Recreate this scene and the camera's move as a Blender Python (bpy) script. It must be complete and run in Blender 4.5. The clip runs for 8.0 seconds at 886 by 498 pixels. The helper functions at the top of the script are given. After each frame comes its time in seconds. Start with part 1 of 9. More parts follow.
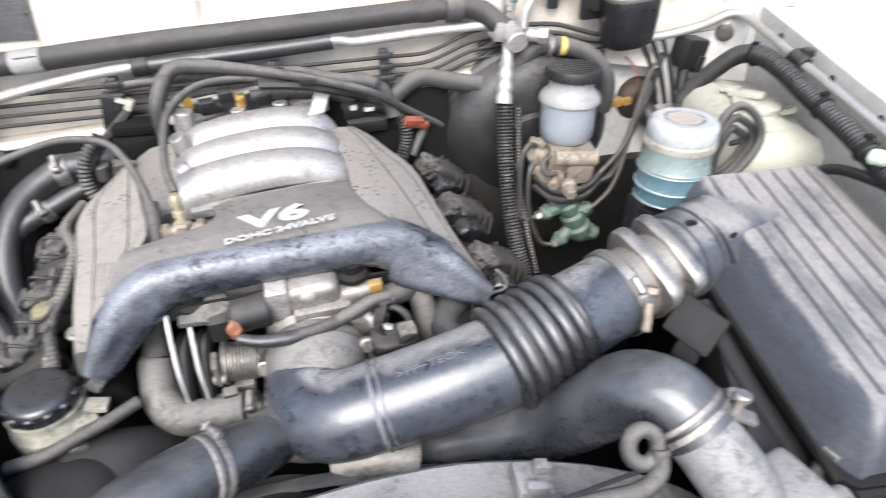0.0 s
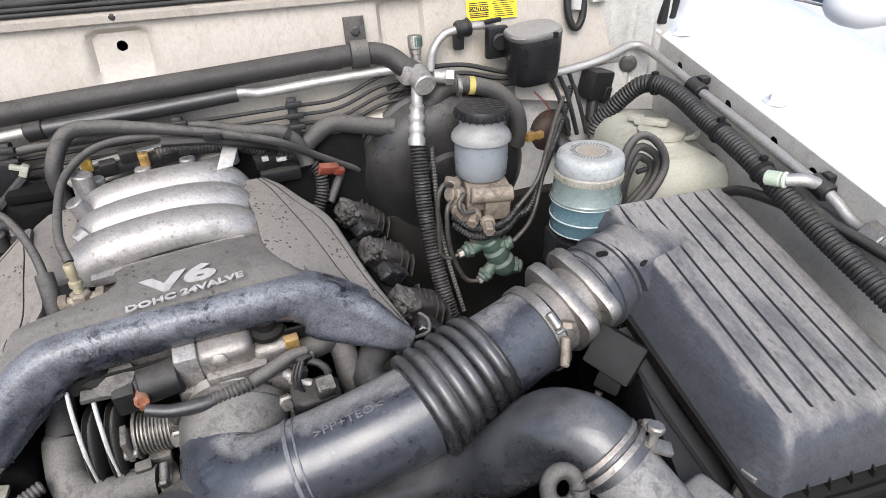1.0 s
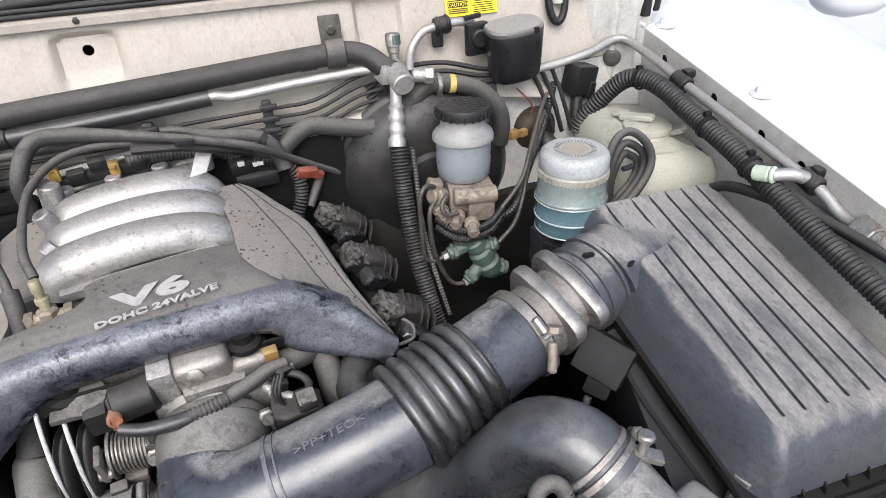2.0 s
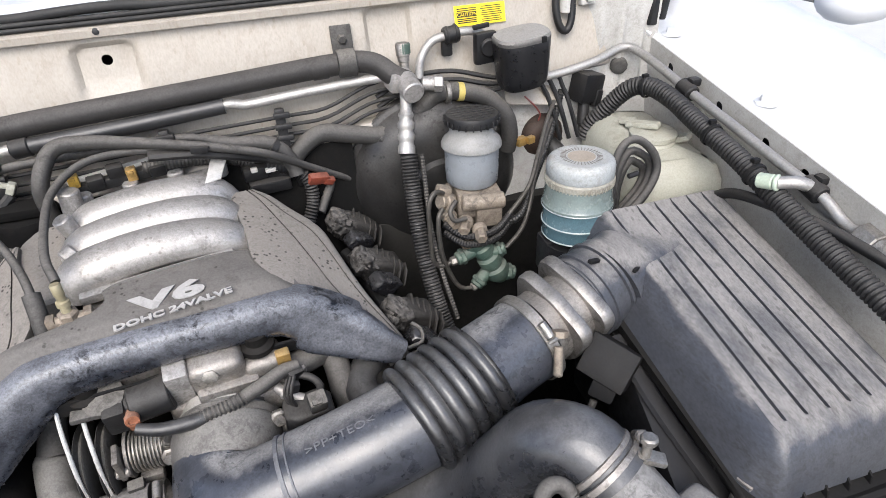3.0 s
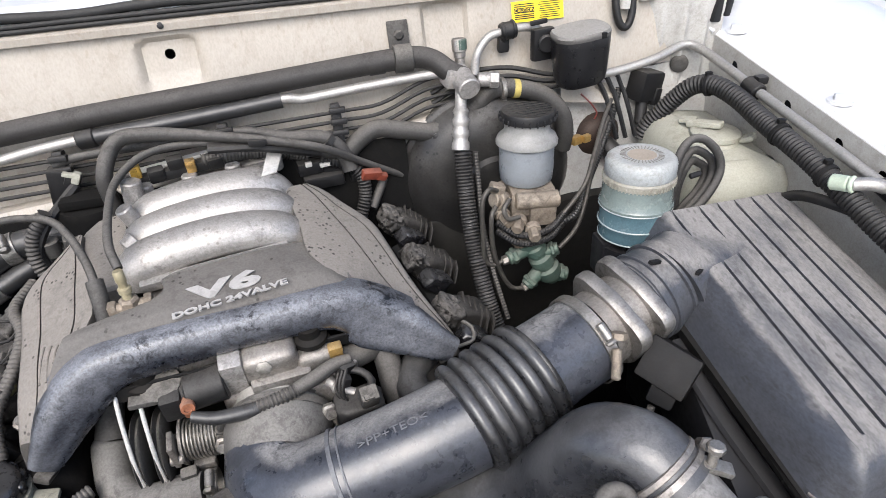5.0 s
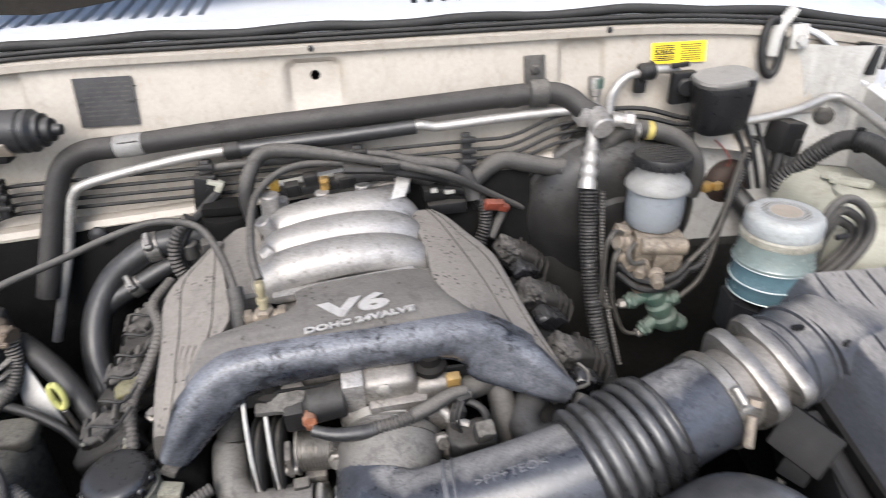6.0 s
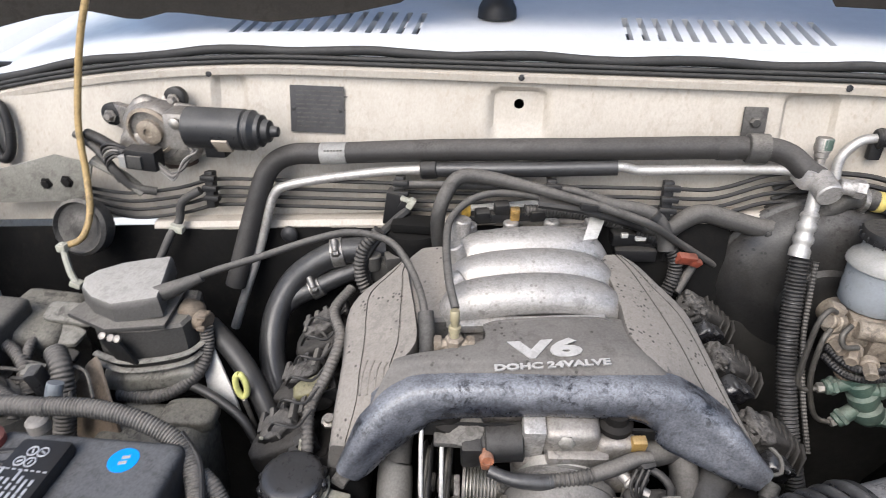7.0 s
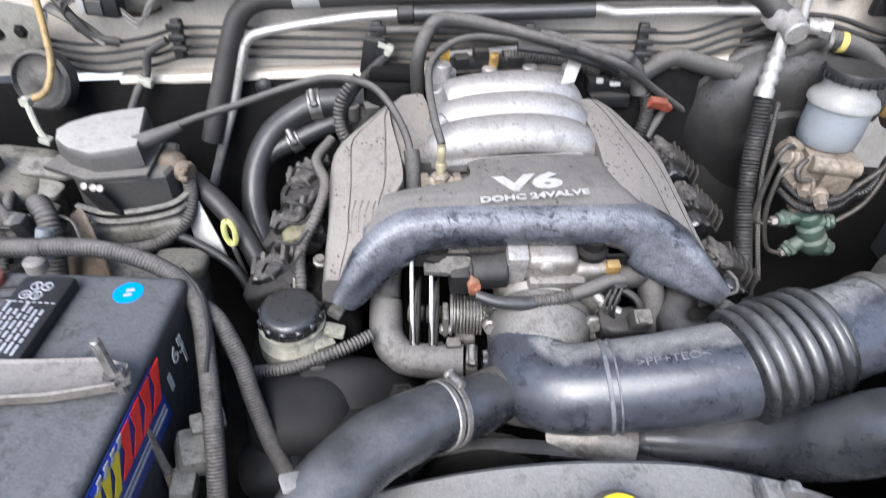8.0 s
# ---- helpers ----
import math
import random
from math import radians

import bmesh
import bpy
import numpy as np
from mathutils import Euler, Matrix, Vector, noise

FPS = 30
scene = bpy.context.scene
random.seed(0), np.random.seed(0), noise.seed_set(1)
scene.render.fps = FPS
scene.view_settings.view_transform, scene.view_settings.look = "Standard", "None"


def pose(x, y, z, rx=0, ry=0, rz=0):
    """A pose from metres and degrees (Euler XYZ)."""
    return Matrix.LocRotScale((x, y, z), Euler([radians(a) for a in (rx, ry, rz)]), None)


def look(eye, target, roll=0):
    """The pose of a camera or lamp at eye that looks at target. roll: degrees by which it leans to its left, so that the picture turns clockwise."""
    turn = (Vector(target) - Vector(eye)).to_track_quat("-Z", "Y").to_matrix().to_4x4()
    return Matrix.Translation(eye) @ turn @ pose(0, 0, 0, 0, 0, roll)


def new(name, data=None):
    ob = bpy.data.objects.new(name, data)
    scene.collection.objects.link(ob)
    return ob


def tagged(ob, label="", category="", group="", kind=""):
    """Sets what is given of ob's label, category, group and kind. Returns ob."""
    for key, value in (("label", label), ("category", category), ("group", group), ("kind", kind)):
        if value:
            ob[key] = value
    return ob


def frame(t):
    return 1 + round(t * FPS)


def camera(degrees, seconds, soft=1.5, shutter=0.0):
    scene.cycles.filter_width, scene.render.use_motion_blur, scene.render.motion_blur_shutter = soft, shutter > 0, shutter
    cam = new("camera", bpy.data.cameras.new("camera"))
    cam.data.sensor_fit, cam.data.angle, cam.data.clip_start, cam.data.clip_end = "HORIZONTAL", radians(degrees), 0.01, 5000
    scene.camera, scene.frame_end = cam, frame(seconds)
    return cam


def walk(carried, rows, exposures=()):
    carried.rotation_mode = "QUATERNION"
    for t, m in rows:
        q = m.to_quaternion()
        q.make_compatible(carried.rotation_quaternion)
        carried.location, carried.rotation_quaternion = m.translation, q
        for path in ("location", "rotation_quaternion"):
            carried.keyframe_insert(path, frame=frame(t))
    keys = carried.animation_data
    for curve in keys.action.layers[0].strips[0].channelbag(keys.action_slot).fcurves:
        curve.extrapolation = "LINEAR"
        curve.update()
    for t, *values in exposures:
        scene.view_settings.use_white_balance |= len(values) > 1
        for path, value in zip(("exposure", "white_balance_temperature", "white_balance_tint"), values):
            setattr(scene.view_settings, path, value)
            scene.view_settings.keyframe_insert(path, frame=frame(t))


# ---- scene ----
cam = camera(71.3, 8.0, 0.8, 0.4)
PATH = [
    (0, (0.119, 0.105, 1.595), (0.395, 1.674, 0.385), -0.4),
    (0.1, (0.1259, 0.1034, 1.5958), (0.4604, 1.6668, 0.3942), 0.59),
    (0.2, (0.1304, 0.103, 1.5994), (0.4886, 1.6696, 0.4089), -0.32),
    (0.5, (0.149, 0.101, 1.611), (0.545, 1.688, 0.46), -1.5),
    (1, (0.165, 0.11, 1.604), (0.589, 1.701, 0.469), -1.7),
    (1.2, (0.1689, 0.108, 1.6114), (0.576, 1.6995, 0.4705), -2.01),
    (1.5, (0.172, 0.122, 1.605), (0.603, 1.711, 0.47), -2.2),
    (1.7, (0.1761, 0.1286, 1.6003), (0.6262, 1.7032, 0.4524), -2.45),
    (2.8, (0.1837, 0.1187, 1.6085), (0.6038, 1.7013, 0.4601), -3.07),
    (3, (0.178, 0.118, 1.611), (0.6, 1.706, 0.471), -2.9),
    (3.5, (0.177, 0.118, 1.614), (0.576, 1.722, 0.489), -2.8),
    (3.7, (0.1699, 0.1173, 1.6181), (0.5467, 1.7347, 0.5036), -2.1),
    (4, (0.169, 0.121, 1.611), (0.509, 1.751, 0.504), -3.1),
    (4.2, (0.1648, 0.1255, 1.6059), (0.5247, 1.7488, 0.4944), -3.11),
    (5.3, (0.1578, 0.126, 1.6003), (0.4375, 1.7569, 0.4769), -3.72),
    (5.5, (0.149, 0.132, 1.61), (0.407, 1.774, 0.498), -3.3),
    (5.8, (0.1232, 0.1377, 1.616), (0.3, 1.8145, 0.5403), -3.01),
    (6, (0.105, 0.145, 1.618), (0.198, 1.834, 0.551), -2.6),
    (6.3, (0.0633, 0.1602, 1.6193), (0.0073, 1.8666, 0.5776), -1.65),
    (6.5, (0.047, 0.168, 1.62), (-0.09, 1.879, 0.594), -1.5),
    (6.8, (0.0269, 0.1725, 1.6279), (-0.1961, 1.8807, 0.6119), -1.18),
    (7, (0.005, 0.171, 1.632), (-0.221, 1.875, 0.609), -0.0),
    (7.2, (-0.0066, 0.1551, 1.6255), (-0.2363, 1.8155, 0.5345), 0.81),
    (7.3, (-0.0133, 0.1448, 1.6189), (-0.2214, 1.789, 0.4995), 0.78),
    (7.4, (-0.0147, 0.1373, 1.6125), (-0.1717, 1.7528, 0.444), 1.25),
    (7.5, (-0.02, 0.129, 1.609), (-0.133, 1.732, 0.418), 1.6),
    (7.6, (-0.0174, 0.121, 1.6097), (-0.1279, 1.7203, 0.4139), 0.86),
    (7.7, (-0.0157, 0.1129, 1.6126), (-0.1432, 1.6915, 0.3912), 0.02),
    (7.8, (-0.0233, 0.1121, 1.6069), (-0.1283, 1.6838, 0.3745), 0.64),
    (8, (-0.02, 0.119, 1.598), (-0.083, 1.638, 0.299), 1.7),
]
EXPOSURES = [(0.0, 1.80, 5930, 10), (0.5, 1.45, 5990, 10), (1.0, 1.17, 6020, 10), (4.0, 1.15, 6030, 10), (5.5, 1.13, 6040, 10), (6.5, 1.29, 6110, 10), (7.0, 1.22, 6090, 10), (7.25, 0.97, 6000, 10), (7.5, 1.32, 5850, 10), (8.0, 1.62, 5760, 10)]
walk(cam, [(t, look(eye, target, roll)) for t, eye, target, roll in PATH], EXPOSURES)

# ---- light ----
world = bpy.data.worlds.new("sky")
scene.world = world
world.use_nodes = True
wn = world.node_tree.nodes
wl = world.node_tree.links
sky = wn.new("ShaderNodeTexSky")
sky.sky_type = "NISHITA"
sky.sun_disc = False
SUN_EL, SUN_AZ = 47.0, 200.0
sky.sun_elevation = radians(SUN_EL)
sky.sun_rotation = radians(SUN_AZ)
sky.dust_density = 4.0
wn["Background"].inputs["Strength"].default_value = 0.135
wl.new(sky.outputs["Color"], wn["Background"].inputs["Color"])
sun_data = bpy.data.lights.new("sun", "SUN")
sun_data.energy = 1.5
sun_data.angle = radians(45)
sun_data.color = (1.0, 0.96, 0.9)
sun = new("sun", sun_data)
_a, _e = radians(SUN_AZ), radians(SUN_EL)
sun.matrix_world = look((0, 0, 6), Vector((0, 0, 6)) - Vector((math.sin(_a) * math.cos(_e), math.cos(_a) * math.cos(_e), math.sin(_e))))

# ---- materials ----


def material(name, color, rough=0.5, metal=0.0, second=None, mix=0.5, scale=14.0, dust=0.0, dust_color=(0.30, 0.27, 0.23),
             bump=0.15, grain=220.0, specks=0.0, speck_color=(0.03, 0.028, 0.025), coat=0.0, trans=0.0, spec=0.32, vary=0.0, dust_scale=9.0, dust_up=0.75, stretch=None, up0=0.05, up1=0.95, grime=0.5, grime_color=(0.016, 0.014, 0.012), side=None, ragged=0.0):
    """A worn surface: two colours mixed at a coarse and a fine scale, settled dust, dark spots, grain."""
    m = bpy.data.materials.new(name)
    m.use_nodes = True
    nt = m.node_tree
    n, l = nt.nodes, nt.links
    b = n["Principled BSDF"]
    tc = n.new("ShaderNodeTexCoord")
    co = tc.outputs["Object"]
    if stretch:
        mp = n.new("ShaderNodeMapping")
        mp.inputs["Scale"].default_value = stretch
        l.new(co, mp.inputs["Vector"])
        co = mp.outputs["Vector"]

    def noise_tex(s, detail=5.0, rough_=0.6, dist=0.0):
        x = n.new("ShaderNodeTexNoise")
        x.inputs["Scale"].default_value = s
        x.inputs["Detail"].default_value = detail
        x.inputs["Roughness"].default_value = rough_
        x.inputs["Distortion"].default_value = dist
        l.new(co, x.inputs["Vector"])
        return x.outputs["Fac"]

    def ramp(fac, a, c):
        x = n.new("ShaderNodeMapRange")
        x.inputs["From Min"].default_value = a
        x.inputs["From Max"].default_value = c
        l.new(fac, x.inputs["Value"])
        return x.outputs["Result"]

    def mixed(fac, a, c, blend="MIX"):
        x = n.new("ShaderNodeMix")
        x.data_type = "RGBA"
        x.blend_type = blend
        if hasattr(fac, "links"):
            l.new(fac, x.inputs["Factor"])
        else:
            x.inputs["Factor"].default_value = fac
        for sock, v in ((x.inputs["A"], a), (x.inputs["B"], c)):
            if hasattr(v, "links"):
                l.new(v, sock)
            else:
                sock.default_value = (*v, 1)
        return x.outputs["Result"]

    def math_node(op, a, c):
        x = n.new("ShaderNodeMath")
        x.operation = op
        for k, v in enumerate((a, c)):
            if hasattr(v, "links"):
                l.new(v, x.inputs[k])
            else:
                x.inputs[k].default_value = v
        x.use_clamp = True
        return x.outputs["Value"]

    second = second or tuple(c * 0.7 for c in color)
    coarse = ramp(noise_tex(scale), 0.35, 0.68)
    fine = ramp(noise_tex(scale * 9, 4.0), 0.3, 0.75)
    col = mixed(math_node("MULTIPLY", coarse, mix), color, second)
    col = mixed(math_node("MULTIPLY", fine, mix * 0.6), col, second)
    rough_out = None
    # pale cover by facing: settled dust, and on the lip a painted highlight too
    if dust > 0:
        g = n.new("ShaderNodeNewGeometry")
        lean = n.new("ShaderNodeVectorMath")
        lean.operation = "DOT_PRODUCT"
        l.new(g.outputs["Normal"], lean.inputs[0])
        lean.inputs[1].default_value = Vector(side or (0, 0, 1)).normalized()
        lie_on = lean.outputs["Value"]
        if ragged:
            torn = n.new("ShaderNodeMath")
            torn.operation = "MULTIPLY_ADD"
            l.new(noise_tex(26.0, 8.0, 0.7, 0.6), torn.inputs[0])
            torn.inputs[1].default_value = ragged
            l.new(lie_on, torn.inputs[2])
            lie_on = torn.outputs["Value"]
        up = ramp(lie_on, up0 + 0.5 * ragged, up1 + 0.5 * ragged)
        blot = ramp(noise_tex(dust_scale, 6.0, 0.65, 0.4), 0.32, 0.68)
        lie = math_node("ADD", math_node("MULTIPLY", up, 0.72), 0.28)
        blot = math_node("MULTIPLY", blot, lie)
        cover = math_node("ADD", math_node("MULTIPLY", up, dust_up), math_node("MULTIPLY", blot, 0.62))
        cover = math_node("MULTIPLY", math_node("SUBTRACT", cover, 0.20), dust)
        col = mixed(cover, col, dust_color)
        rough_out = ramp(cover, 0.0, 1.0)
    if grime > 0:
        blot2 = ramp(noise_tex(85.0, 9.0, 0.75, 0.5), 0.49, 0.60)
        zone = ramp(noise_tex(14.0, 3.0), 0.38, 0.60)
        col = mixed(math_node("MULTIPLY", math_node("MULTIPLY", blot2, zone), grime), col, grime_color)
    if specks > 0:
        v = n.new("ShaderNodeTexVoronoi")
        v.inputs["Scale"].default_value = 150.0
        v.inputs["Randomness"].default_value = 1.0
        l.new(co, v.inputs["Vector"])
        dots = ramp(v.outputs["Distance"], 0.30, 0.18)
        patches = ramp(noise_tex(30.0, 2.0), 0.52, 0.60)
        col = mixed(math_node("MULTIPLY", math_node("MULTIPLY", dots, patches), specks), col, speck_color)
    sand = math_node("MULTIPLY", ramp(noise_tex(430.0, 3.0, 0.7), 0.38, 0.66), 0.06 + 0.45 * grime + 0.22 * dust)
    col = mixed(sand, col, (0.42, 0.40, 0.37), "MULTIPLY")
    if vary > 0:
        oi = n.new("ShaderNodeObjectInfo")
        col = mixed(math_node("MULTIPLY", oi.outputs["Random"], vary), col, second)
    l.new(col, b.inputs["Base Color"])
    b.inputs["Metallic"].default_value = metal
    b.inputs["Specular IOR Level"].default_value = spec
    if coat:
        b.inputs["Coat Weight"].default_value = coat
        b.inputs["Coat Roughness"].default_value = 0.12
    if trans:
        b.inputs["Subsurface Weight"].default_value = trans
        b.inputs["Subsurface Radius"].default_value = (0.02, 0.02, 0.018)
        b.inputs["Subsurface Scale"].default_value = 0.5
    rn = math_node("ADD", math_node("MULTIPLY", fine, 0.18), rough - 0.06)
    if rough_out is not None:
        rn = math_node("ADD", rn, math_node("MULTIPLY", rough_out, 0.85 - rough if rough < 0.85 else 0.0))
    l.new(rn, b.inputs["Roughness"])
    bp = n.new("ShaderNodeBump")
    bp.inputs["Strength"].default_value = bump
    bp.inputs["Distance"].default_value = 0.002
    hh = math_node("ADD", math_node("MULTIPLY", noise_tex(grain, 3.0), 0.6), math_node("MULTIPLY", coarse, 0.4))
    l.new(hh, bp.inputs["Height"])
    l.new(bp.outputs["Normal"], b.inputs["Normal"])
    return m


M_CREAM = material("firewall_paint", (0.385, 0.356, 0.312), 0.42, second=(0.31, 0.277, 0.232), mix=0.6, scale=5, dust=0.3, dust_color=(0.25, 0.22, 0.18), specks=0.25, speck_color=(0.18, 0.125, 0.08), coat=0.15, grime=0.22, grime_color=(0.15, 0.11, 0.075), stretch=(1.0, 1.0, 0.45))
M_WHITE = material("white_body_paint", (0.53, 0.535, 0.54), 0.35, second=(0.48, 0.485, 0.49), mix=0.4, scale=5, bump=0.02, coat=0.2, grime=0.02)
M_GREYPAINT = material("apron_paint", (0.43, 0.425, 0.405), 0.45, second=(0.31, 0.30, 0.275), mix=0.7, scale=9, dust=0.4, dust_color=(0.29, 0.27, 0.24), specks=0.15, grime=0.25, grime_color=(0.12, 0.095, 0.07))
M_BLACK = material("black_plastic", (0.008, 0.008, 0.009), 0.42, second=(0.016, 0.016, 0.016), dust=0.45, dust_color=(0.115, 0.107, 0.096), bump=0.2, spec=0.25)
M_BLACKCLEAN = material("clean_black_plastic", (0.012, 0.012, 0.0135), 0.4, second=(0.02, 0.02, 0.021), dust=0.08, dust_color=(0.12, 0.112, 0.10), spec=0.25, grime=0.2)
# grimy metal, taken near black so deep gaps look shaded
M_DARK = material("grimy_metal_shade_black", (0.005, 0.0048, 0.0045), 0.7, second=(0.011, 0.010, 0.009), dust=0.25, dust_color=(0.04, 0.035, 0.03), bump=0.5, grain=90, spec=0.15)
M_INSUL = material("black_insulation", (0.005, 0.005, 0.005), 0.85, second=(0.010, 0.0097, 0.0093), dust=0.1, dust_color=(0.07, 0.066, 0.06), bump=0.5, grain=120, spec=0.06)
M_COVER = material("dusty_cover_plastic", (0.066, 0.062, 0.057), 0.62, second=(0.09, 0.084, 0.077), mix=0.5, scale=11, dust=0.9, dust_color=(0.26, 0.238, 0.212), specks=0.9, speck_color=(0.035, 0.031, 0.027), bump=0.12, dust_scale=6, dust_up=0.85, grime=0.2, spec=0.3)
# bluish cover on front-up faces is dust plus the lip's painted sky highlight
M_LIP = material("worn_lip_painted_sheen", (0.010, 0.012, 0.018), 0.28, second=(0.048, 0.053, 0.066), mix=0.7, scale=30, dust=1.0, dust_color=(0.235, 0.243, 0.268), bump=0.30, grain=150, dust_scale=22, dust_up=0.55, coat=0.3, grime=1.0, grime_color=(0.005, 0.006, 0.009), specks=0.3, speck_color=(0.01, 0.01, 0.012), up0=0.08, up1=1.0, side=(0, -0.45, 0.90), ragged=0.4)
M_HOSE = material("black_rubber_hose", (0.016, 0.0165, 0.018), 0.36, second=(0.03, 0.03, 0.031), dust=0.42, dust_color=(0.15, 0.145, 0.137), bump=0.25, dust_scale=18, dust_up=0.5, coat=0.2)
M_DUSTHOSE = material("dusty_rubber_hose", (0.032, 0.031, 0.030), 0.6, second=(0.05, 0.048, 0.045), dust=0.7, dust_color=(0.175, 0.163, 0.147), bump=0.25, spec=0.3)
# dust lies on top; the paler bluish second colour paints in sky sheen
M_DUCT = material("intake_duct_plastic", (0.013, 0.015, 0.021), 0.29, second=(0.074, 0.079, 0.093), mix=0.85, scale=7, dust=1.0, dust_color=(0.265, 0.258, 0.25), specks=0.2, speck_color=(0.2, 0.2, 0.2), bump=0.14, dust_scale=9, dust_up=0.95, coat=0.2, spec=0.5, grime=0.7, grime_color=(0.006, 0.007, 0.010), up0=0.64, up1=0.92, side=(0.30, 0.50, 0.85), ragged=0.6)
M_BELLOWS = material("ribbed_black_rubber", (0.013, 0.0135, 0.015), 0.28, second=(0.03, 0.03, 0.031), dust=0.8, dust_color=(0.21, 0.206, 0.20), bump=0.2, dust_scale=22, dust_up=0.42, coat=0.4, spec=0.45, grime=0.6, up0=0.1, up1=1.0, ragged=0.5)
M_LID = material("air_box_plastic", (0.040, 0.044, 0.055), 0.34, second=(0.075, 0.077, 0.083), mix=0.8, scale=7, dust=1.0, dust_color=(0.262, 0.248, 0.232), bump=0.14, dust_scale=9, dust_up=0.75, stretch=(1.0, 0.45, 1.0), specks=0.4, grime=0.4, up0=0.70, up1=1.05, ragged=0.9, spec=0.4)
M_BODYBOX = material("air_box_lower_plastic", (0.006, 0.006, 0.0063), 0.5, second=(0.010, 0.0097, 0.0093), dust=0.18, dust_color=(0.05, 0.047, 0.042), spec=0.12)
M_ALU = material("cast_aluminium", (0.43, 0.415, 0.40), 0.44, 0.55, second=(0.30, 0.28, 0.255), mix=0.55, scale=18, dust=0.45, dust_color=(0.33, 0.31, 0.285), bump=0.5, grain=230, specks=0.45, speck_color=(0.12, 0.105, 0.085), dust_up=0.25, grime=0.4)
M_ALUDULL = material("dull_aluminium", (0.40, 0.385, 0.365), 0.5, 0.8, second=(0.22, 0.195, 0.17), mix=0.75, scale=24, dust=0.45, dust_color=(0.24, 0.217, 0.19), bump=0.45, grain=140)
M_STEEL = material("zinc_steel", (0.42, 0.41, 0.39), 0.4, 0.85, second=(0.26, 0.23, 0.19), mix=0.6, scale=40, dust=0.4, dust_color=(0.22, 0.20, 0.175))
M_PIPE = material("aluminium_pipe", (0.42, 0.41, 0.395), 0.40, 0.6, second=(0.31, 0.295, 0.27), mix=0.5, dust=0.35, dust_color=(0.30, 0.285, 0.26), grime=0.3)
M_BRASS = material("brass_plated", (0.55, 0.36, 0.12), 0.4, 0.7, second=(0.40, 0.26, 0.10), dust=0.3, dust_color=(0.34, 0.3, 0.24))
M_REDPLUG = material("red_connector", (0.23, 0.055, 0.032), 0.5, dust=0.3, dust_color=(0.25, 0.17, 0.13))
M_ORANGE = material("orange_connector", (0.30, 0.12, 0.065), 0.5, dust=0.4, dust_color=(0.34, 0.26, 0.2))
M_YELLOWCON = material("yellow_connector", (0.55, 0.34, 0.06), 0.5, dust=0.35)
M_RED = material("red_plastic", (0.24, 0.06, 0.05), 0.45, dust=0.3)
M_TANK = material("milky_tank_plastic", (0.37, 0.37, 0.315), 0.45, second=(0.29, 0.285, 0.23), mix=0.6, scale=9, dust=0.25, dust_color=(0.27, 0.25, 0.21), trans=0.1, grime=0.3, grime_color=(0.10, 0.075, 0.05))
M_RESERV = material("milky_white_plastic", (0.25, 0.25, 0.242), 0.35, second=(0.19, 0.188, 0.18), mix=0.6, trans=0.1, dust=0.3, dust_color=(0.28, 0.26, 0.235), grime=0.35, grime_color=(0.10, 0.085, 0.07))
M_FLUID = material("bluish_fluid_plastic", (0.205, 0.222, 0.24), 0.3, second=(0.165, 0.175, 0.186), mix=0.5, trans=0.1, grime=0.15, grime_color=(0.10, 0.085, 0.07))
M_JARCAP = material("pale_grey_cap", (0.36, 0.385, 0.39), 0.33, second=(0.27, 0.28, 0.275), mix=0.6, scale=20, dust=0.4, dust_color=(0.36, 0.34, 0.30), grime=0.4, grime_color=(0.12, 0.09, 0.06))
M_JARTOP = material("pale_green_jar", (0.155, 0.190, 0.180), 0.2, second=(0.115, 0.145, 0.14), mix=0.6, coat=0.5, dust=0.15, dust_color=(0.26, 0.25, 0.22), grime=0.3, grime_color=(0.06, 0.055, 0.04))
M_JARBLUE = material("blue_fluid_jar", (0.075, 0.130, 0.152), 0.2, second=(0.055, 0.095, 0.115), mix=0.6, coat=0.5, dust=0.12, grime=0.35)
M_GREENVALVE = material("green_plated_valve", (0.055, 0.105, 0.085), 0.55, 0.3, second=(0.10, 0.13, 0.105), mix=0.7, scale=40, dust=0.3)
M_CASTBEIGE = material("beige_cast_alloy", (0.30, 0.26, 0.21), 0.6, 0.35, second=(0.18, 0.145, 0.11), mix=0.8, scale=38, dust=0.3, dust_color=(0.30, 0.26, 0.21), bump=0.5)
M_RUST = material("rusty_steel", (0.055, 0.034, 0.026), 0.6, 0.1, second=(0.030, 0.021, 0.017), mix=0.7, scale=30, dust=0.2, dust_color=(0.14, 0.11, 0.09))
M_YLABEL = material("yellow_sticker", (0.85, 0.66, 0.02), 0.35, second=(0.78, 0.58, 0.03), mix=0.3, bump=0.02, grime=0.06)
M_INK = material("black_ink", (0.02, 0.02, 0.02), 0.5, bump=0.02, grime=0.06)
M_WHITEINK = material("white_print", (0.35, 0.342, 0.33), 0.5, second=(0.28, 0.27, 0.255), mix=0.6, scale=60, bump=0.05, grime=0.2)
M_BLUE = material("blue_sticker", (0.01, 0.25, 0.75), 0.35, bump=0.02, grime=0.06)
M_BLUEINK = material("royal_blue_label", (0.02, 0.05, 0.42), 0.35, bump=0.02, grime=0.06)
M_NAVY = material("navy_label", (0.012, 0.03, 0.16), 0.35, bump=0.02, grime=0.06)
M_REDINK = material("red_label", (0.65, 0.03, 0.02), 0.4, bump=0.02, grime=0.06)
M_YELINK = material("yellow_label", (0.62, 0.47, 0.02), 0.4, bump=0.02, grime=0.06)
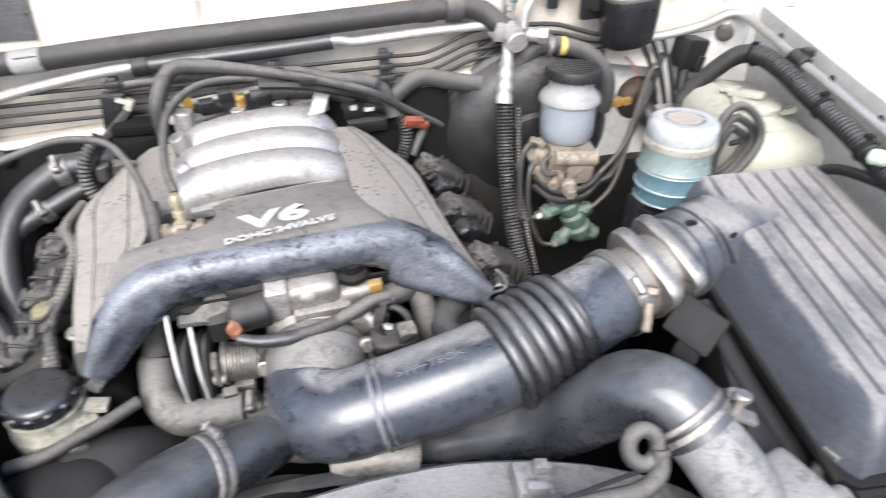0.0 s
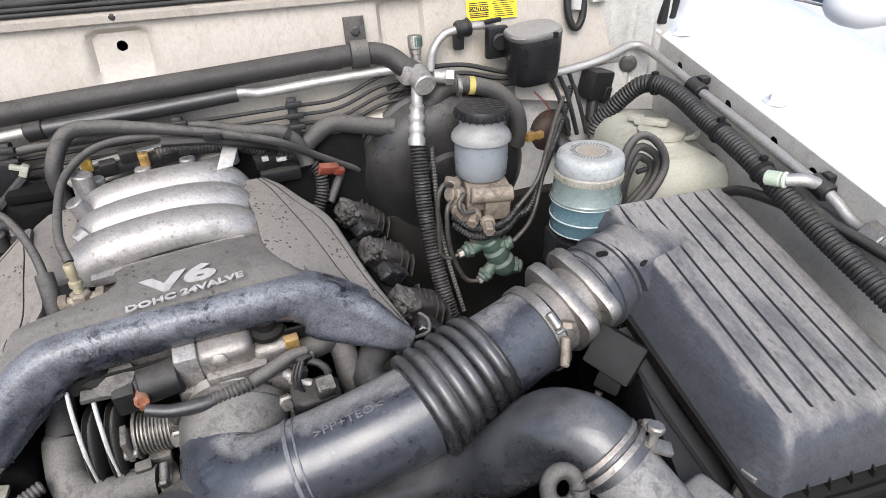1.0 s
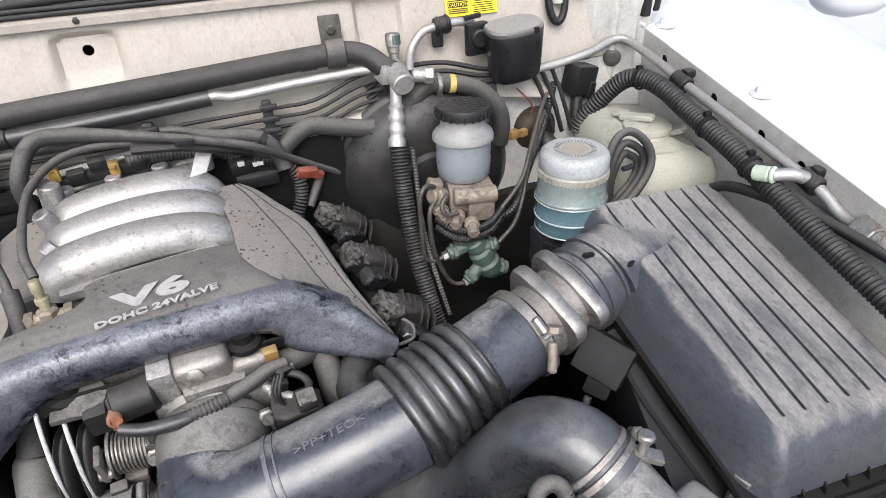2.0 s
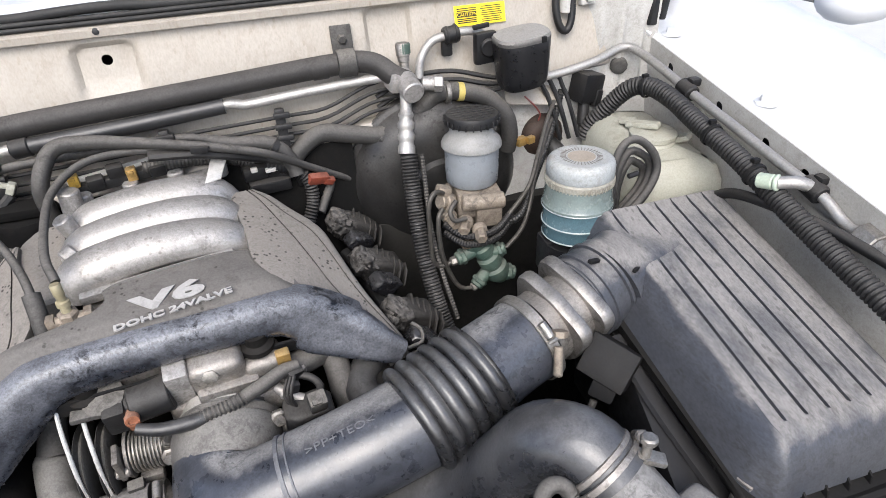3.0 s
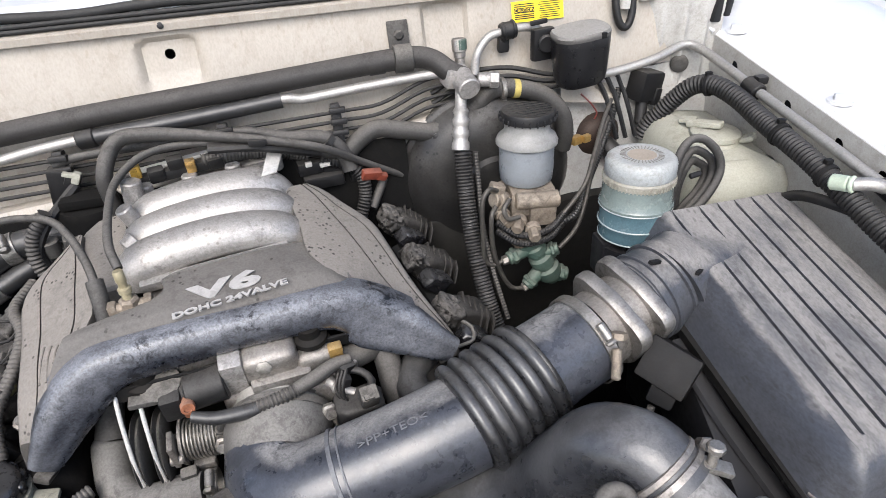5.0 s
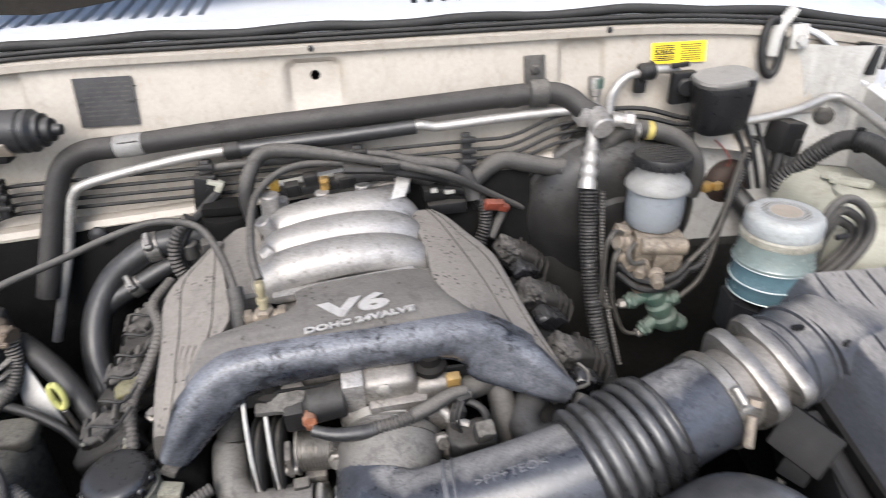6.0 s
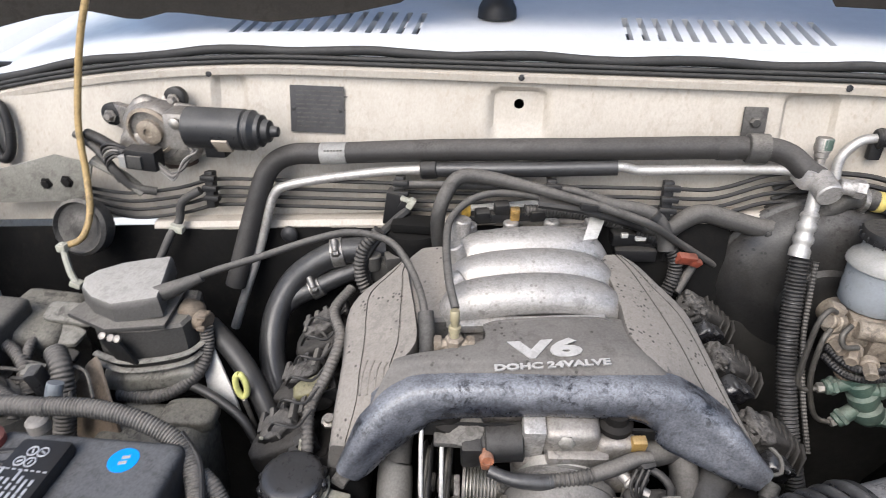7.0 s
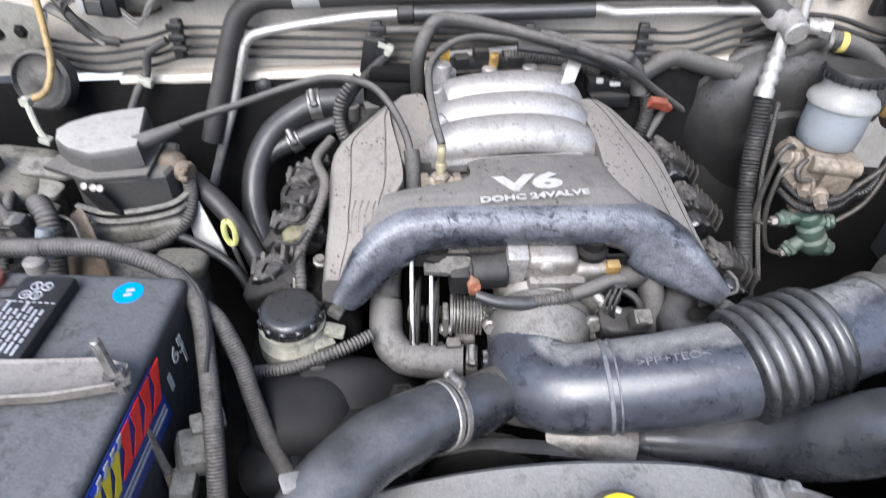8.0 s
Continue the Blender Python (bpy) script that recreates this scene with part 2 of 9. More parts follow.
M_BATTERY = material("battery_case", (0.018, 0.019, 0.022), 0.5, second=(0.03, 0.03, 0.033), dust=0.75, dust_color=(0.145, 0.147, 0.152), bump=0.12, dust_scale=9, spec=0.35)
M_STRAP = material("grey_hold_down", (0.165, 0.156, 0.145), 0.5, 0.0, second=(0.105, 0.093, 0.08), mix=0.7, dust=0.5, dust_color=(0.25, 0.235, 0.215), spec=0.4, grime=0.5, grime_color=(0.05, 0.04, 0.03))
M_PLATE = material("etched_plate", (0.022, 0.022, 0.025), 0.4, 0.3, second=(0.045, 0.045, 0.047), mix=0.8, scale=60, dust=0.12)
M_SEAL = material("rubber_seal", (0.018, 0.018, 0.018), 0.6, second=(0.03, 0.03, 0.03), dust=0.3, dust_color=(0.12, 0.115, 0.105), spec=0.25)
M_LOOM = material("loom_conduit", (0.034, 0.033, 0.032), 0.55, second=(0.055, 0.052, 0.048), dust=0.7, dust_color=(0.20, 0.185, 0.166), spec=0.25)
M_TANHOSE = material("tan_tube", (0.34, 0.24, 0.10), 0.45, second=(0.27, 0.19, 0.09), mix=0.6)
M_DIP = material("yellow_dipstick", (0.56, 0.56, 0.20), 0.45, second=(0.45, 0.44, 0.17), grime=0.28, grime_color=(0.10, 0.075, 0.05))
M_GREENCAP = material("pale_green_cap", (0.43, 0.50, 0.40), 0.45, second=(0.36, 0.42, 0.33), grime=0.28, grime_color=(0.10, 0.075, 0.05))
M_GREENWIRE = material("green_tape", (0.03, 0.30, 0.16), 0.5)
M_SHROUD = material("grey_shroud", (0.17, 0.168, 0.166), 0.42, second=(0.12, 0.115, 0.11), mix=0.5, dust=0.6, dust_color=(0.27, 0.262, 0.25))
M_CRUISE = material("dusty_dark_box", (0.042, 0.041, 0.039), 0.6, second=(0.06, 0.057, 0.053), dust=0.75, dust_color=(0.205, 0.19, 0.168), dust_up=0.7, spec=0.25)
M_TANBRACKET = material("tan_bracket", (0.16, 0.128, 0.095), 0.75, 0.1, second=(0.12, 0.085, 0.058), mix=0.7, dust=0.4, dust_color=(0.24, 0.21, 0.175))
M_GROUND = material("pale_concrete", (0.50, 0.49, 0.46), 0.85, second=(0.40, 0.39, 0.37), mix=0.6, scale=0.6, bump=0.3, grain=40, grime=0.06)
M_GLASS = material("tinted_glass", (0.03, 0.04, 0.05), 0.08, bump=0.0, second=(0.03, 0.035, 0.04), spec=0.8, grime=0.06)
M_HOODPAD = material("hood_insulation", (0.022, 0.020, 0.018), 0.95, second=(0.035, 0.032, 0.028), bump=0.5, grain=80, spec=0.1)
M_PALETAB = material("pale_metal_tab", (0.66, 0.65, 0.62), 0.45, 0.4, second=(0.55, 0.53, 0.5), dust=0.2, grime=0.28, grime_color=(0.10, 0.075, 0.05))
M_BRAKEPIPE = material("dull_brake_pipe", (0.10, 0.095, 0.085), 0.5, 0.5, second=(0.06, 0.055, 0.048), mix=0.6, dust=0.4, dust_color=(0.16, 0.145, 0.125))
# near-black base colour that paints in the shade low in the bay
M_DEEPSHADE = material("deep_shade_black", (0.002, 0.002, 0.002), 0.9, second=(0.004, 0.0038, 0.0035), bump=0.4, grain=60, spec=0.02)
M_DUSTLID = material("pale_dusty_lid", (0.055, 0.053, 0.050), 0.65, second=(0.085, 0.081, 0.076), dust=0.9, dust_color=(0.36, 0.345, 0.32), dust_up=0.85, grime=0.2)
M_OLIVE = material("mottled_olive_plastic", (0.15, 0.14, 0.115), 0.6, second=(0.075, 0.068, 0.055), mix=0.9, scale=16, dust=0.6, dust_color=(0.25, 0.235, 0.20), grime=0.7, spec=0.3)
M_TUBEBLACK = material("satin_black_tube", (0.012, 0.012, 0.0125), 0.35, second=(0.02, 0.02, 0.02), dust=0.3, dust_color=(0.13, 0.122, 0.11), grime=0.2, spec=0.35)
M_ALUBRIGHT = material("machined_alloy", (0.36, 0.35, 0.335), 0.38, 0.8, second=(0.27, 0.25, 0.225), mix=0.7, scale=30, dust=0.35, dust_color=(0.25, 0.235, 0.215), bump=0.3, grime=0.5)
M_CAPTAN = material("worn_tan_paint", (0.33, 0.285, 0.23), 0.5, second=(0.25, 0.21, 0.165), mix=0.6, scale=50, grime=0.2)
M_GLOSSHOSE = material("glossy_black_rubber", (0.012, 0.013, 0.016), 0.26, second=(0.034, 0.035, 0.039), mix=0.5, dust=0.8, dust_color=(0.185, 0.183, 0.182), bump=0.3, grain=300, dust_scale=16, dust_up=0.30, coat=0.4, spec=0.45, grime=0.3)
M_KNURL = material("knurled_ring", (0.30, 0.292, 0.25), 0.42, second=(0.20, 0.185, 0.15), mix=0.6, scale=40, grime=0.5, grime_color=(0.08, 0.065, 0.045))
M_JARRIM = material("moulded_glassy_rim", (0.30, 0.35, 0.345), 0.18, second=(0.22, 0.25, 0.245), mix=0.6, coat=0.5, grime=0.3)
M_BOOSTER = material("stained_black_drum", (0.009, 0.009, 0.0095), 0.34, second=(0.020, 0.0195, 0.019), mix=0.7, scale=10, dust=0.65, dust_color=(0.145, 0.137, 0.127), dust_scale=14, dust_up=0.35, specks=0.95, speck_color=(0.005, 0.005, 0.005), grime=0.85, spec=0.35, up0=-0.5, up1=1.0, ragged=0.7)
M_CHARRED = material("crumbling_black_plastic", (0.006, 0.0055, 0.005), 0.7, second=(0.020, 0.018, 0.016), mix=0.9, scale=45, dust=0.4, dust_color=(0.13, 0.122, 0.112), bump=1.0, grain=120, grime=0.8, spec=0.25)
M_SEALDARK = material("dark_window", (0.02, 0.024, 0.03), 0.15, second=(0.04, 0.045, 0.05), bump=0.0, grime=0.05)
M_OLIVENECK = material("worn_pale_neck", (0.36, 0.355, 0.30), 0.5, second=(0.20, 0.19, 0.14), mix=0.8, scale=40, dust=0.3, dust_color=(0.30, 0.28, 0.23), grime=0.6)
M_MIDHOSE = material("grey_dusty_rubber", (0.06, 0.058, 0.055), 0.55, second=(0.09, 0.086, 0.08), dust=0.75, dust_color=(0.235, 0.222, 0.203), bump=0.25)
M_BAND = material("faded_yellow_band", (0.46, 0.37, 0.10), 0.5, second=(0.36, 0.29, 0.10), mix=0.5, grime=0.3)
M_OILCAP = material("glossy_oil_cap", (0.010, 0.010, 0.012), 0.18, second=(0.018, 0.018, 0.02), dust=0.22, dust_color=(0.14, 0.137, 0.13), spec=0.6)
M_WORNLABEL = material("crisp_white_print", (0.40, 0.405, 0.42), 0.45, second=(0.26, 0.265, 0.28), mix=0.7, scale=160, bump=0.1, grime=0.3, grime_color=(0.03, 0.03, 0.035))
M_SHELLGREY = material("dusty_painted_can", (0.014, 0.0145, 0.016), 0.32, second=(0.028, 0.028, 0.029), mix=0.6, scale=14, dust=0.6, dust_color=(0.13, 0.125, 0.118), grime=0.4, up0=0.3)
M_MATTBLACK = material("matt_black_plastic", (0.010, 0.010, 0.0105), 0.55, second=(0.014, 0.014, 0.014), dust=0.06, dust_color=(0.10, 0.095, 0.088), spec=0.12)
# panel paint darkened to hold the shade below the booster
M_SHADEPAINT = material("shade_dark_paint", (0.022, 0.021, 0.019), 0.6, second=(0.010, 0.0095, 0.0085), mix=0.9, scale=11, dust=0.2, dust_color=(0.05, 0.046, 0.04), grime=0.5, grime_color=(0.006, 0.0055, 0.005), spec=0.2)
M_DECK = material("wiped_cover_plastic", (0.060, 0.056, 0.053), 0.55, second=(0.08, 0.075, 0.07), mix=0.5, scale=11, dust=0.6, dust_color=(0.20, 0.186, 0.17), specks=0.9, speck_color=(0.04, 0.036, 0.032), bump=0.18, dust_scale=7, dust_up=0.7, grime=0.3, spec=0.3)
M_MARK = material("scuffed_raised_mark", (0.16, 0.165, 0.17), 0.5, second=(0.10, 0.10, 0.11), mix=0.8, scale=80)
M_CRUMBLE = material("crumbling_dusty_plastic", (0.020, 0.0185, 0.017), 0.75, second=(0.005, 0.0045, 0.004), mix=0.9, scale=70, dust=0.75, dust_color=(0.17, 0.16, 0.148), bump=1.0, grain=160, dust_scale=60, grime=0.9, spec=0.25, ragged=0.6)
M_WINGLOOM = material("dusty_black_conduit", (0.010, 0.010, 0.0105), 0.5, second=(0.016, 0.0155, 0.015), dust=0.45, dust_color=(0.105, 0.10, 0.093), bump=0.2, spec=0.3, grime=0.4)
M_OLIVETAPE = material("olive_tape", (0.19, 0.18, 0.085), 0.5, second=(0.12, 0.11, 0.06), mix=0.7, scale=30, dust=0.3, grime=0.6)
M_PALEDUST = material("pale_dusty_plastic", (0.17, 0.165, 0.145), 0.7, second=(0.10, 0.095, 0.08), mix=0.8, scale=14, dust=0.6, dust_color=(0.28, 0.265, 0.235), grime=0.6)
M_STEMTAN = material("pale_brass_stem", (0.36, 0.325, 0.215), 0.45, 0.3, second=(0.28, 0.24, 0.15), mix=0.6, scale=40, grime=0.3)
M_SLEEVE = material("corrugated_black_plastic", (0.013, 0.013, 0.014), 0.32, second=(0.022, 0.022, 0.022), dust=0.6, dust_color=(0.15, 0.142, 0.13), dust_up=0.35, bump=0.15, spec=0.4, grime=0.5)
M_CUP = material("black_canister_plastic", (0.008, 0.008, 0.009), 0.30, second=(0.013, 0.013, 0.014), dust=0.10, dust_color=(0.12, 0.112, 0.10), spec=0.35, grime=0.2)
M_SUCTION = material("dull_insulated_hose", (0.020, 0.019, 0.019), 0.55, second=(0.034, 0.032, 0.030), mix=0.6, scale=12, dust=0.6, dust_color=(0.125, 0.116, 0.106), bump=0.2, spec=0.3)

# ---- geometry helpers: each shape is a pair of vertices and faces ----


def spline(points, step=0.006):
    """Smooth line through the points, with values beyond x, y, z carried along."""
    p = [np.array(q, float) for q in points]
    if len(p) == 2:
        k = max(2, int(np.linalg.norm((p[1] - p[0])[:3]) / step) + 1)
        return [p[0] + (p[1] - p[0]) * i / (k - 1) for i in range(k)]
    p = [2 * p[0] - p[1]] + p + [2 * p[-1] - p[-2]]
    out = []
    for a, b, c, d in zip(p, p[1:], p[2:], p[3:]):
        k = max(2, int(np.linalg.norm((c - b)[:3]) / step) + 1)
        for i in range(k):
            t = i / k
            out.append(0.5 * (2 * b + (c - a) * t + (2 * a - 5 * b + 4 * c - d) * t * t + (3 * b - a - 3 * c + d) * t ** 3))
    out.append(p[-2])
    return out


def tube(points, r, seg=12, step=0.008, rib=0.0, pitch=0.008, flat=1.0, hollow=False, up=(0, 0, 1), bead=False):
    """A hose along the points. r: radius, or one for each point. rib: height of rings at that pitch. flat: squash of the section along 'up'."""
    rs = [r] * len(points) if not hasattr(r, "__len__") else r
    if rib:
        step = min(step, pitch / (10 if bead else 5))
    line = spline([(*q, w) for q, w in zip(points, rs)], step)
    pts = [Vector(q[:3]) for q in line]
    rad = [q[3] for q in line]
    verts, faces = [], []
    t0 = (pts[1] - pts[0]).normalized()
    side = t0.cross(Vector(up))
    if side.length < 0.05:
        side = t0.cross(Vector((0, 1, 0)))
    side.normalize()
    run = 0.0
    for i, p in enumerate(pts):
        t = (pts[min(i + 1, len(pts) - 1)] - pts[max(i - 1, 0)])
        t = t.normalized() if t.length > 1e-9 else t0
        side = (side - t * side.dot(t)).normalized()
        nrm = side.cross(t)
        if i:
            run += (p - pts[i - 1]).length
        q = rad[i]
        if bead:
            q += rib * math.sqrt(max(0.0, 1 - (2 * (run / pitch % 1.0) - 1) ** 2))
        elif rib:
            q += rib * (0.5 + 0.5 * math.cos(2 * math.pi * run / pitch))
        for k in range(seg):
            a = 2 * math.pi * k / seg
            verts.append(p + side * (math.cos(a) * q) + nrm * (math.sin(a) * q * flat))
    n = len(pts)
    for i in range(n - 1):
        for k in range(seg):
            a, b = i * seg + k, i * seg + (k + 1) % seg
            faces.append((a, b, b + seg, a + seg))
    if not hollow:
        faces.append(tuple(range(seg - 1, -1, -1)))
        faces.append(tuple(range((n - 1) * seg, n * seg)))
    return verts, faces


def frame_of(axis):
    z = Vector(axis).normalized()
    x = z.cross(Vector((0, 0, 1)))
    if x.length < 0.05:
        x = Vector((1, 0, 0))
    x.normalize()
    return x, z.cross(x), z


def lathe(base, axis, profile, seg=28, cap=True):
    """Turned form: profile of (radius, height) from base along axis."""
    x, y, z = frame_of(axis)
    base = Vector(base)
    verts, faces = [], []
    for r, h in profile:
        for k in range(seg):
            a = 2 * math.pi * k / seg
            verts.append(base + z * h + (x * math.cos(a) + y * math.sin(a)) * r)
    for i in range(len(profile) - 1):
        for k in range(seg):
            a, b = i * seg + k, i * seg + (k + 1) % seg
            faces.append((a, b, b + seg, a + seg))
    if cap:
        faces.append(tuple(range(seg - 1, -1, -1)))
        faces.append(tuple(range((len(profile) - 1) * seg, len(profile) * seg)))
    return verts, faces


def cyl(a, b, r, seg=20, bev=0.0015):
    a, b = Vector(a), Vector(b)
    h = (b - a).length
    e = min(bev, h * 0.3, r * 0.3)
    return lathe(a, b - a, [(r - e, 0), (r, e), (r, h - e), (r - e, h)], seg)


def box(center, size, rot=(0, 0, 0), bev=0.003, seg=2, taper=1.0):
    """Bevelled block; rot in degrees; taper scales the top."""
    bm = bmesh.new()
    bmesh.ops.create_cube(bm, size=1.0)
    for v in bm.verts:
        k = taper if v.co.z > 0 else 1.0
        v.co = Vector((v.co.x * size[0] * k, v.co.y * size[1] * k, v.co.z * size[2]))
    if bev > 0:
        bmesh.ops.bevel(bm, geom=bm.edges[:], offset=min(bev, min(size) * 0.45), segments=seg, affect="EDGES", profile=0.6)
    m = pose(*center, *rot)
    bm.verts.index_update()
    out = [m @ v.co for v in bm.verts], [tuple(v.index for v in f.verts) for f in bm.faces]
    bm.free()
    return out


def prism(poly, depth, bev=0.002, seg=2):
    """A flat outline (3D points in one plane, or nearly) given thickness along the vector depth, with soft edges."""
    bm = bmesh.new()
    d = Vector(depth)
    a = [bm.verts.new(Vector(p)) for p in poly]
    b = [bm.verts.new(Vector(p) + d) for p in poly]
    bm.faces.new(a[::-1])
    bm.faces.new(b)
    k = len(poly)
    for i in range(k):
        bm.faces.new((a[i], a[(i + 1) % k], b[(i + 1) % k], b[i]))
    bmesh.ops.recalc_face_normals(bm, faces=bm.faces[:])
    if bev > 0:
        bmesh.ops.bevel(bm, geom=bm.edges[:], offset=bev, segments=seg, affect="EDGES", profile=0.6)
    bm.verts.index_update()
    out = [v.co.copy() for v in bm.verts], [tuple(v.index for v in f.verts) for f in bm.faces]
    bm.free()
    return out


def loft(rows, closed=False, caps=False):
    """A skin over rows of points, all equally long."""
    verts = [Vector(p) for row in rows for p in row]
    n, faces = len(rows[0]), []
    for i in range(len(rows) - 1):
        for k in range(n if closed else n - 1):
            a, b = i * n + k, i * n + (k + 1) % n
            faces.append((a, b, b + n, a + n))
    if caps and closed:
        faces.append(tuple(range(n - 1, -1, -1)))
        faces.append(tuple(range((len(rows) - 1) * n, len(rows) * n)))
    return verts, faces


def grid(rows, fine=4):
    """A smooth sheet through a coarse net of points."""
    a = [spline2(r, fine) for r in rows]
    cols = [spline2(c, fine) for c in zip(*a)]
    return loft(list(zip(*cols)))


def spline2(points, k):
    p = [np.array(q, float) for q in points]
    if len(p) == 2:
        return [p[0] + (p[1] - p[0]) * i / k for i in range(k + 1)]
    p = [2 * p[0] - p[1]] + p + [2 * p[-1] - p[-2]]
    out = []
    for a, b, c, d in zip(p, p[1:], p[2:], p[3:]):
        for i in range(k):
            t = i / k
            out.append(0.5 * (2 * b + (c - a) * t + (2 * a - 5 * b + 4 * c - d) * t * t + (3 * b - a - 3 * c + d) * t ** 3))
    out.append(p[-2])
    return out


def blob(center, size, seed=0.0, turn=(0, 0, 0), amp=0.12, freq=60.0, square=0.6, n=18):
    """A rounded block with an uneven skin."""
    m = pose(*center, *turn)
    rows = []
    for i in range(n + 1):
        v = -math.pi / 2 + math.pi * i / n
        cv, sv = abs(math.cos(v)) ** square, math.copysign(abs(math.sin(v)) ** square, math.sin(v))
        ring = []
        for k in range(2 * n):
            a = math.pi * k / n
            q = Vector((size[0] / 2 * cv * math.copysign(abs(math.cos(a)) ** square, math.cos(a)), size[1] / 2 * cv * math.copysign(abs(math.sin(a)) ** square, math.sin(a)), size[2] / 2 * sv))
            w = noise.noise(q * freq + Vector((seed, 0, 0))) + 0.5 * noise.noise(q * freq * 2.7 + Vector((0, seed, 0)))
            ring.append(m @ (q * (1 + amp * w)))
        rows.append(ring)
    return loft(rows, closed=True, caps=True)


def mesh_of(name, shapes, mat, smooth=True, thick=0.0, angle=38):
    if isinstance(shapes, tuple):
        shapes = [shapes]
    verts, faces = [], []
    for v, f in shapes:
        k = len(verts)
        verts += [tuple(q) for q in v]
        faces += [tuple(i + k for i in g) for g in f]
    me = bpy.data.meshes.new(name)
    me.from_pydata(verts, [], faces)
    me.validate()
    bm = bmesh.new()
    bm.from_mesh(me)
    if thick:
        bmesh.ops.remove_doubles(bm, verts=bm.verts[:], dist=1e-5)
        bmesh.ops.recalc_face_normals(bm, faces=bm.faces[:])
        bmesh.ops.solidify(bm, geom=bm.faces[:], thickness=thick)
    bmesh.ops.recalc_face_normals(bm, faces=bm.faces[:])
    bm.to_mesh(me)
    bm.free()
    if smooth:
        me.shade_smooth()
        me.set_sharp_from_angle(angle=radians(angle))
    me.materials.append(mat)
    return me


def thing(name, at, label, category, group=""):
    ob = new(name)
    ob.empty_display_size = 0.02
    ob.location = at
    return tagged(ob, label, category, group)


def part(name, shapes, mat, parent, label="", **k):
    ob = new(name, mesh_of(name, shapes, mat, **k))
    ob.parent = parent
    if parent.data is None:
        ob.matrix_parent_inverse = Matrix.Translation(-Vector(parent.location))
    return tagged(ob, label)


def solo(name, shapes, mat, label, category, group="", **k):
    """A thing that is one mesh."""
    return tagged(new(name, mesh_of(name, shapes, mat, **k)), label, category, group)


def structure(name, shapes, mat, label="", **k):
    return tagged(new(name, mesh_of(name, shapes, mat, **k)), label, kind="structure")


def lettering(name, text, m, size, mat, parent, stretch=1.0, thick=0.0006, shear=0.0, label="", bold=0.0):
    """Raised printing, centred at the pose m."""
    c = bpy.data.curves.new(name, "FONT")
    c.body, c.size, c.extrude, c.align_x, c.align_y, c.shear = text, size, thick, "CENTER", "CENTER", shear
    c.resolution_u = 3
    c.offset = bold
    t = new(name, c)
    bpy.context.view_layer.update()
    me = bpy.data.meshes.new_from_object(t)
    bpy.data.objects.remove(t)
    me.transform(m @ Matrix.Diagonal((stretch, 1, 1, 1)))
    me.materials.clear()
    me.materials.append(mat)
    ob = new(name, me)
    ob.parent = parent
    if parent.data is None:
        ob.matrix_parent_inverse = Matrix.Translation(-Vector(parent.location))
    return tagged(ob, label)


def on_plane(origin, xdir, ydir):
    """Pose whose x and y axes lie along the given directions."""
    x = Vector(xdir).normalized()
    z = x.cross(Vector(ydir)).normalized()
    y = z.cross(x)
    m = Matrix((x, y, z)).transposed().to_4x4()
    m.translation = origin
    return m


def lerp(a, b, t):
    return Vector(a) * (1 - t) + Vector(b) * t


def fw(x, z, out=0.0):
    """A point on the leaning firewall, or that far in front of it."""
    return Vector((x, 0.90 + (z - 1.40) * 0.25 - out, z))


def hex_bolt(parent, at, axis, r=0.007, h=0.006, mat=None, name="bolt"):
    a = Vector(axis).normalized()
    p = Vector(at)
    return part(name, [lathe(p, a, [(r * 1.5, 0), (r * 1.5, h * 0.25), (r, h * 0.25), (r, h * 0.9), (r * 0.8, h)], 6)], mat or M_STEEL, parent, smooth=False)


def clamp_ring(name, parent, at, axis, r, width=0.010, mat=None, screw=(0, 0, 1)):
    """A hose clip: band and worm housing."""
    a = Vector(axis).normalized()
    p = Vector(at) - a * width / 2
    band = part(name, [lathe(p, a, [(r, 0), (r + 0.0018, 0.0005), (r + 0.0018, width - 0.0005), (r, width)], 28, cap=False)], mat or M_STEEL, parent)
    s = Vector(screw)
    s = (s - a * s.dot(a)).normalized()
    t = a.cross(s)
    q = Vector(at) + s * (r + 0.005)
    part("clamp_screw", [cyl(q - t * 0.009, q + t * 0.009, 0.0045, 10), cyl(q + t * 0.009, q + t * 0.014, 0.006, 6)], mat or M_STEEL, band)
    return band

# ---- setting ----
tagged(new("ground", mesh_of("ground", [grid([[(x, y, 0.0) for x in (-60, 0, 60)] for y in (-60, 0, 60)], 6)], M_GROUND)), "pale dry concrete ground under the vehicle", kind="structure")


def smooth01(a, b, v):
    t = min(1.0, max(0.0, (v - a) / (b - a)))
    return t * t * (3 - 2 * t)


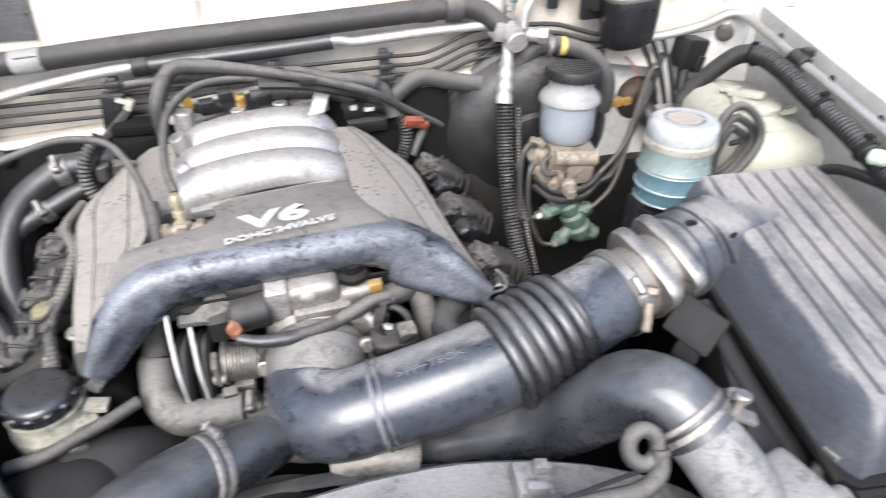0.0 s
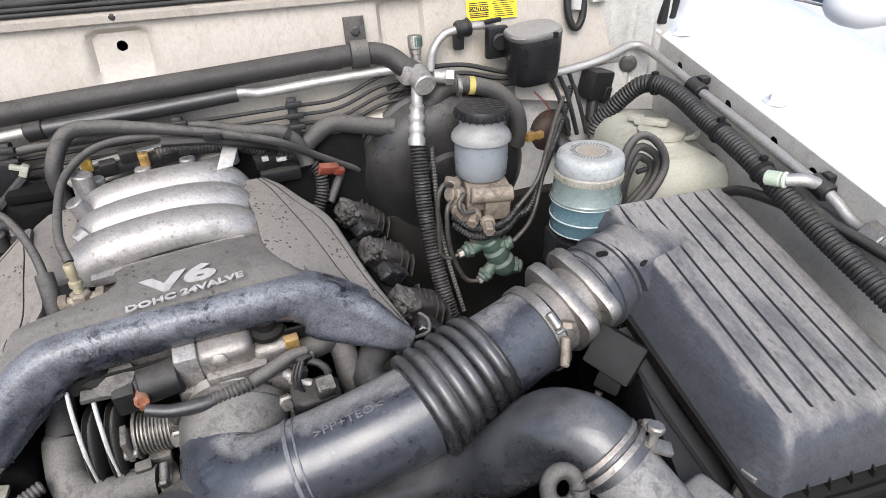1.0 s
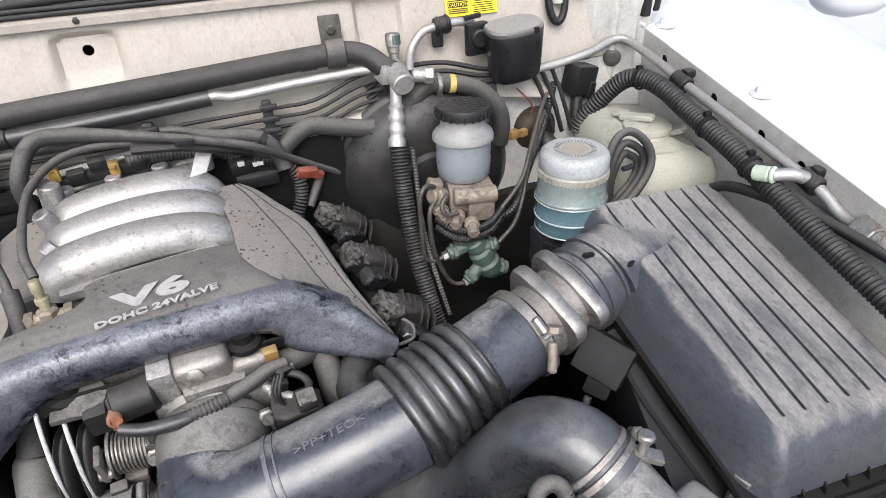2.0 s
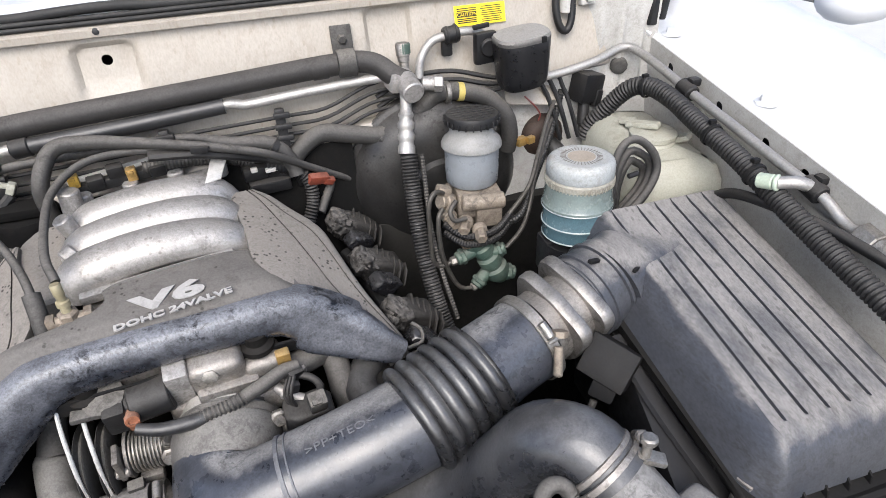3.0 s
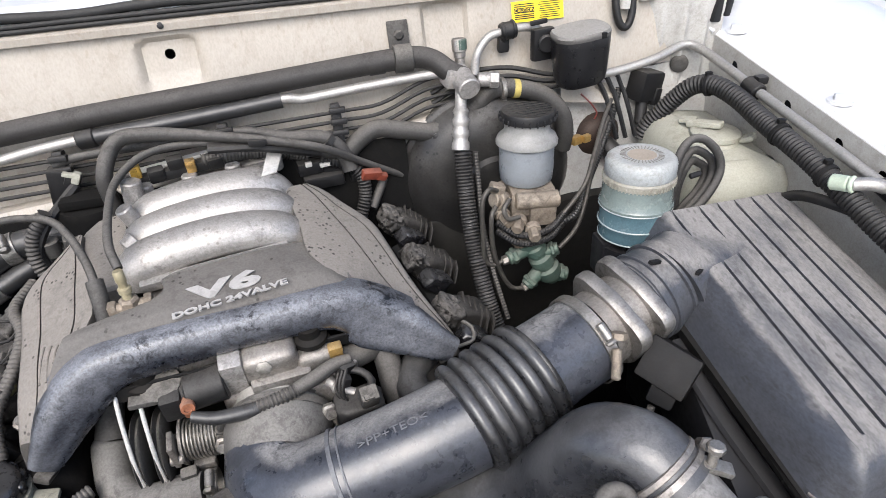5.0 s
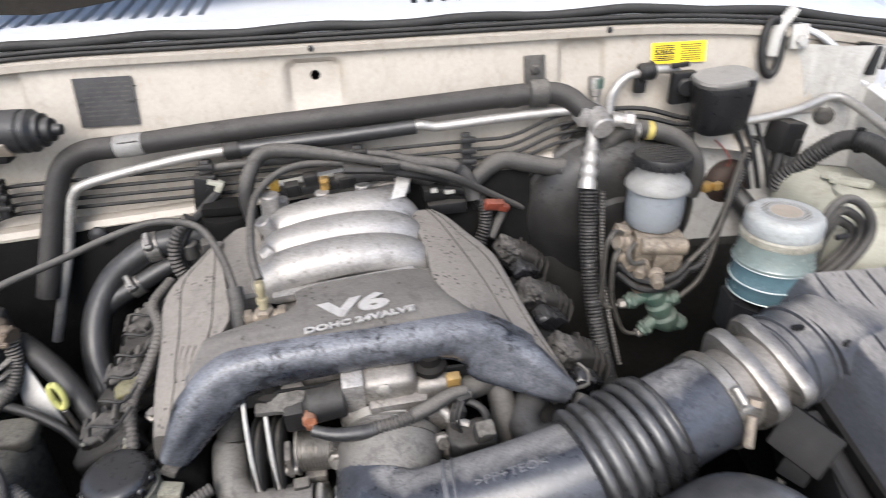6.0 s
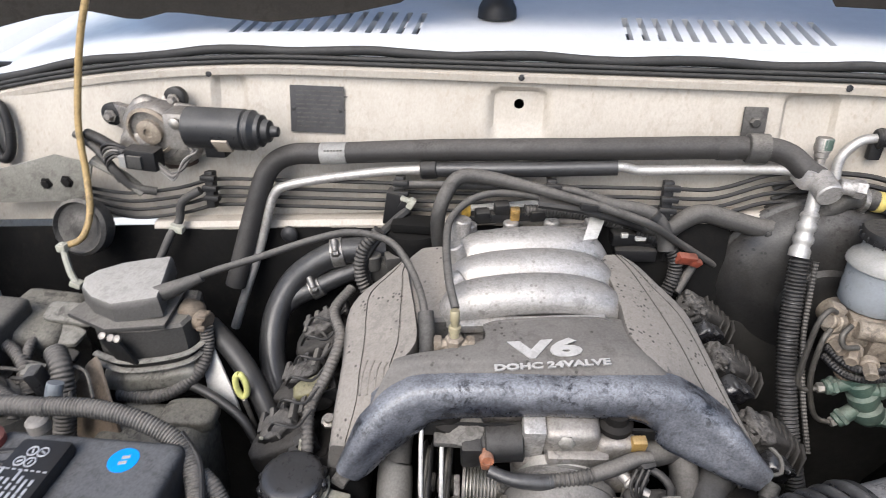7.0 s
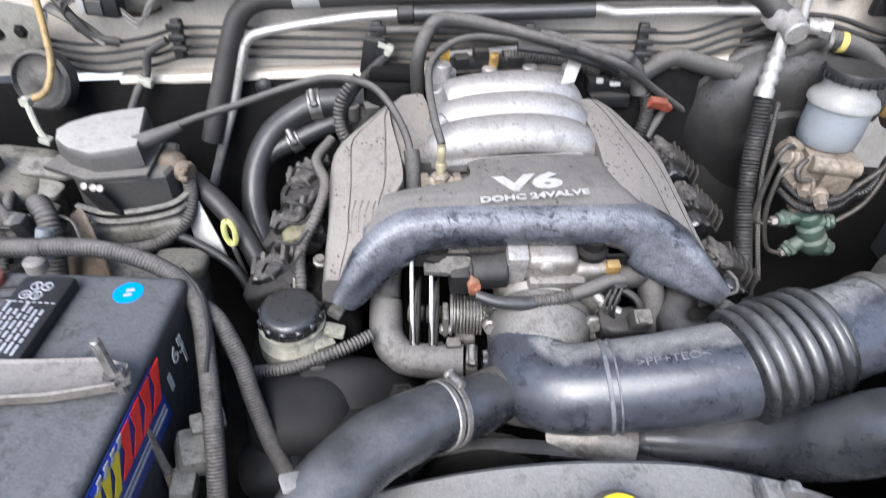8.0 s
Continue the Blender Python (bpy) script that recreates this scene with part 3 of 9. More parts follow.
def holed(fn, us, vs, holes, seg=16):
    """A sheet fn(u, v) over cut lines us and vs with round holes (u, v, r)."""
    holes = [h if len(h) == 4 else (*h, h[2]) for h in holes]
    for hu, hv, r, q in holes:
        k, kv = r * 1.6, q * 1.6
        us = [x for x in us if abs(x - hu) > k * 1.2] + [hu - k, hu + k]
        vs = [x for x in vs if abs(x - hv) > kv * 1.05] + [hv - kv, hv + kv]
    us, vs = sorted(set(us)), sorted(set(vs))
    verts, faces, keys = [], [], {}

    def vert(u, v):
        key = (round(u, 5), round(v, 5))
        if key not in keys:
            keys[key] = len(verts)
            verts.append(Vector(fn(u, v)))
        return keys[key]

    skip = set()
    for hu, hv, r, q in holes:
        k, kv = r * 1.6, q * 1.6
        i0, i1 = us.index(hu - k), us.index(hu + k)
        j0, j1 = vs.index(hv - kv), vs.index(hv + kv)
        rim = [(us[i], vs[j0]) for i in range(i0, i1)] + [(us[i1], vs[j]) for j in range(j0, j1)]
        rim += [(us[i], vs[j1]) for i in range(i1, i0, -1)] + [(us[i0], vs[j]) for j in range(j1, j0, -1)]
        for i in range(i0, i1):
            for j in range(j0, j1):
                skip.add((i, j))
        fine = []
        for (a, b), (c, d) in zip(rim, rim[1:] + rim[:1]):
            fine += [(a + (c - a) * w / 4, b + (d - b) * w / 4) for w in range(4)]
        outer = [vert(a, b) for a, b in fine]
        ang = [math.atan2((b - hv) * r / q, a - hu) for a, b in fine]
        inner = [vert(hu + r * math.cos(t), hv + q * math.sin(t)) for t in ang]
        n = len(outer)
        for i in range(n):
            faces.append((outer[i], outer[(i + 1) % n], inner[(i + 1) % n], inner[i]))
    for i in range(len(us) - 1):
        for j in range(len(vs) - 1):
            if (i, j) not in skip:
                faces.append((vert(us[i], vs[j]), vert(us[i + 1], vs[j]), vert(us[i + 1], vs[j + 1]), vert(us[i], vs[j + 1])))
    return verts, faces


def seal_z(x):
    return 1.439 - 0.25 * max(0.0, abs(x - 0.05) - 0.3) ** 2


def shelf_z(x):
    return 1.262 + 0.075 * (x + 0.155)


def emboss(x, z):
    """Pressed arches in the sheet: a soft ledge that fades out downwards."""
    d = 0.0
    for x0, x1, top in ((-0.034, 0.034, 1.418), (0.302, 0.358, 1.424), (-0.385, -0.345, 1.424)):
        cx, hw = (x0 + x1) / 2, (x1 - x0) / 2
        ax, az = max(0.0, abs(x - cx) - hw + 0.012), max(0.0, z - top + 0.012)
        inside = 0.012 - math.hypot(ax, az)
        d += 0.0085 * smooth01(-0.004, 0.004, inside) * smooth01(1.345, 1.385, z)
    return d


def firewall_point(x, v):
    z = shelf_z(x) + (seal_z(x) - shelf_z(x)) * v
    p = fw(x, z, -0.002)
    p.y += emboss(x, z)
    return p


def fw_v(x, z):
    return (z - shelf_z(x)) / (seal_z(x) - shelf_z(x))


fw_us = [-0.80 + 1.50 * i / 300 for i in range(301)]
fw_vs = [i / 48 for i in range(49)]
FW_HOLE = [(0.0, fw_v(0.0, 1.40), 0.0062, 0.0062 / 0.172)]
wall_north = structure("wall_north", [holed(firewall_point, fw_us, fw_vs, FW_HOLE), holed(lambda x, v: firewall_point(x, v) + Vector((0, 0.0018, 0)), fw_us, fw_vs, FW_HOLE)], M_CREAM, "dusty cream painted firewall sheet with pressed arches")
# added dark backing, so the firewall hole reads as unlit
structure("wall_cavity", [box((-0.05, 0.955, 1.325), (1.45, 0.02, 0.18), bev=0.002)], M_DARK, "added dark sheet for the shade behind the firewall hole")
sh = []
for i in range(61):
    x = -0.475 + 0.775 * i / 60
    z = shelf_z(x)
    y = fw(x, z).y
    sh.append([(x, y + 0.004, z + 0.002), (x, y - 0.014, z + 0.001), (x, y - 0.018, z - 0.006), (x, y - 0.016, z - 0.016)])
structure("trim_shelf", [loft(sh)], M_CREAM, "folded cream edge along the firewall", thick=0.0015)
lowr = []
for i in range(31):
    x = -0.80 + 1.06 * i / 30
    z = shelf_z(x)
    y = fw(x, z).y - 0.012
    w = 0.004 * math.sin(x * 31)
    lowr.append([(x, y, z - 0.004), (x, y - 0.012 + w, z - 0.05), (x, y - 0.02 + w, z - 0.12), (x, y - 0.03, z - 0.25), (x, y - 0.03, 0.72)])
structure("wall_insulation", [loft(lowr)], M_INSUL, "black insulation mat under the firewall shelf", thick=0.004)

lowp = [[(x, fw(x, z).y + 0.004 + 0.006 * smooth01(0.45, 0.5, x) * smooth01(0.6, 0.55, x), z) for z in np.linspace(shelf_z(x) - 0.002, 1.16, 8)] for x in np.linspace(0.25, 0.70, 14)]
structure("wall_lower", [loft(lowp)], M_GREYPAINT, "grimy pale painted lower firewall", thick=0.002)
# the darkness under the booster is put into this sheet's colour
structure("wall_well", [box((0.47, 0.84, 0.95), (0.46, 0.02, 0.42), bev=0.003)], M_SHADEPAINT, "sheet below the brake booster, darkened to stand for shade")
# flange, seal and cowl
rows, lip = [], []
for i in range(91):
    x = -0.80 + 1.54 * i / 90
    z = seal_z(x)
    y = 0.909
    lip.append([(x, y - 0.004, z - 0.012), (x, y - 0.010, z - 0.010), (x, y - 0.011, z - 0.002), (x, y - 0.004, z + 0.002), (x, y + 0.012, z + 0.002)])
structure("trim_flange", [loft(lip)], M_CREAM, "cream folded flange under the rubber seal", thick=0.0012)
seal = thing("hood_seal", (-0.03, 0.91, 1.44), "black rubber hood seal along the cowl edge", "seal")
for k, (dy, dz, r) in enumerate(((-0.004, 0.0045, 0.0026), (-0.001, 0.0095, 0.0028), (0.005, 0.0165, 0.0056))):
    pts = [(-0.80 + 1.54 * i / 30, 0.907 + dy, seal_z(-0.80 + 1.54 * i / 30) + dz + 0.002 * math.sin(i * 1.7) * (k == 2)) for i in range(31)]
    part("rubber_bead", [tube(pts, r, 10, 0.02)], M_SEAL, seal)


def cowl_z(x, y):
    return seal_z(x) + 0.0225 + (y - 0.915) * 0.13 - 0.6 * max(0.0, 0.930 - y)


slots = [(-0.378 + 0.0202 * i) for i in range(13)] + [(0.128 + 0.0192 * i) for i in range(13)]
us, vs = [-0.80, -0.7, -0.6, -0.5, -0.42], [0.912, 0.922, 0.935, 0.948, 0.962, 1.045, 1.15, 1.26]
for s in slots:
    us += [s - 0.0042, s + 0.0042]
us += [-0.11, -0.08, 0.0, 0.06, 0.10, 0.39, 0.46, 0.54, 0.62, 0.70, 0.76]
us = sorted(us)
cv, cf, walls = [], [], []
for i in range(len(us) - 1):
    mid = (us[i] + us[i + 1]) / 2
    slot = any(abs(mid - s) < 0.001 for s in slots)
    for j in range(len(vs) - 1):
        q = [(us[i], vs[j]), (us[i + 1], vs[j]), (us[i + 1], vs[j + 1]), (us[i], vs[j + 1])]
        q = [(a, b, cowl_z(a, b)) for a, b in q]
        if slot and abs(vs[j] - 0.962) < 1e-6:
            lowq = [(a, b, c - 0.012) for a, b, c in q]
            walls.append((q + lowq, [(a, (a + 1) % 4, 4 + (a + 1) % 4, 4 + a) for a in range(4)]))
            continue
        k = len(cv)
        cv += q
        cf.append((k, k + 1, k + 2, k + 3))
cowl = structure("cowl", [(cv, cf)], M_WHITE, "white painted cowl panel with rows of vent slots", angle=30)
for w in walls:
    part("vent_slot", [w], M_WHITE, cowl)
# added dark floor that stands for the shade inside the slots
structure("cowl_tray", [box((0.0, 1.03, cowl_z(0, 1.03) - 0.045), (0.86, 0.20, 0.02), bev=0.002)], M_DARK, "added dark tray for the shade under the cowl vents")
wiper = thing("wiper_pivot", (-0.037, 1.035, cowl_z(-0.037, 1.035)), "dark blue-black wiper pivot with arm on the cowl", "wiper")
wz = cowl_z(-0.037, 1.035)
part("pivot_cap", [lathe((-0.037, 1.035, wz), (0, 0, 1), [(0.026, 0), (0.025, 0.012), (0.019, 0.024), (0.008, 0.030)])], M_BLACKCLEAN, wiper)
part("wiper_arm", [tube([(-0.037, 1.035, wz + 0.02), (-0.09, 1.09, wz + 0.04), (-0.25, 1.20, wz + 0.07)], 0.010, 8, flat=0.6)], M_BLACKCLEAN, wiper)
# windscreen and dashboard
structure("window_1", [loft([[(x, 1.26 + v * 0.45, cowl_z(0, 1.26) + v * 0.5) for x in np.linspace(-0.72, 0.72, 9)] for v in np.linspace(0, 1, 5)])], M_GLASS, "tinted windscreen behind the cowl", thick=0.005)
# open hood with its insulation pad
hood = thing("open_hood", (0.03, 0.96, 1.50), "open white hood with black insulation pad underneath", "hood")
ED = Vector((0, -0.22, 0.975))


def hood_edge(x):
    return float(np.interp(x, [-0.74, -0.63, -0.57, -0.50, -0.45, -0.38, -0.32, -0.26, -0.21, -0.15, -0.10, 0.28, 0.33, 0.34, 0.74], [1.455, 1.481, 1.489, 1.478, 1.490, 1.484, 1.480, 1.487, 1.494, 1.507, 1.540, 1.545, 1.535, 1.513, 1.500]))


pad, skin = [], []
for i in range(81):
    x = -0.74 + 1.52 * i / 80
    e = Vector((x, 0.955, hood_edge(x)))
    pad.append([e + ED * t + Vector((0, 0.0, 0.0)) for t in (0, 0.02, 0.3, 0.7, 1.05)])
    skin.append([Vector((x, 0.985, 1.555)) + ED * t for t in (0, 0.3, 0.7, 1.05)])
part("insulation_pad", [loft(pad)], M_HOODPAD, hood, "black felt pad", thick=0.004)
part("outer_skin", [loft(skin)], M_WHITE, hood, thick=0.002)

# right apron and fender
def rail_z(y):
    return (y - 0.82) * 0.147


holes_r = [(y, 1.325, 0.0065) for y in (0.82, 0.7145, 0.568, 0.445, 0.765, 0.63)]


def apron_point(y, z):
    return (0.693 + 0.012 * (0.9 - y) + 0.05 * smooth01(1.27, 1.15, z) * 0, y, z + rail_z(y))


wall_east = structure("wall_east", [holed(apron_point, [0.10 + 0.04 * i for i in range(23)], [1.30, 1.345], holes_r), loft([[apron_point(0.10 + 0.08 * i, z) for z in (1.30, 1.18, 1.0, 0.7)] for i in range(11)])], M_GREYPAINT, "pale grey inner wing panel with punched holes", thick=0.0015)
# added dark backing; its colour gives the punched holes their shade
structure("wall_east_outer", [box((0.80, 0.55, 0.98), (0.012, 1.1, 0.6), bev=0.001)], M_DARK, "added dark sheet for the shade behind the inner wing")
prof = [(0.0, 1.345), (0.004, 1.350), (0.042, 1.349), (0.050, 1.351), (0.058, 1.353), (0.088, 1.376), (0.094, 1.3765), (0.104, 1.374), (0.125, 1.380), (0.16, 1.381), (0.21, 1.372), (0.245, 1.352), (0.262, 1.320), (0.27, 1.24), (0.27, 0.95)]
fr = []
for i in range(23):
    y = 0.06 + 0.06 * i
    fr.append([(0.693 + 0.012 * (0.9 - min(y, 0.9)) + a, y, b + rail_z(y)) for a, b in prof])
fender = thing("fender", (0.85, 0.7, 1.3), "white painted front fender with a gutter ledge", "fender")
part("fender_skin", [loft(fr)], M_WHITE, fender, thick=0.0015)
for y, dx in ((0.862, 0.022), (0.668, 0.022), (0.36, 0.022)):
    p = (0.693 + 0.012 * (0.9 - y) + dx, y, 1.350 + rail_z(y))
    part("fender_bolt", [lathe(p, (0, 0, 1), [(0.014, 0), (0.013, 0.0025), (0.0075, 0.003)]), lathe((p[0], p[1], p[2] + 0.002), (0, 0, 1), [(0.0075, 0), (0.0075, 0.006), (0.006, 0.0075)], 6)], M_WHITE, fender)
stop = thing("hood_stop", (0.70, 0.885, 1.37), "dark grey hood stop block on the fender ledge", "bump stop")
part("block", [box((0.690, 0.885, 1.386), (0.020, 0.030, 0.036), (0, 10, 20), 0.003), box((0.703, 0.882, 1.388), (0.012, 0.024, 0.028), (0, 10, 20), 0.003)], M_BLACK, stop)
part("tab", [box((0.676, 0.890, 1.366), (0.012, 0.018, 0.02), (0, 20, 10), 0.002)], M_BLACK, stop)
# corner post sheet between firewall and apron


def corner_at(t, z):
    bump = sum(0.0055 * math.exp(-((t - c) / 0.045) ** 2) for c in (0.22, 0.46, 0.74)) * smooth01(1.395, 1.375, z)
    y = 0.907 - 0.034 * t - 0.011 * (1 - abs(2 * t - 1)) - bump
    return (0.60 + 0.10 * t, y, z)


cor = [[corner_at(t, z) for z in (0.95, 1.15, 1.25, 1.30, 1.34, 1.365, 1.378, 1.388, 1.398, 1.405)] for t in np.linspace(0, 1, 41)]
structure("wall_corner", [loft(cor)], M_GREYPAINT, "pale corner sheet joining firewall and inner wing", thick=0.002)

solo("seam_sealer", [tube([(0.600, 0.902, 1.428), (0.632, 0.896, 1.412), (0.660, 0.890, 1.388), (0.676, 0.886, 1.368), (0.690, 0.872, 1.356)], [0.006, 0.007, 0.008, 0.007, 0.005], 10, flat=0.6)], M_WHITE, "thick white sealer bead along the corner seam", "sealer")

# left apron and fender, front panel and floor of the bay
structure("wall_west", [loft([[(-0.735, 0.10 + 0.09 * i, z + rail_z(0.10 + 0.09 * i)) for z in (1.34, 1.25, 1.0, 0.7)] for i in range(11)])], M_GREYPAINT, "pale grey inner wing panel", thick=0.0015)
fl = []
for i in range(23):
    y = 0.06 + 0.06 * i
    fl.append([(-0.735 - a, y, b + rail_z(y)) for a, b in prof])
fender_w = thing("fender", (-0.85, 0.7, 1.3), "white painted front fender with a gutter ledge", "fender")
part("fender_skin", [loft(fl)], M_WHITE, fender_w, thick=0.0015)
# panel, floor and arches carry the bay's depth shade in their colour
structure("wall_south", [box((-0.02, 0.12, 0.85), (1.5, 0.03, 0.5), bev=0.004)], M_DEEPSHADE, "radiator support panel, near-black to stand for shade")
structure("floor", [box((-0.02, 0.5, 0.62), (1.55, 0.9, 0.03), bev=0.003)], M_DEEPSHADE, "undertray of the engine bay, near-black to stand for shade")
for sx in (0.62, -0.62):
    arch = [[(sx + (0.13 if sx > 0 else -0.13) * math.cos(a) * 1.0, y, 0.72 + 0.36 * math.sin(a) * (1 - 0.9 * ((y - 0.5) / 0.5) ** 4)) for a in np.linspace(math.pi if sx > 0 else 0, math.pi / 2, 8)] for y in np.linspace(0.12, 0.86, 12)]
    structure("wheel_arch", [loft(arch)], M_DEEPSHADE, "inner wheel arch, near-black to stand for shade", thick=0.003)

for x, z in ((0.001, 1.4405), (-0.386, 1.4315), (0.36, 1.4415)):
    solo("drain_plug", [lathe((x, 0.8990, z - 0.0055), (0, -1, 0.2), [(0.0038, 0), (0.0038, 0.0010), (0.0024, 0.0015)], 14)], M_BLACKCLEAN, "small dark plug under the hood seal", "plug", "plugs under the hood seal")

mirror = thing("door_mirror", (1.10, 0.93, 1.28), "white painted door mirror shell", "mirror")
shell = []
for v in np.linspace(-1, 1, 9):
    r = math.sqrt(max(0.0, 1 - v * v * 0.98))
    shell.append([(1.145 + 0.075 * r * math.copysign(abs(math.cos(a)) ** 0.7, math.cos(a)), 0.965 + 0.05 * r * math.sin(a), 1.338 + 0.042 * v) for a in np.linspace(0, 2 * math.pi, 25)[:-1]])
part("shell", [loft(shell, closed=True, caps=True)], M_WHITE, mirror)
sw = thing("side_window", (1.10, 1.02, 1.30), "dark side window with pale rubber sill", "window")
part("pane", [prism([(1.005, 1.06, 1.352), (1.16, 1.03, 1.315), (1.20, 1.10, 1.36), (1.02, 1.13, 1.40)], (0.002, 0.004, 0.002), 0.0)], M_SEALDARK, sw)
part("sill", [tube([(1.00, 1.055, 1.350), (1.08, 1.04, 1.331), (1.17, 1.022, 1.309)], 0.0025, 6)], M_SHROUD, sw)

# ---- engine ----
# grimy block whose near-black colour includes the shade under the covers
block = thing("engine_block", (0.03, 0.65, 0.7), "grimy engine block, darkened for the shade under the covers", "engine")
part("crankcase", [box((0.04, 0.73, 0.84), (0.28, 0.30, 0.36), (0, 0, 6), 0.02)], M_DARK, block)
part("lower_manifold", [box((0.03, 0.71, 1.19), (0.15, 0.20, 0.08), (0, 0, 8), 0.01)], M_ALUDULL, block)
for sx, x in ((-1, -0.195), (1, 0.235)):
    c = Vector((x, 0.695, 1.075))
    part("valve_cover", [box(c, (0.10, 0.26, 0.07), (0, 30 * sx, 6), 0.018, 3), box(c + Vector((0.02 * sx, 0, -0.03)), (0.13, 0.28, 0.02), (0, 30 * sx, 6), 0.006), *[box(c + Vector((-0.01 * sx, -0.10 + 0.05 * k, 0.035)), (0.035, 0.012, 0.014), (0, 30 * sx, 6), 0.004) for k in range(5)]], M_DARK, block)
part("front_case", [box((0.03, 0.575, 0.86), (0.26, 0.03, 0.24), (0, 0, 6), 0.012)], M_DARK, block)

# --- plastic cover ---
cover = thing("engine_cover", (0.04, 0.65, 1.2), "dusty grey-brown plastic engine cover with white lettering", "engine cover")


def wing(rows, sgn, grooves, drop=0.05):
    """A flat moulded panel between outer and inner edges, front to back, with recessed joint lines and deep skirts. grooves: fraction of the width, row by row."""
    net = []
    for k, (o, i) in enumerate(rows):
        o, i = Vector(o), Vector(i)
        d = i - o
        n = max(d.length, 0.004)
        out = Vector((-sgn, 0, 0))
        line = [o + out * 0.010 + Vector((0, 0, -drop)), o + out * 0.003 + Vector((0, 0, -0.010)), o + out * 0.0012 + Vector((0, 0, -0.0035)), o + d * 0.004 / n * 0.2 + Vector((0, 0, -0.0008)), o + d * min(0.3, 0.004 / n)]
        for g in grooves:
            w = min(0.04, 0.0011 / n)
            line += [o + d * (g[k] - w), o + d * (g[k] - 0.6 * w) + Vector((0, 0, -0.0022)), o + d * (g[k] + 0.6 * w) + Vector((0, 0, -0.0022)), o + d * (g[k] + w)]
        line += [i - d * min(0.3, 0.004 / n), i + Vector((0, 0, -0.0010)), i - out * 0.0012 + Vector((0, 0, -0.004)), i - out * 0.002 + Vector((0, 0, -0.035))]
        net.append(line)
    a, b = net[0], net[-1]
    front = [p + Vector((0, -0.003, -0.004)) for p in a]
    frontlow = [Vector((p.x, p.y - 0.005, min(p.z, a[4].z - 0.035))) for p in a]
    back = [p + Vector((0, 0.002, -0.003)) for p in b]
    backlow = [Vector((p.x, p.y + 0.004, b[4].z - 0.05)) for p in b]
    mid = list(zip(*[spline2(col, 3) for col in zip(*net)]))
    return loft([frontlow, front, *mid, back, backlow])


L_ROWS = [((-0.160, 0.579, 1.160), (-0.132, 0.572, 1.168)), ((-0.161, 0.607, 1.183), (-0.096, 0.592, 1.212)), ((-0.162, 0.629, 1.194), (-0.101, 0.624, 1.222)), ((-0.165, 0.666, 1.208), (-0.086, 0.648, 1.236)),
          ((-0.171, 0.703, 1.221), (-0.093, 0.684, 1.247)), ((-0.164, 0.726, 1.231), (-0.104, 0.720, 1.254)), ((-0.139, 0.746, 1.247), (-0.110, 0.742, 1.259)), ((-0.119, 0.761, 1.261), (-0.112, 0.761, 1.262))]
R_ROWS = [((0.259, 0.622, 1.149), (0.242, 0.614, 1.156)), ((0.235, 0.656, 1.180), (0.200, 0.624, 1.190)), ((0.221, 0.683, 1.199), (0.172, 0.632, 1.214)), ((0.209, 0.718, 1.214), (0.148, 0.640, 1.238)),
          ((0.196, 0.751, 1.227), (0.124, 0.668, 1.2515)), ((0.169, 0.774, 1.243), (0.119, 0.708, 1.257)), ((0.149, 0.797, 1.252), (0.112, 0.749, 1.261)), ((0.131, 0.811, 1.257), (0.105, 0.796, 1.263))]
LG = [(0.58, 0.36, 0.35, 0.28, 0.29, 0.24, 0.3, 0.4), (0.9, 0.90, 0.88, 0.76, 0.80, 0.86, 0.8, 0.8)]
RG = [(0.2, 0.16, 0.14, 0.13, 0.14, 0.16, 0.16, 0.16), (0.60, 0.56, 0.50, 0.44, 0.40, 0.36, 0.32, 0.30)]
part("left_wing", [wing(L_ROWS, 1, LG)], M_COVER, cover, angle=32)
part("right_wing", [wing(R_ROWS, -1, RG)], M_COVER, cover, angle=32)
P_ROWS = [((-0.092, 0.679, 1.2405), (-0.054, 0.679, 1.246)), ((-0.106, 0.727, 1.2485), (-0.061, 0.723, 1.253)), ((-0.115, 0.763, 1.2565), (-0.069, 0.768, 1.260)), ((-0.103, 0.789, 1.260), (-0.078, 0.792, 1.263))]
part("inner_panel", [wing(P_ROWS, 1, [], 0.035)], M_COVER, cover, angle=32)
# front edge: a rolled bar whose back runs on into the deck
lip_path = [(-0.140, 0.553, 1.146), (-0.128, 0.560, 1.163), (-0.108, 0.576, 1.190), (-0.085, 0.587, 1.209), (-0.055, 0.593, 1.216), (0.045, 0.603, 1.219), (0.140, 0.615, 1.217), (0.172, 0.616, 1.207), (0.205, 0.611, 1.184), (0.235, 0.602, 1.161), (0.256, 0.600, 1.145)]
lip_section = [(-0.022, 0.0175), (-0.014, 0.0188), (-0.007, 0.0196), (-0.001, 0.0196), (0.004, 0.0180), (0.0080, 0.0148), (0.0108, 0.0104), (0.0122, 0.0052), (0.0126, -0.0010), (0.0122, -0.0080), (0.0108, -0.0145), (0.0086, -0.0198), (0.0060, -0.0225), (0.0034, -0.0218), (0.0026, -0.0170), (0.0030, -0.0060), (-0.0020, 0.0060), (-0.0100, 0.0125), (-0.0200, 0.0140)]
lip_rows = []
lip_line = [Vector(q[:3]) for q in spline(lip_path, 0.004)]
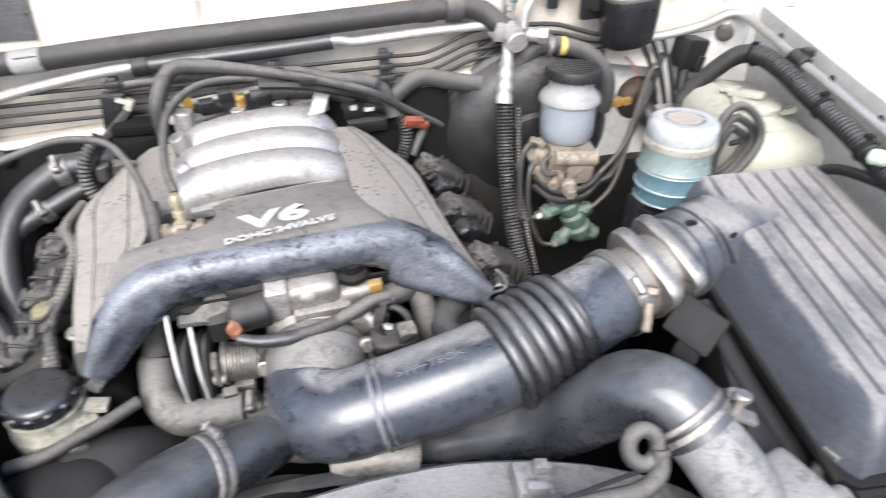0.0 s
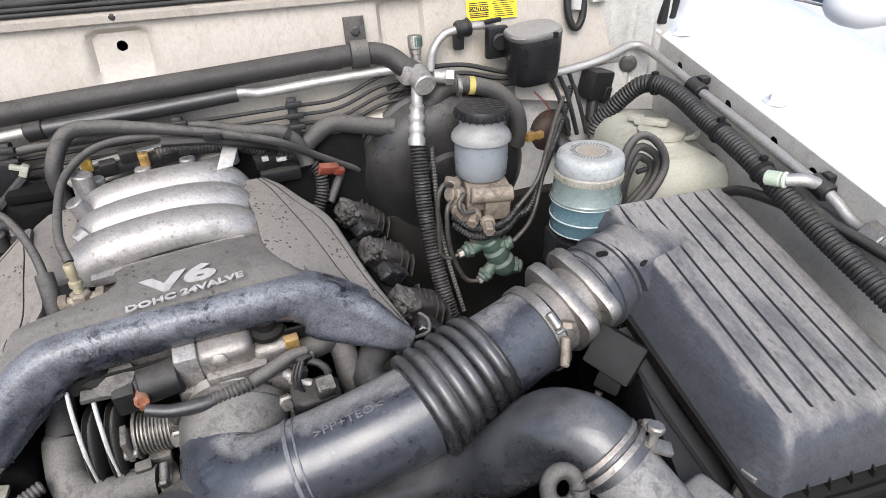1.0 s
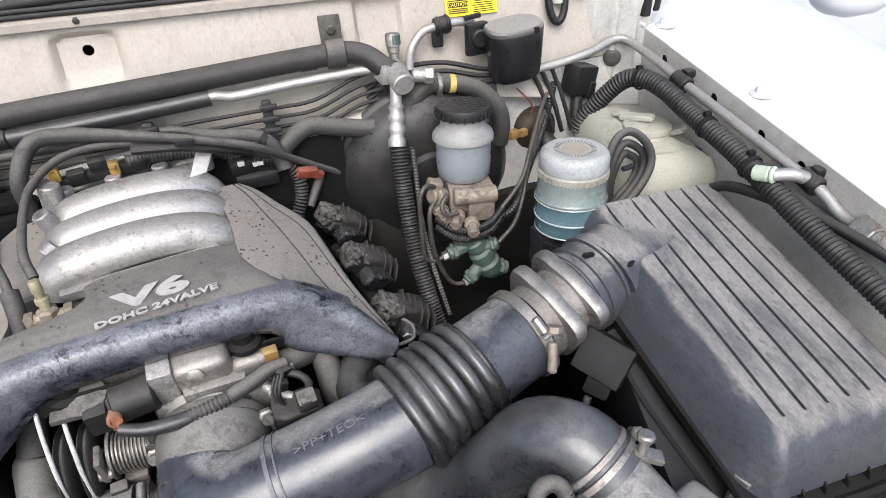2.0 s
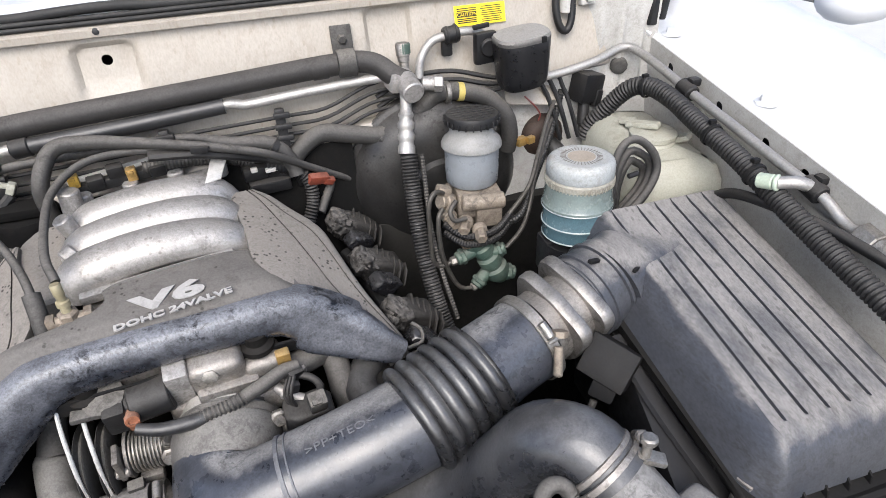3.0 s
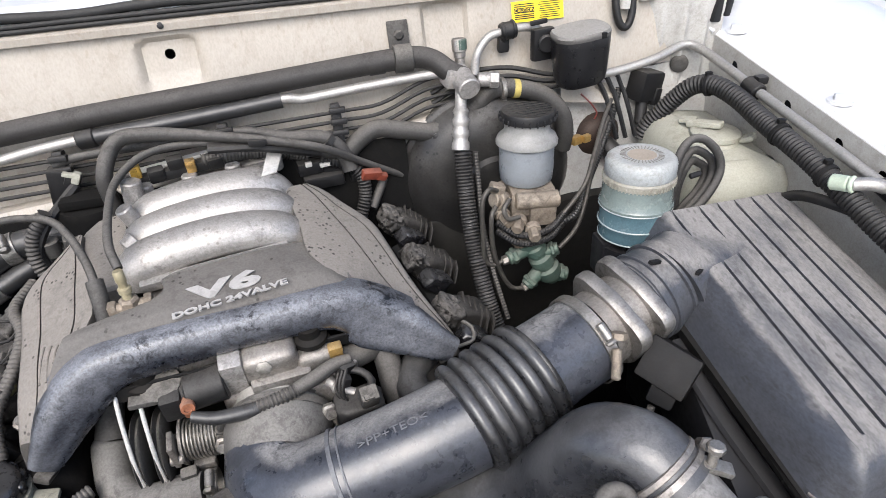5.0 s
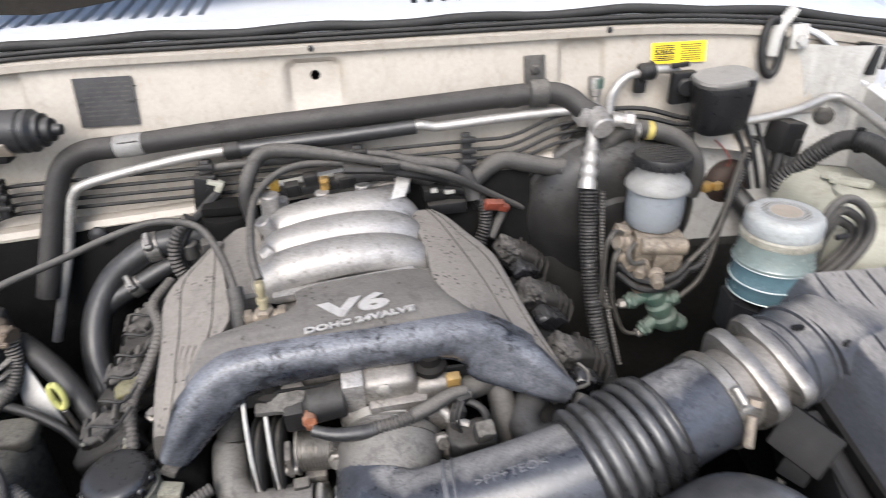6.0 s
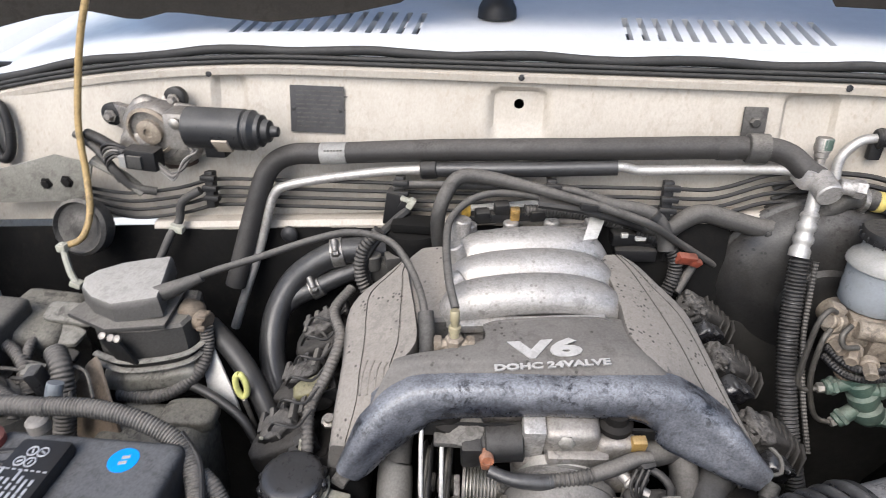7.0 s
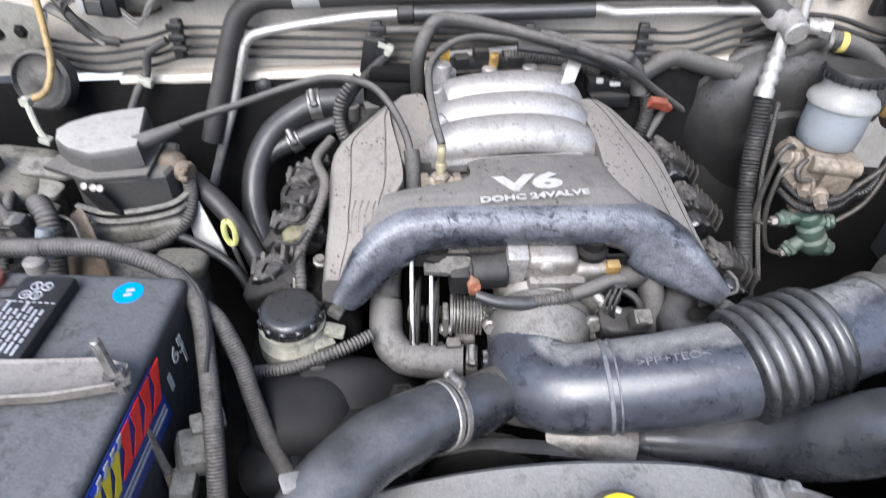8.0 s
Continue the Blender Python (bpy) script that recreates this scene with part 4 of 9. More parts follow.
for k, p in enumerate(lip_line):
    t = (lip_line[min(k + 1, len(lip_line) - 1)] - lip_line[max(k - 1, 0)]).normalized()
    nrm = Vector((t.y, -t.x, 0)).normalized()
    up = nrm.cross(t) if nrm.cross(t).z > 0 else t.cross(nrm)
    w = 0.92 + 0.10 * min(1.0, abs(p.x - 0.055) / 0.16)
    w *= min(1.0, 0.50 + 0.035 * min(k, len(lip_line) - 1 - k))
    deep = 1.0 + 0.62 * math.exp(-((p.x - 0.180) / 0.028) ** 2) + 0.22 * smooth01(-0.050, -0.095, p.x) - 0.12 * math.exp(-((p.x - 0.03) / 0.06) ** 2)
    back = 1.0 if -0.10 < p.x < 0.205 else 0.55
    row = []
    for a, b in lip_section:
        j = 0.0008 * noise.noise(Vector((p.x * 60, a * 300, b * 120))) + 0.0005 * noise.noise(Vector((p.x * 190, a * 600, b * 260)))
        if b < 0:
            a -= b * (0.55 * smooth01(0.125, 0.175, p.x) + 0.25 * smooth01(-0.05, -0.09, p.x))
        row.append(p + nrm * ((a * (back if a < 0 else 1.0)) * w + j) + up * (b * (deep if b < 0 else 1.0) * w))
    lip_rows.append(row)
part("front_lip", [loft(lip_rows, closed=True, caps=True)], M_LIP, cover, "worn glossy black rolled front edge with a painted pale highlight", angle=60)
# deck
deck = [[(-0.104, 0.606, 1.2360), (-0.060, 0.613, 1.2420), (0.045, 0.625, 1.2445), (0.130, 0.637, 1.2440), (0.168, 0.636, 1.2240)],
        [(-0.092, 0.620, 1.2400), (-0.040, 0.626, 1.2455), (0.045, 0.638, 1.2475), (0.120, 0.650, 1.2480), (0.158, 0.650, 1.2330)],
        [(-0.022, 0.640, 1.248), (-0.005, 0.642, 1.249), (0.045, 0.655, 1.2505), (0.100, 0.666, 1.2510), (0.140, 0.672, 1.2440)],
        [(-0.020, 0.664, 1.250), (-0.003, 0.670, 1.252), (0.045, 0.680, 1.2530), (0.090, 0.688, 1.2520), (0.128, 0.692, 1.2480)],
        [(-0.020, 0.666, 1.247), (-0.003, 0.672, 1.249), (0.045, 0.682, 1.2500), (0.090, 0.690, 1.2490), (0.128, 0.694, 1.2450)],
        [(-0.020, 0.667, 1.225), (-0.003, 0.673, 1.225), (0.045, 0.683, 1.225), (0.090, 0.691, 1.225), (0.128, 0.695, 1.225)]]
inner = [k for k, p in enumerate(lip_line) if -0.104 < p.x < 0.172]
picks = [inner[round(q * (len(inner) - 1) / 4)] for q in (0, 0.62, 2.1, 3.35, 4)]
deck = [[lip_rows[k][3] - Vector((0, 0, 0.0012)) for k in picks], [lip_rows[k][1] + Vector((0, 0, 0.0004)) for k in picks]] + deck
deck_shape = grid(deck, 5)
part("deck", [deck_shape], M_DECK, cover, thick=0.003, angle=50)


def deck_z(x, y):
    near = sorted((v for v in deck_shape[0]), key=lambda v: (v[0] - x) ** 2 + (v[1] - y) ** 2)[:4]
    return max(v[2] for v in near)


part("lip_skirt", [loft([[lerp(a, b, t) + Vector((0, 0.004, -0.004 - d)) for t in np.linspace(0, 1, 7)] for (a, b, d) in (((-0.10, 0.580, 1.195), (0.20, 0.610, 1.19), 0.0), ((-0.08, 0.583, 1.182), (0.18, 0.613, 1.178), 0.004))])], M_MATTBLACK, cover, thick=0.003)
for k in range(5):
    u = 0.40 + 0.125 * k
    pts = [lerp(o, i, u) + Vector((0, 0, 0.0002)) for o, i in L_ROWS[1:4]]
    pts[0] = lerp(pts[0], pts[1], 0.15)
    pts[2] = lerp(pts[1], pts[2], 0.45 - 0.07 * k)
    part("wing_rib", [tube(pts, 0.0016, 8, 0.01)], M_COVER, cover)
dx = Vector((0.067, 0.010, 0.004)).normalized()
dy = Vector((-0.008, 0.040, 0.0135)).normalized()
dy = Vector((-0.008, 0.040, 0.0105)).normalized()
lettering("model_lettering", "V6", on_plane((0.0430, 0.6365, deck_z(0.0430, 0.6365) + 0.0008), dx, dy), 0.0262, M_WHITEINK, cover, 2.25, 0.0006, label="white V6 lettering", bold=0.0013)
lettering("small_lettering", "DOHC 24VALVE", on_plane((0.0480, 0.6185, deck_z(0.0480, 0.6185) + 0.0014), dx, dy), 0.0088, M_WHITEINK, cover, 1.72, 0.0009, bold=0.00035)

# --- plenum runners ---
plenum = thing("intake_manifold", (0.03, 0.73, 1.2), "cast aluminium intake manifold with ribbed runners", "intake manifold")
for k in range(3):
    y0 = 0.693 + 0.0405 * k
    z0 = 1.2535 + 0.006 * k
    x1 = 0.112 - 0.005 * k
    pts = [(-0.052, y0 - 0.004, z0 - 0.022), (-0.046, y0, z0 - 0.002), (-0.02, y0 + 0.006, z0 + 0.006), (0.03, y0 + 0.016, z0 + 0.009), (0.07, y0 + 0.024, z0 + 0.005), (x1 - 0.012, y0 + 0.028, z0 - 0.004), (x1, y0 + 0.031, z0 - 0.025), (x1 + 0.003, y0 + 0.031, z0 - 0.055)]
    part("runner", [tube(pts, [0.018, 0.0220, 0.0232, 0.0232, 0.0230, 0.0215, 0.0195, 0.018], 24, 0.005, flat=0.84)], M_ALU, plenum)
part("plenum_body", [box((0.028, 0.768, 1.240), (0.140, 0.130, 0.035), (2, 0, 9), 0.010)], M_ALU, plenum)
part("front_flange", [box((0.030, 0.684, 1.2425), (0.150, 0.012, 0.012), (14, -1, 9), 0.003)], M_ALU, plenum)
part("rear_flange", [box((0.025, 0.822, 1.272), (0.15, 0.014, 0.012), (0, -2, 13), 0.004), *[cyl((-0.048 + 0.048 * k, 0.806 + 0.011 * k, 1.268), (-0.048 + 0.048 * k, 0.806 + 0.011 * k, 1.288), 0.009) for k in range(4)]], M_ALU, plenum)
part("vacuum_port", [cyl((-0.052, 0.757, 1.262), (-0.060, 0.752, 1.290), 0.009), cyl((-0.058, 0.715, 1.262), (-0.047, 0.722, 1.268), 0.010), cyl((-0.058, 0.790, 1.27), (-0.055, 0.79, 1.302), 0.011)], M_ALU, plenum)
tabp = [(0.082, 0.790, 1.283), (0.099, 0.800, 1.281), (0.112, 0.835, 1.299), (0.094, 0.832, 1.302)]
solo("lifting_tab", [prism(tabp, (0, -0.001, 0.002), 0.0006)], M_PALETAB, "pale bent metal tab on the intake manifold", "bracket")
rail = thing("injector_rail", (0.0, 0.825, 1.28), "black wiring rail with yellow and orange connectors", "wiring rail")
part("rail_bar", [box((0.01, 0.832, 1.290), (0.13, 0.014, 0.012), (0, -2, 12), 0.003)], M_BLACK, rail)
part("pale_strip", [box((-0.005, 0.842, 1.297), (0.125, 0.010, 0.004), (0, -4, 10), 0.001)], M_PALETAB, rail)
for p, m in (((-0.053, 0.812, 1.303), M_YELLOWCON), ((0.004, 0.822, 1.296), M_BRASS)):
    part("connector", [box(p, (0.011, 0.009, 0.016), (10, 0, 8), 0.0018), box((p[0], p[1] - 0.005, p[2] + 0.003), (0.006, 0.004, 0.005), (10, 0, 8), 0.001)], m, rail)
for q in ((-0.034, 0.818, 1.294), (-0.012, 0.824, 1.302), (0.03, 0.832, 1.292)):
    part("connector", [box(q, (0.018, 0.014, 0.014), (8, 0, 14), 0.003)], M_BLACK, rail)
part("loom", [tube([(0.015, 0.832, 1.296), (0.06, 0.840, 1.293), (0.10, 0.848, 1.285), (0.135, 0.856, 1.270)], 0.0065, 10, rib=0.001, pitch=0.004)], M_LOOM, rail)

sensor = thing("vacuum_fitting", (-0.051, 0.66, 1.22), "steel union with a pale brass cap in the cover notch", "fitting")
part("nut", [lathe((-0.046, 0.640, 1.244), (0, -0.05, 1), [(0.0095, 0), (0.0095, 0.007), (0.007, 0.009)], 6), lathe((-0.046, 0.640, 1.236), (0, -0.05, 1), [(0.012, 0), (0.012, 0.006), (0.010, 0.008)], 16)], M_CASTBEIGE, sensor)
part("stem", [lathe((-0.046, 0.640, 1.252), (0, 0.05, 1), [(0.0045, 0), (0.0045, 0.006), (0.006, 0.007), (0.006, 0.012), (0.004, 0.013), (0.004, 0.018), (0.0048, 0.019), (0.0048, 0.030), (0.004, 0.031)], 14)], M_STEMTAN, sensor)
part("side_ears", [cyl((-0.062, 0.638, 1.243), (-0.030, 0.642, 1.243), 0.0055), box((-0.062, 0.638, 1.243), (0.008, 0.012, 0.014), (0, 0, 8), 0.002), box((-0.030, 0.642, 1.243), (0.008, 0.012, 0.014), (0, 0, 8), 0.002)], M_CASTBEIGE, sensor)
# --- throttle body and idle valve under the lip ---
thr = thing("throttle_assembly", (0.05, 0.60, 1.07), "grey cast throttle assembly with idle valve and cable pulley", "throttle assembly")
TD = Vector((0.0, -1, -0.30))
part("throat", [lathe((0.067, 0.630, 1.122), TD, [(0.042, 0), (0.042, 0.026), (0.050, 0.028), (0.050, 0.038), (0.0475, 0.040), (0.0475, 0.056)], 40)], M_DUSTLID, thr)
clamp_ring("throat_clamp", thr, (0.067, 0.580, 1.110), TD, 0.0520, 0.009, M_CRUISE, (-0.9, -0.1, 0.35))
part("end_plate", [box((0.035, 0.597, 1.172), (0.022, 0.022, 0.056), (16, 0, 6), 0.004)], M_ALU, thr, "bright machined end plate")
part("upper_casting", [box((0.070, 0.603, 1.178), (0.054, 0.034, 0.042), (16, 0, 6), 0.011, 3), box((0.078, 0.594, 1.156), (0.060, 0.024, 0.026), (10, 0, 6), 0.006)], M_ALUDULL, thr, "dull cast aluminium upper casting")
part("casting_boss", [lathe((0.066, 0.5850, 1.184), (0.0, -1, 0.25), [(0.008, 0), (0.008, 0.004), (0.005, 0.005)], 6)], M_STEEL, thr)
part("side_casting", [box((0.113, 0.610, 1.160), (0.040, 0.034, 0.044), (8, 0, 8), 0.010, 3), cyl((0.122, 0.60, 1.150), (0.152, 0.606, 1.150), 0.009), box((0.11, 0.598, 1.130), (0.046, 0.026, 0.030), (0, 0, 8), 0.008)], M_ALUDULL, thr)
part("lower_casting", [box((0.070, 0.615, 1.135), (0.110, 0.045, 0.036), (6, 0, 6), 0.010, 3), cyl((0.125, 0.585, 1.118), (0.145, 0.580, 1.118), 0.010), cyl((0.115, 0.578, 1.10), (0.135, 0.570, 1.10), 0.008)], M_ALUDULL, thr)
part("idle_motor", [cyl((0.026, 0.592, 1.171), (-0.010, 0.587, 1.169), 0.019), cyl((-0.006, 0.587, 1.169), (-0.024, 0.584, 1.167), 0.0150), box((-0.022, 0.577, 1.168), (0.020, 0.020, 0.030), (10, 0, 8), 0.004)], M_BLACK, thr)
part("orange_plug", [lathe((-0.006, 0.564, 1.171), (0.25, -1, 0.1), [(0.0068, -0.010), (0.0068, 0.0), (0.0062, 0.002), (0.0038, 0.002), (0.0038, 0.0005)], 20), box((-0.007, 0.568, 1.162), (0.010, 0.008, 0.010), (10, 0, 10), 0.003)], M_ORANGE, thr)
part("idle_loom", [tube([(-0.004, 0.559, 1.164), (0.018, 0.555, 1.160), (0.045, 0.557, 1.158), (0.055, 0.559, 1.158)], [0.0055, 0.0065, 0.0075, 0.007], 10)], M_HOSE, thr)
part("ribbed_loom", [tube([(0.052, 0.5585, 1.158), (0.075, 0.563, 1.160), (0.095, 0.569, 1.163)], 0.0058, 10, rib=0.0018, pitch=0.0042)], M_LOOM, thr)
part("loom_tail", [tube([(0.092, 0.568, 1.163), (0.112, 0.576, 1.166), (0.130, 0.586, 1.168), (0.146, 0.592, 1.166)], [0.007, 0.0075, 0.007, 0.006], 10)], M_LOOM, thr)
part("loom_knot", [box((0.140, 0.588, 1.160), (0.018, 0.014, 0.016), (20, 10, 30), 0.004), box((0.136, 0.580, 1.148), (0.014, 0.012, 0.016), (0, 20, 10), 0.003)], M_BLACK, thr)
part("bracket_arm", [box((-0.038, 0.578, 1.178), (0.040, 0.014, 0.006), (0, 6, 8), 0.002), lathe((-0.030, 0.590, 1.180), (0, -0.3, 1), [(0.016, 0), (0.019, 0.003), (0.019, 0.006), (0.012, 0.008)], 18)], M_CRUISE, thr)
spring_pts = [(-0.026 + 0.0035 * i / 8 + 0.0, 0.585 + 0.020 * math.cos(i * math.pi / 4), 1.108 + 0.020 * math.sin(i * math.pi / 4)) for i in range(72)]
part("return_spring", [tube(spring_pts, 0.0014, 6, 0.004), cyl((-0.026, 0.585, 1.108), (0.01, 0.588, 1.108), 0.014)], M_STEEL, thr, "bright coil spring")
part("spring_plate", [lathe((-0.030, 0.584, 1.108), (1, 0.05, 0), [(0.024, 0), (0.024, 0.003)], 24), box((-0.012, 0.568, 1.086), (0.022, 0.012, 0.014), (0, 0, 4), 0.003)], M_ALUDULL, thr)
for k, x in enumerate((-0.072, -0.052)):
    part("cable_pulley", [lathe((x, 0.590, 1.100), (1, 0.04, 0), [(0.040, 0), (0.042, 0.0015), (0.036, 0.004), (0.036, 0.006), (0.042, 0.0085), (0.040, 0.010)], 32), cyl((x - 0.004, 0.590, 1.100), (x + 0.014, 0.590, 1.100), 0.010)], M_CRUISE, thr)
    part("cable", [tube([(x + 0.005, 0.552, 1.085), (x + 0.004, 0.556, 1.120), (x + 0.002, 0.575, 1.165), (x, 0.60, 1.20)], 0.0021, 8)], M_PALETAB, thr, "bright steel cable")
part("linkage", [box((-0.040, 0.556, 1.078), (0.012, 0.010, 0.02), (0, 0, 10), 0.002)], M_STEEL, thr)
part("spring_arm", [box((-0.034, 0.566, 1.118), (0.006, 0.022, 0.034), (10, 0, 6), 0.002), cyl((-0.040, 0.562, 1.108), (-0.026, 0.563, 1.108), 0.006, 12)], M_ALUDULL, thr)
part("linkage_rod", [tube([(-0.020, 0.556, 1.088), (-0.014, 0.550, 1.070), (0.000, 0.545, 1.058)], 0.003, 8), box((-0.024, 0.553, 1.092), (0.016, 0.012, 0.018), (10, 0, 8), 0.003)], M_CRUISE, thr)
part("bolt_boss", [lathe((0.014, 0.562, 1.118), (0, -1, 0.3), [(0.009, 0), (0.009, 0.005), (0.006, 0.006), (0.006, 0.011)], 6)], M_STEEL, thr)
part("bolt_boss", [lathe((0.118, 0.566, 1.128), (0.2, -1, 0.3), [(0.009, 0), (0.009, 0.005), (0.006, 0.006), (0.006, 0.011)], 6)], M_STEEL, thr)
part("vacuum_nipple", [tube([(0.122, 0.588, 1.146), (0.132, 0.578, 1.142), (0.146, 0.572, 1.138)], [0.006, 0.005, 0.005], 10), cyl((0.128, 0.582, 1.144), (0.131, 0.579, 1.143), 0.0075, 12)], M_ALU, thr)
for q in range(3):
    o = Vector((0.004 * q, -0.004 * q, 0.005 * q))
    part("small_wire", [tube([Vector((0.134, 0.582, 1.160)) + o, Vector((0.128, 0.572, 1.148)) + o, Vector((0.134, 0.566, 1.136)) + o * 0.4, Vector((0.148, 0.566, 1.128))], 0.0018, 6)], M_BLACK, thr)
solo("mount_stub", [lathe((0.112, 0.611, 1.176), (0, -0.1, 1), [(0.012, 0), (0.012, 0.008), (0.017, 0.010), (0.017, 0.016), (0.012, 0.020), (0.012, 0.03)], 20)], M_DARK, "dark rubber mount stub under the cover lip", "mount")
solo("mount_stub", [lathe((-0.045, 0.600, 1.172), (0, -0.1, 1), [(0.012, 0), (0.012, 0.008), (0.018, 0.010), (0.018, 0.015), (0.012, 0.018), (0.012, 0.03)], 20)], M_DARK, "dark rubber mount stub under the cover lip", "mount")
brass = thing("brass_connector", (0.132, 0.607, 1.15), "brass-coloured connector clip on the throttle hose", "connector")
part("clip_top", [box((0.134, 0.598, 1.176), (0.014, 0.010, 0.016), (12, 0, 8), 0.0018)], M_BRASS, brass)
part("clip_band", [lathe((0.127, 0.607, 1.150), (1, 0.1, 0), [(0.0165, 0), (0.0165, 0.003), (0.0155, 0.0035), (0.0155, 0.006), (0.0165, 0.0065), (0.0165, 0.009)], 20)], M_STEEL, brass)
solo("vacuum_hose", [tube([(0.118, 0.606, 1.148), (0.15, 0.612, 1.150), (0.19, 0.628, 1.152), (0.215, 0.65, 1.14)], 0.014, 14)], M_DUSTHOSE, "dusty grey rubber vacuum hose beside the throttle body", "hose")
solo("vacuum_hose", [tube([(0.182, 0.622, 1.150), (0.185, 0.606, 1.135), (0.188, 0.588, 1.11), (0.20, 0.575, 1.07), (0.20, 0.56, 1.02)], 0.014, 14)], M_DUSTHOSE, "dusty grey rubber vacuum hose beside the throttle body", "hose")
solo("breather_hose", [tube([(0.225, 0.62, 1.125), (0.205, 0.59, 1.12), (0.215, 0.562, 1.118), (0.245, 0.555, 1.13), (0.285, 0.57, 1.14)], 0.018, 14)], M_HOSE, "black rubber breather hose below the cover lip", "hose")
plug = thing("temperature_plug", (0.16, 0.55, 1.13), "grey electrical plug with a short loom", "connector")
part("plug_body", [box((0.159, 0.550, 1.152), (0.018, 0.016, 0.022), (25, 0, 10), 0.003), box((0.159, 0.543, 1.157), (0.010, 0.006, 0.012), (25, 0, 10), 0.0015)], M_CRUISE, plug)
part("plug_loom", [tube([(0.160, 0.557, 1.148), (0.164, 0.572, 1.150), (0.156, 0.584, 1.153), (0.142, 0.588, 1.157)], 0.0042, 10)], M_BLACK, plug)
part("socket", [blob((0.148, 0.566, 1.124), (0.052, 0.034, 0.032), 3.0, (10, 0, 6), 0.10, 60, 0.5)], M_BLACK, plug)

# --- intake duct ---
duct = thing("intake_duct", (0.2, 0.5, 1.05), "glossy black plastic intake duct with ribbed bellows", "intake duct")
elbow = [(0.066, 0.578, 1.110), (0.064, 0.562, 1.105), (0.060, 0.534, 1.098), (0.066, 0.508, 1.100), (0.092, 0.494, 1.108), (0.140, 0.495, 1.118), (0.201, 0.500, 1.130), (0.248, 0.507, 1.139)]
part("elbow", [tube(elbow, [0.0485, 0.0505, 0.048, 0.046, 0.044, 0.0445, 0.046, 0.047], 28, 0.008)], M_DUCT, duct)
part("cuff", [tube([(0.067, 0.586, 1.112), (0.0655, 0.574, 1.109), (0.0635, 0.556, 1.1035), (0.0615, 0.540, 1.0990)], [0.0495, 0.0535, 0.0530, 0.0485], 36, 0.003)], M_MIDHOSE, duct, "dusty rubber cuff")
bell = [(0.243, 0.506, 1.138), (0.282, 0.518, 1.148), (0.322, 0.532, 1.158)]
part("bellows", [tube(bell, [0.0490, 0.0485, 0.0470], 40, 0.002, rib=0.0085, pitch=0.0139, bead=True)], M_BELLOWS, duct, "black ribbed rubber bellows")
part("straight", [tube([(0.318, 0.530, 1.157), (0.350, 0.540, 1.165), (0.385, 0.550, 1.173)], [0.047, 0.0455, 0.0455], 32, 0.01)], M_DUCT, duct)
mark_n, mark_x = Vector((-0.158, -0.252, 0.955)).normalized(), Vector((0.976, 0.108, 0.190))
lettering("mould_mark", ">PP+TEO<", on_plane(Vector((0.174, 0.488, 1.170)) + mark_n * 0.0004, mark_x, mark_n.cross(mark_x)), 0.0105, M_MARK, duct, 1.35, 0.0004, label="raised material mark")
for x, w in ((0.122, 0.0042), (0.131, 0.0020)):
    c = Vector((x, 0.4942 + 0.02 * (x - 0.12), 1.1142 + 0.2 * (x - 0.122)))
    part("mould_seam", [lathe(c, (0.976, 0.05, 0.19), [(0.0440, 0), (0.0456, 0.0005), (0.0456, w), (0.0440, w + 0.0005)], 40, cap=False)], M_MARK, duct, "pale scuffed seam")
AX = Vector((0.389, 0.547, 1.174)), Vector((0.520, 0.590, 1.204))
adir = (AX[1] - AX[0]).normalized()
cl = clamp_ring("hose_clamp", duct, Vector((0.378, 0.548, 1.171)), adir, 0.0468, 0.012, M_STEEL, screw=(-0.1, -0.6, 0.6))
part("clamp_bolt", [cyl((0.389, 0.503, 1.196), (0.383, 0.488, 1.172), 0.0045), lathe((0.392, 0.508, 1.203), (0.2, 0.4, 0.8), [(0.008, 0), (0.008, 0.006)], 6)], M_CASTBEIGE, cl)
solo("elbow_stub", [tube([(0.06, 0.548, 1.080), (0.03, 0.548, 1.078), (0.008, 0.546, 1.078)], [0.016, 0.013, 0.012], 14)], M_DUCT, "black stub pipe on the side of the intake elbow", "pipe")
maf = thing("airflow_sensor", (0.43, 0.56, 1.13), "cast alloy airflow sensor ring with a black plug box", "airflow sensor")
b0 = Vector((0.388, 0.5515, 1.174))
part("throat", [lathe(b0, adir, [(0.040, 0), (0.040, 0.065)], 32)], M_ALUDULL, maf)
for off in (0.014, 0.044):
    ring = []
    c = b0 + adir * off
    x, y, z = frame_of(adir)
    for h in (0.0, 0.003, 0.011, 0.014):
        rr = []
        for k in range(96):
            a = 2 * math.pi * k / 96
            r = 0.0462 + 0.0115 * sum(max(0.0, math.cos(a - e)) ** 14 for e in (4.10, 5.95, 1.76)) - (0.0015 if h in (0.0, 0.014) else 0)
            rr.append(c + z * h + (x * math.cos(a) + y * math.sin(a)) * r)
        ring.append(rr)
    part("flange", [loft(ring, closed=True, caps=True)], M_ALUBRIGHT, maf, "bright cast alloy flange")
part("plug_box", [prism([(0.436, 0.519, 1.189), (0.468, 0.481, 1.176), (0.440, 0.466, 1.147), (0.409, 0.503, 1.160)], (0.026, 0.026, -0.030), 0.003), box((0.437, 0.490, 1.138), (0.026, 0.026, 0.024), (-30, 10, -45), 0.004)], M_MATTBLACK, maf, "matt black plug box")
part("plug_wire", [tube([(0.425, 0.487, 1.125), (0.42, 0.485, 1.11), (0.425, 0.50, 1.06)], 0.004, 8)], M_LOOM, maf)

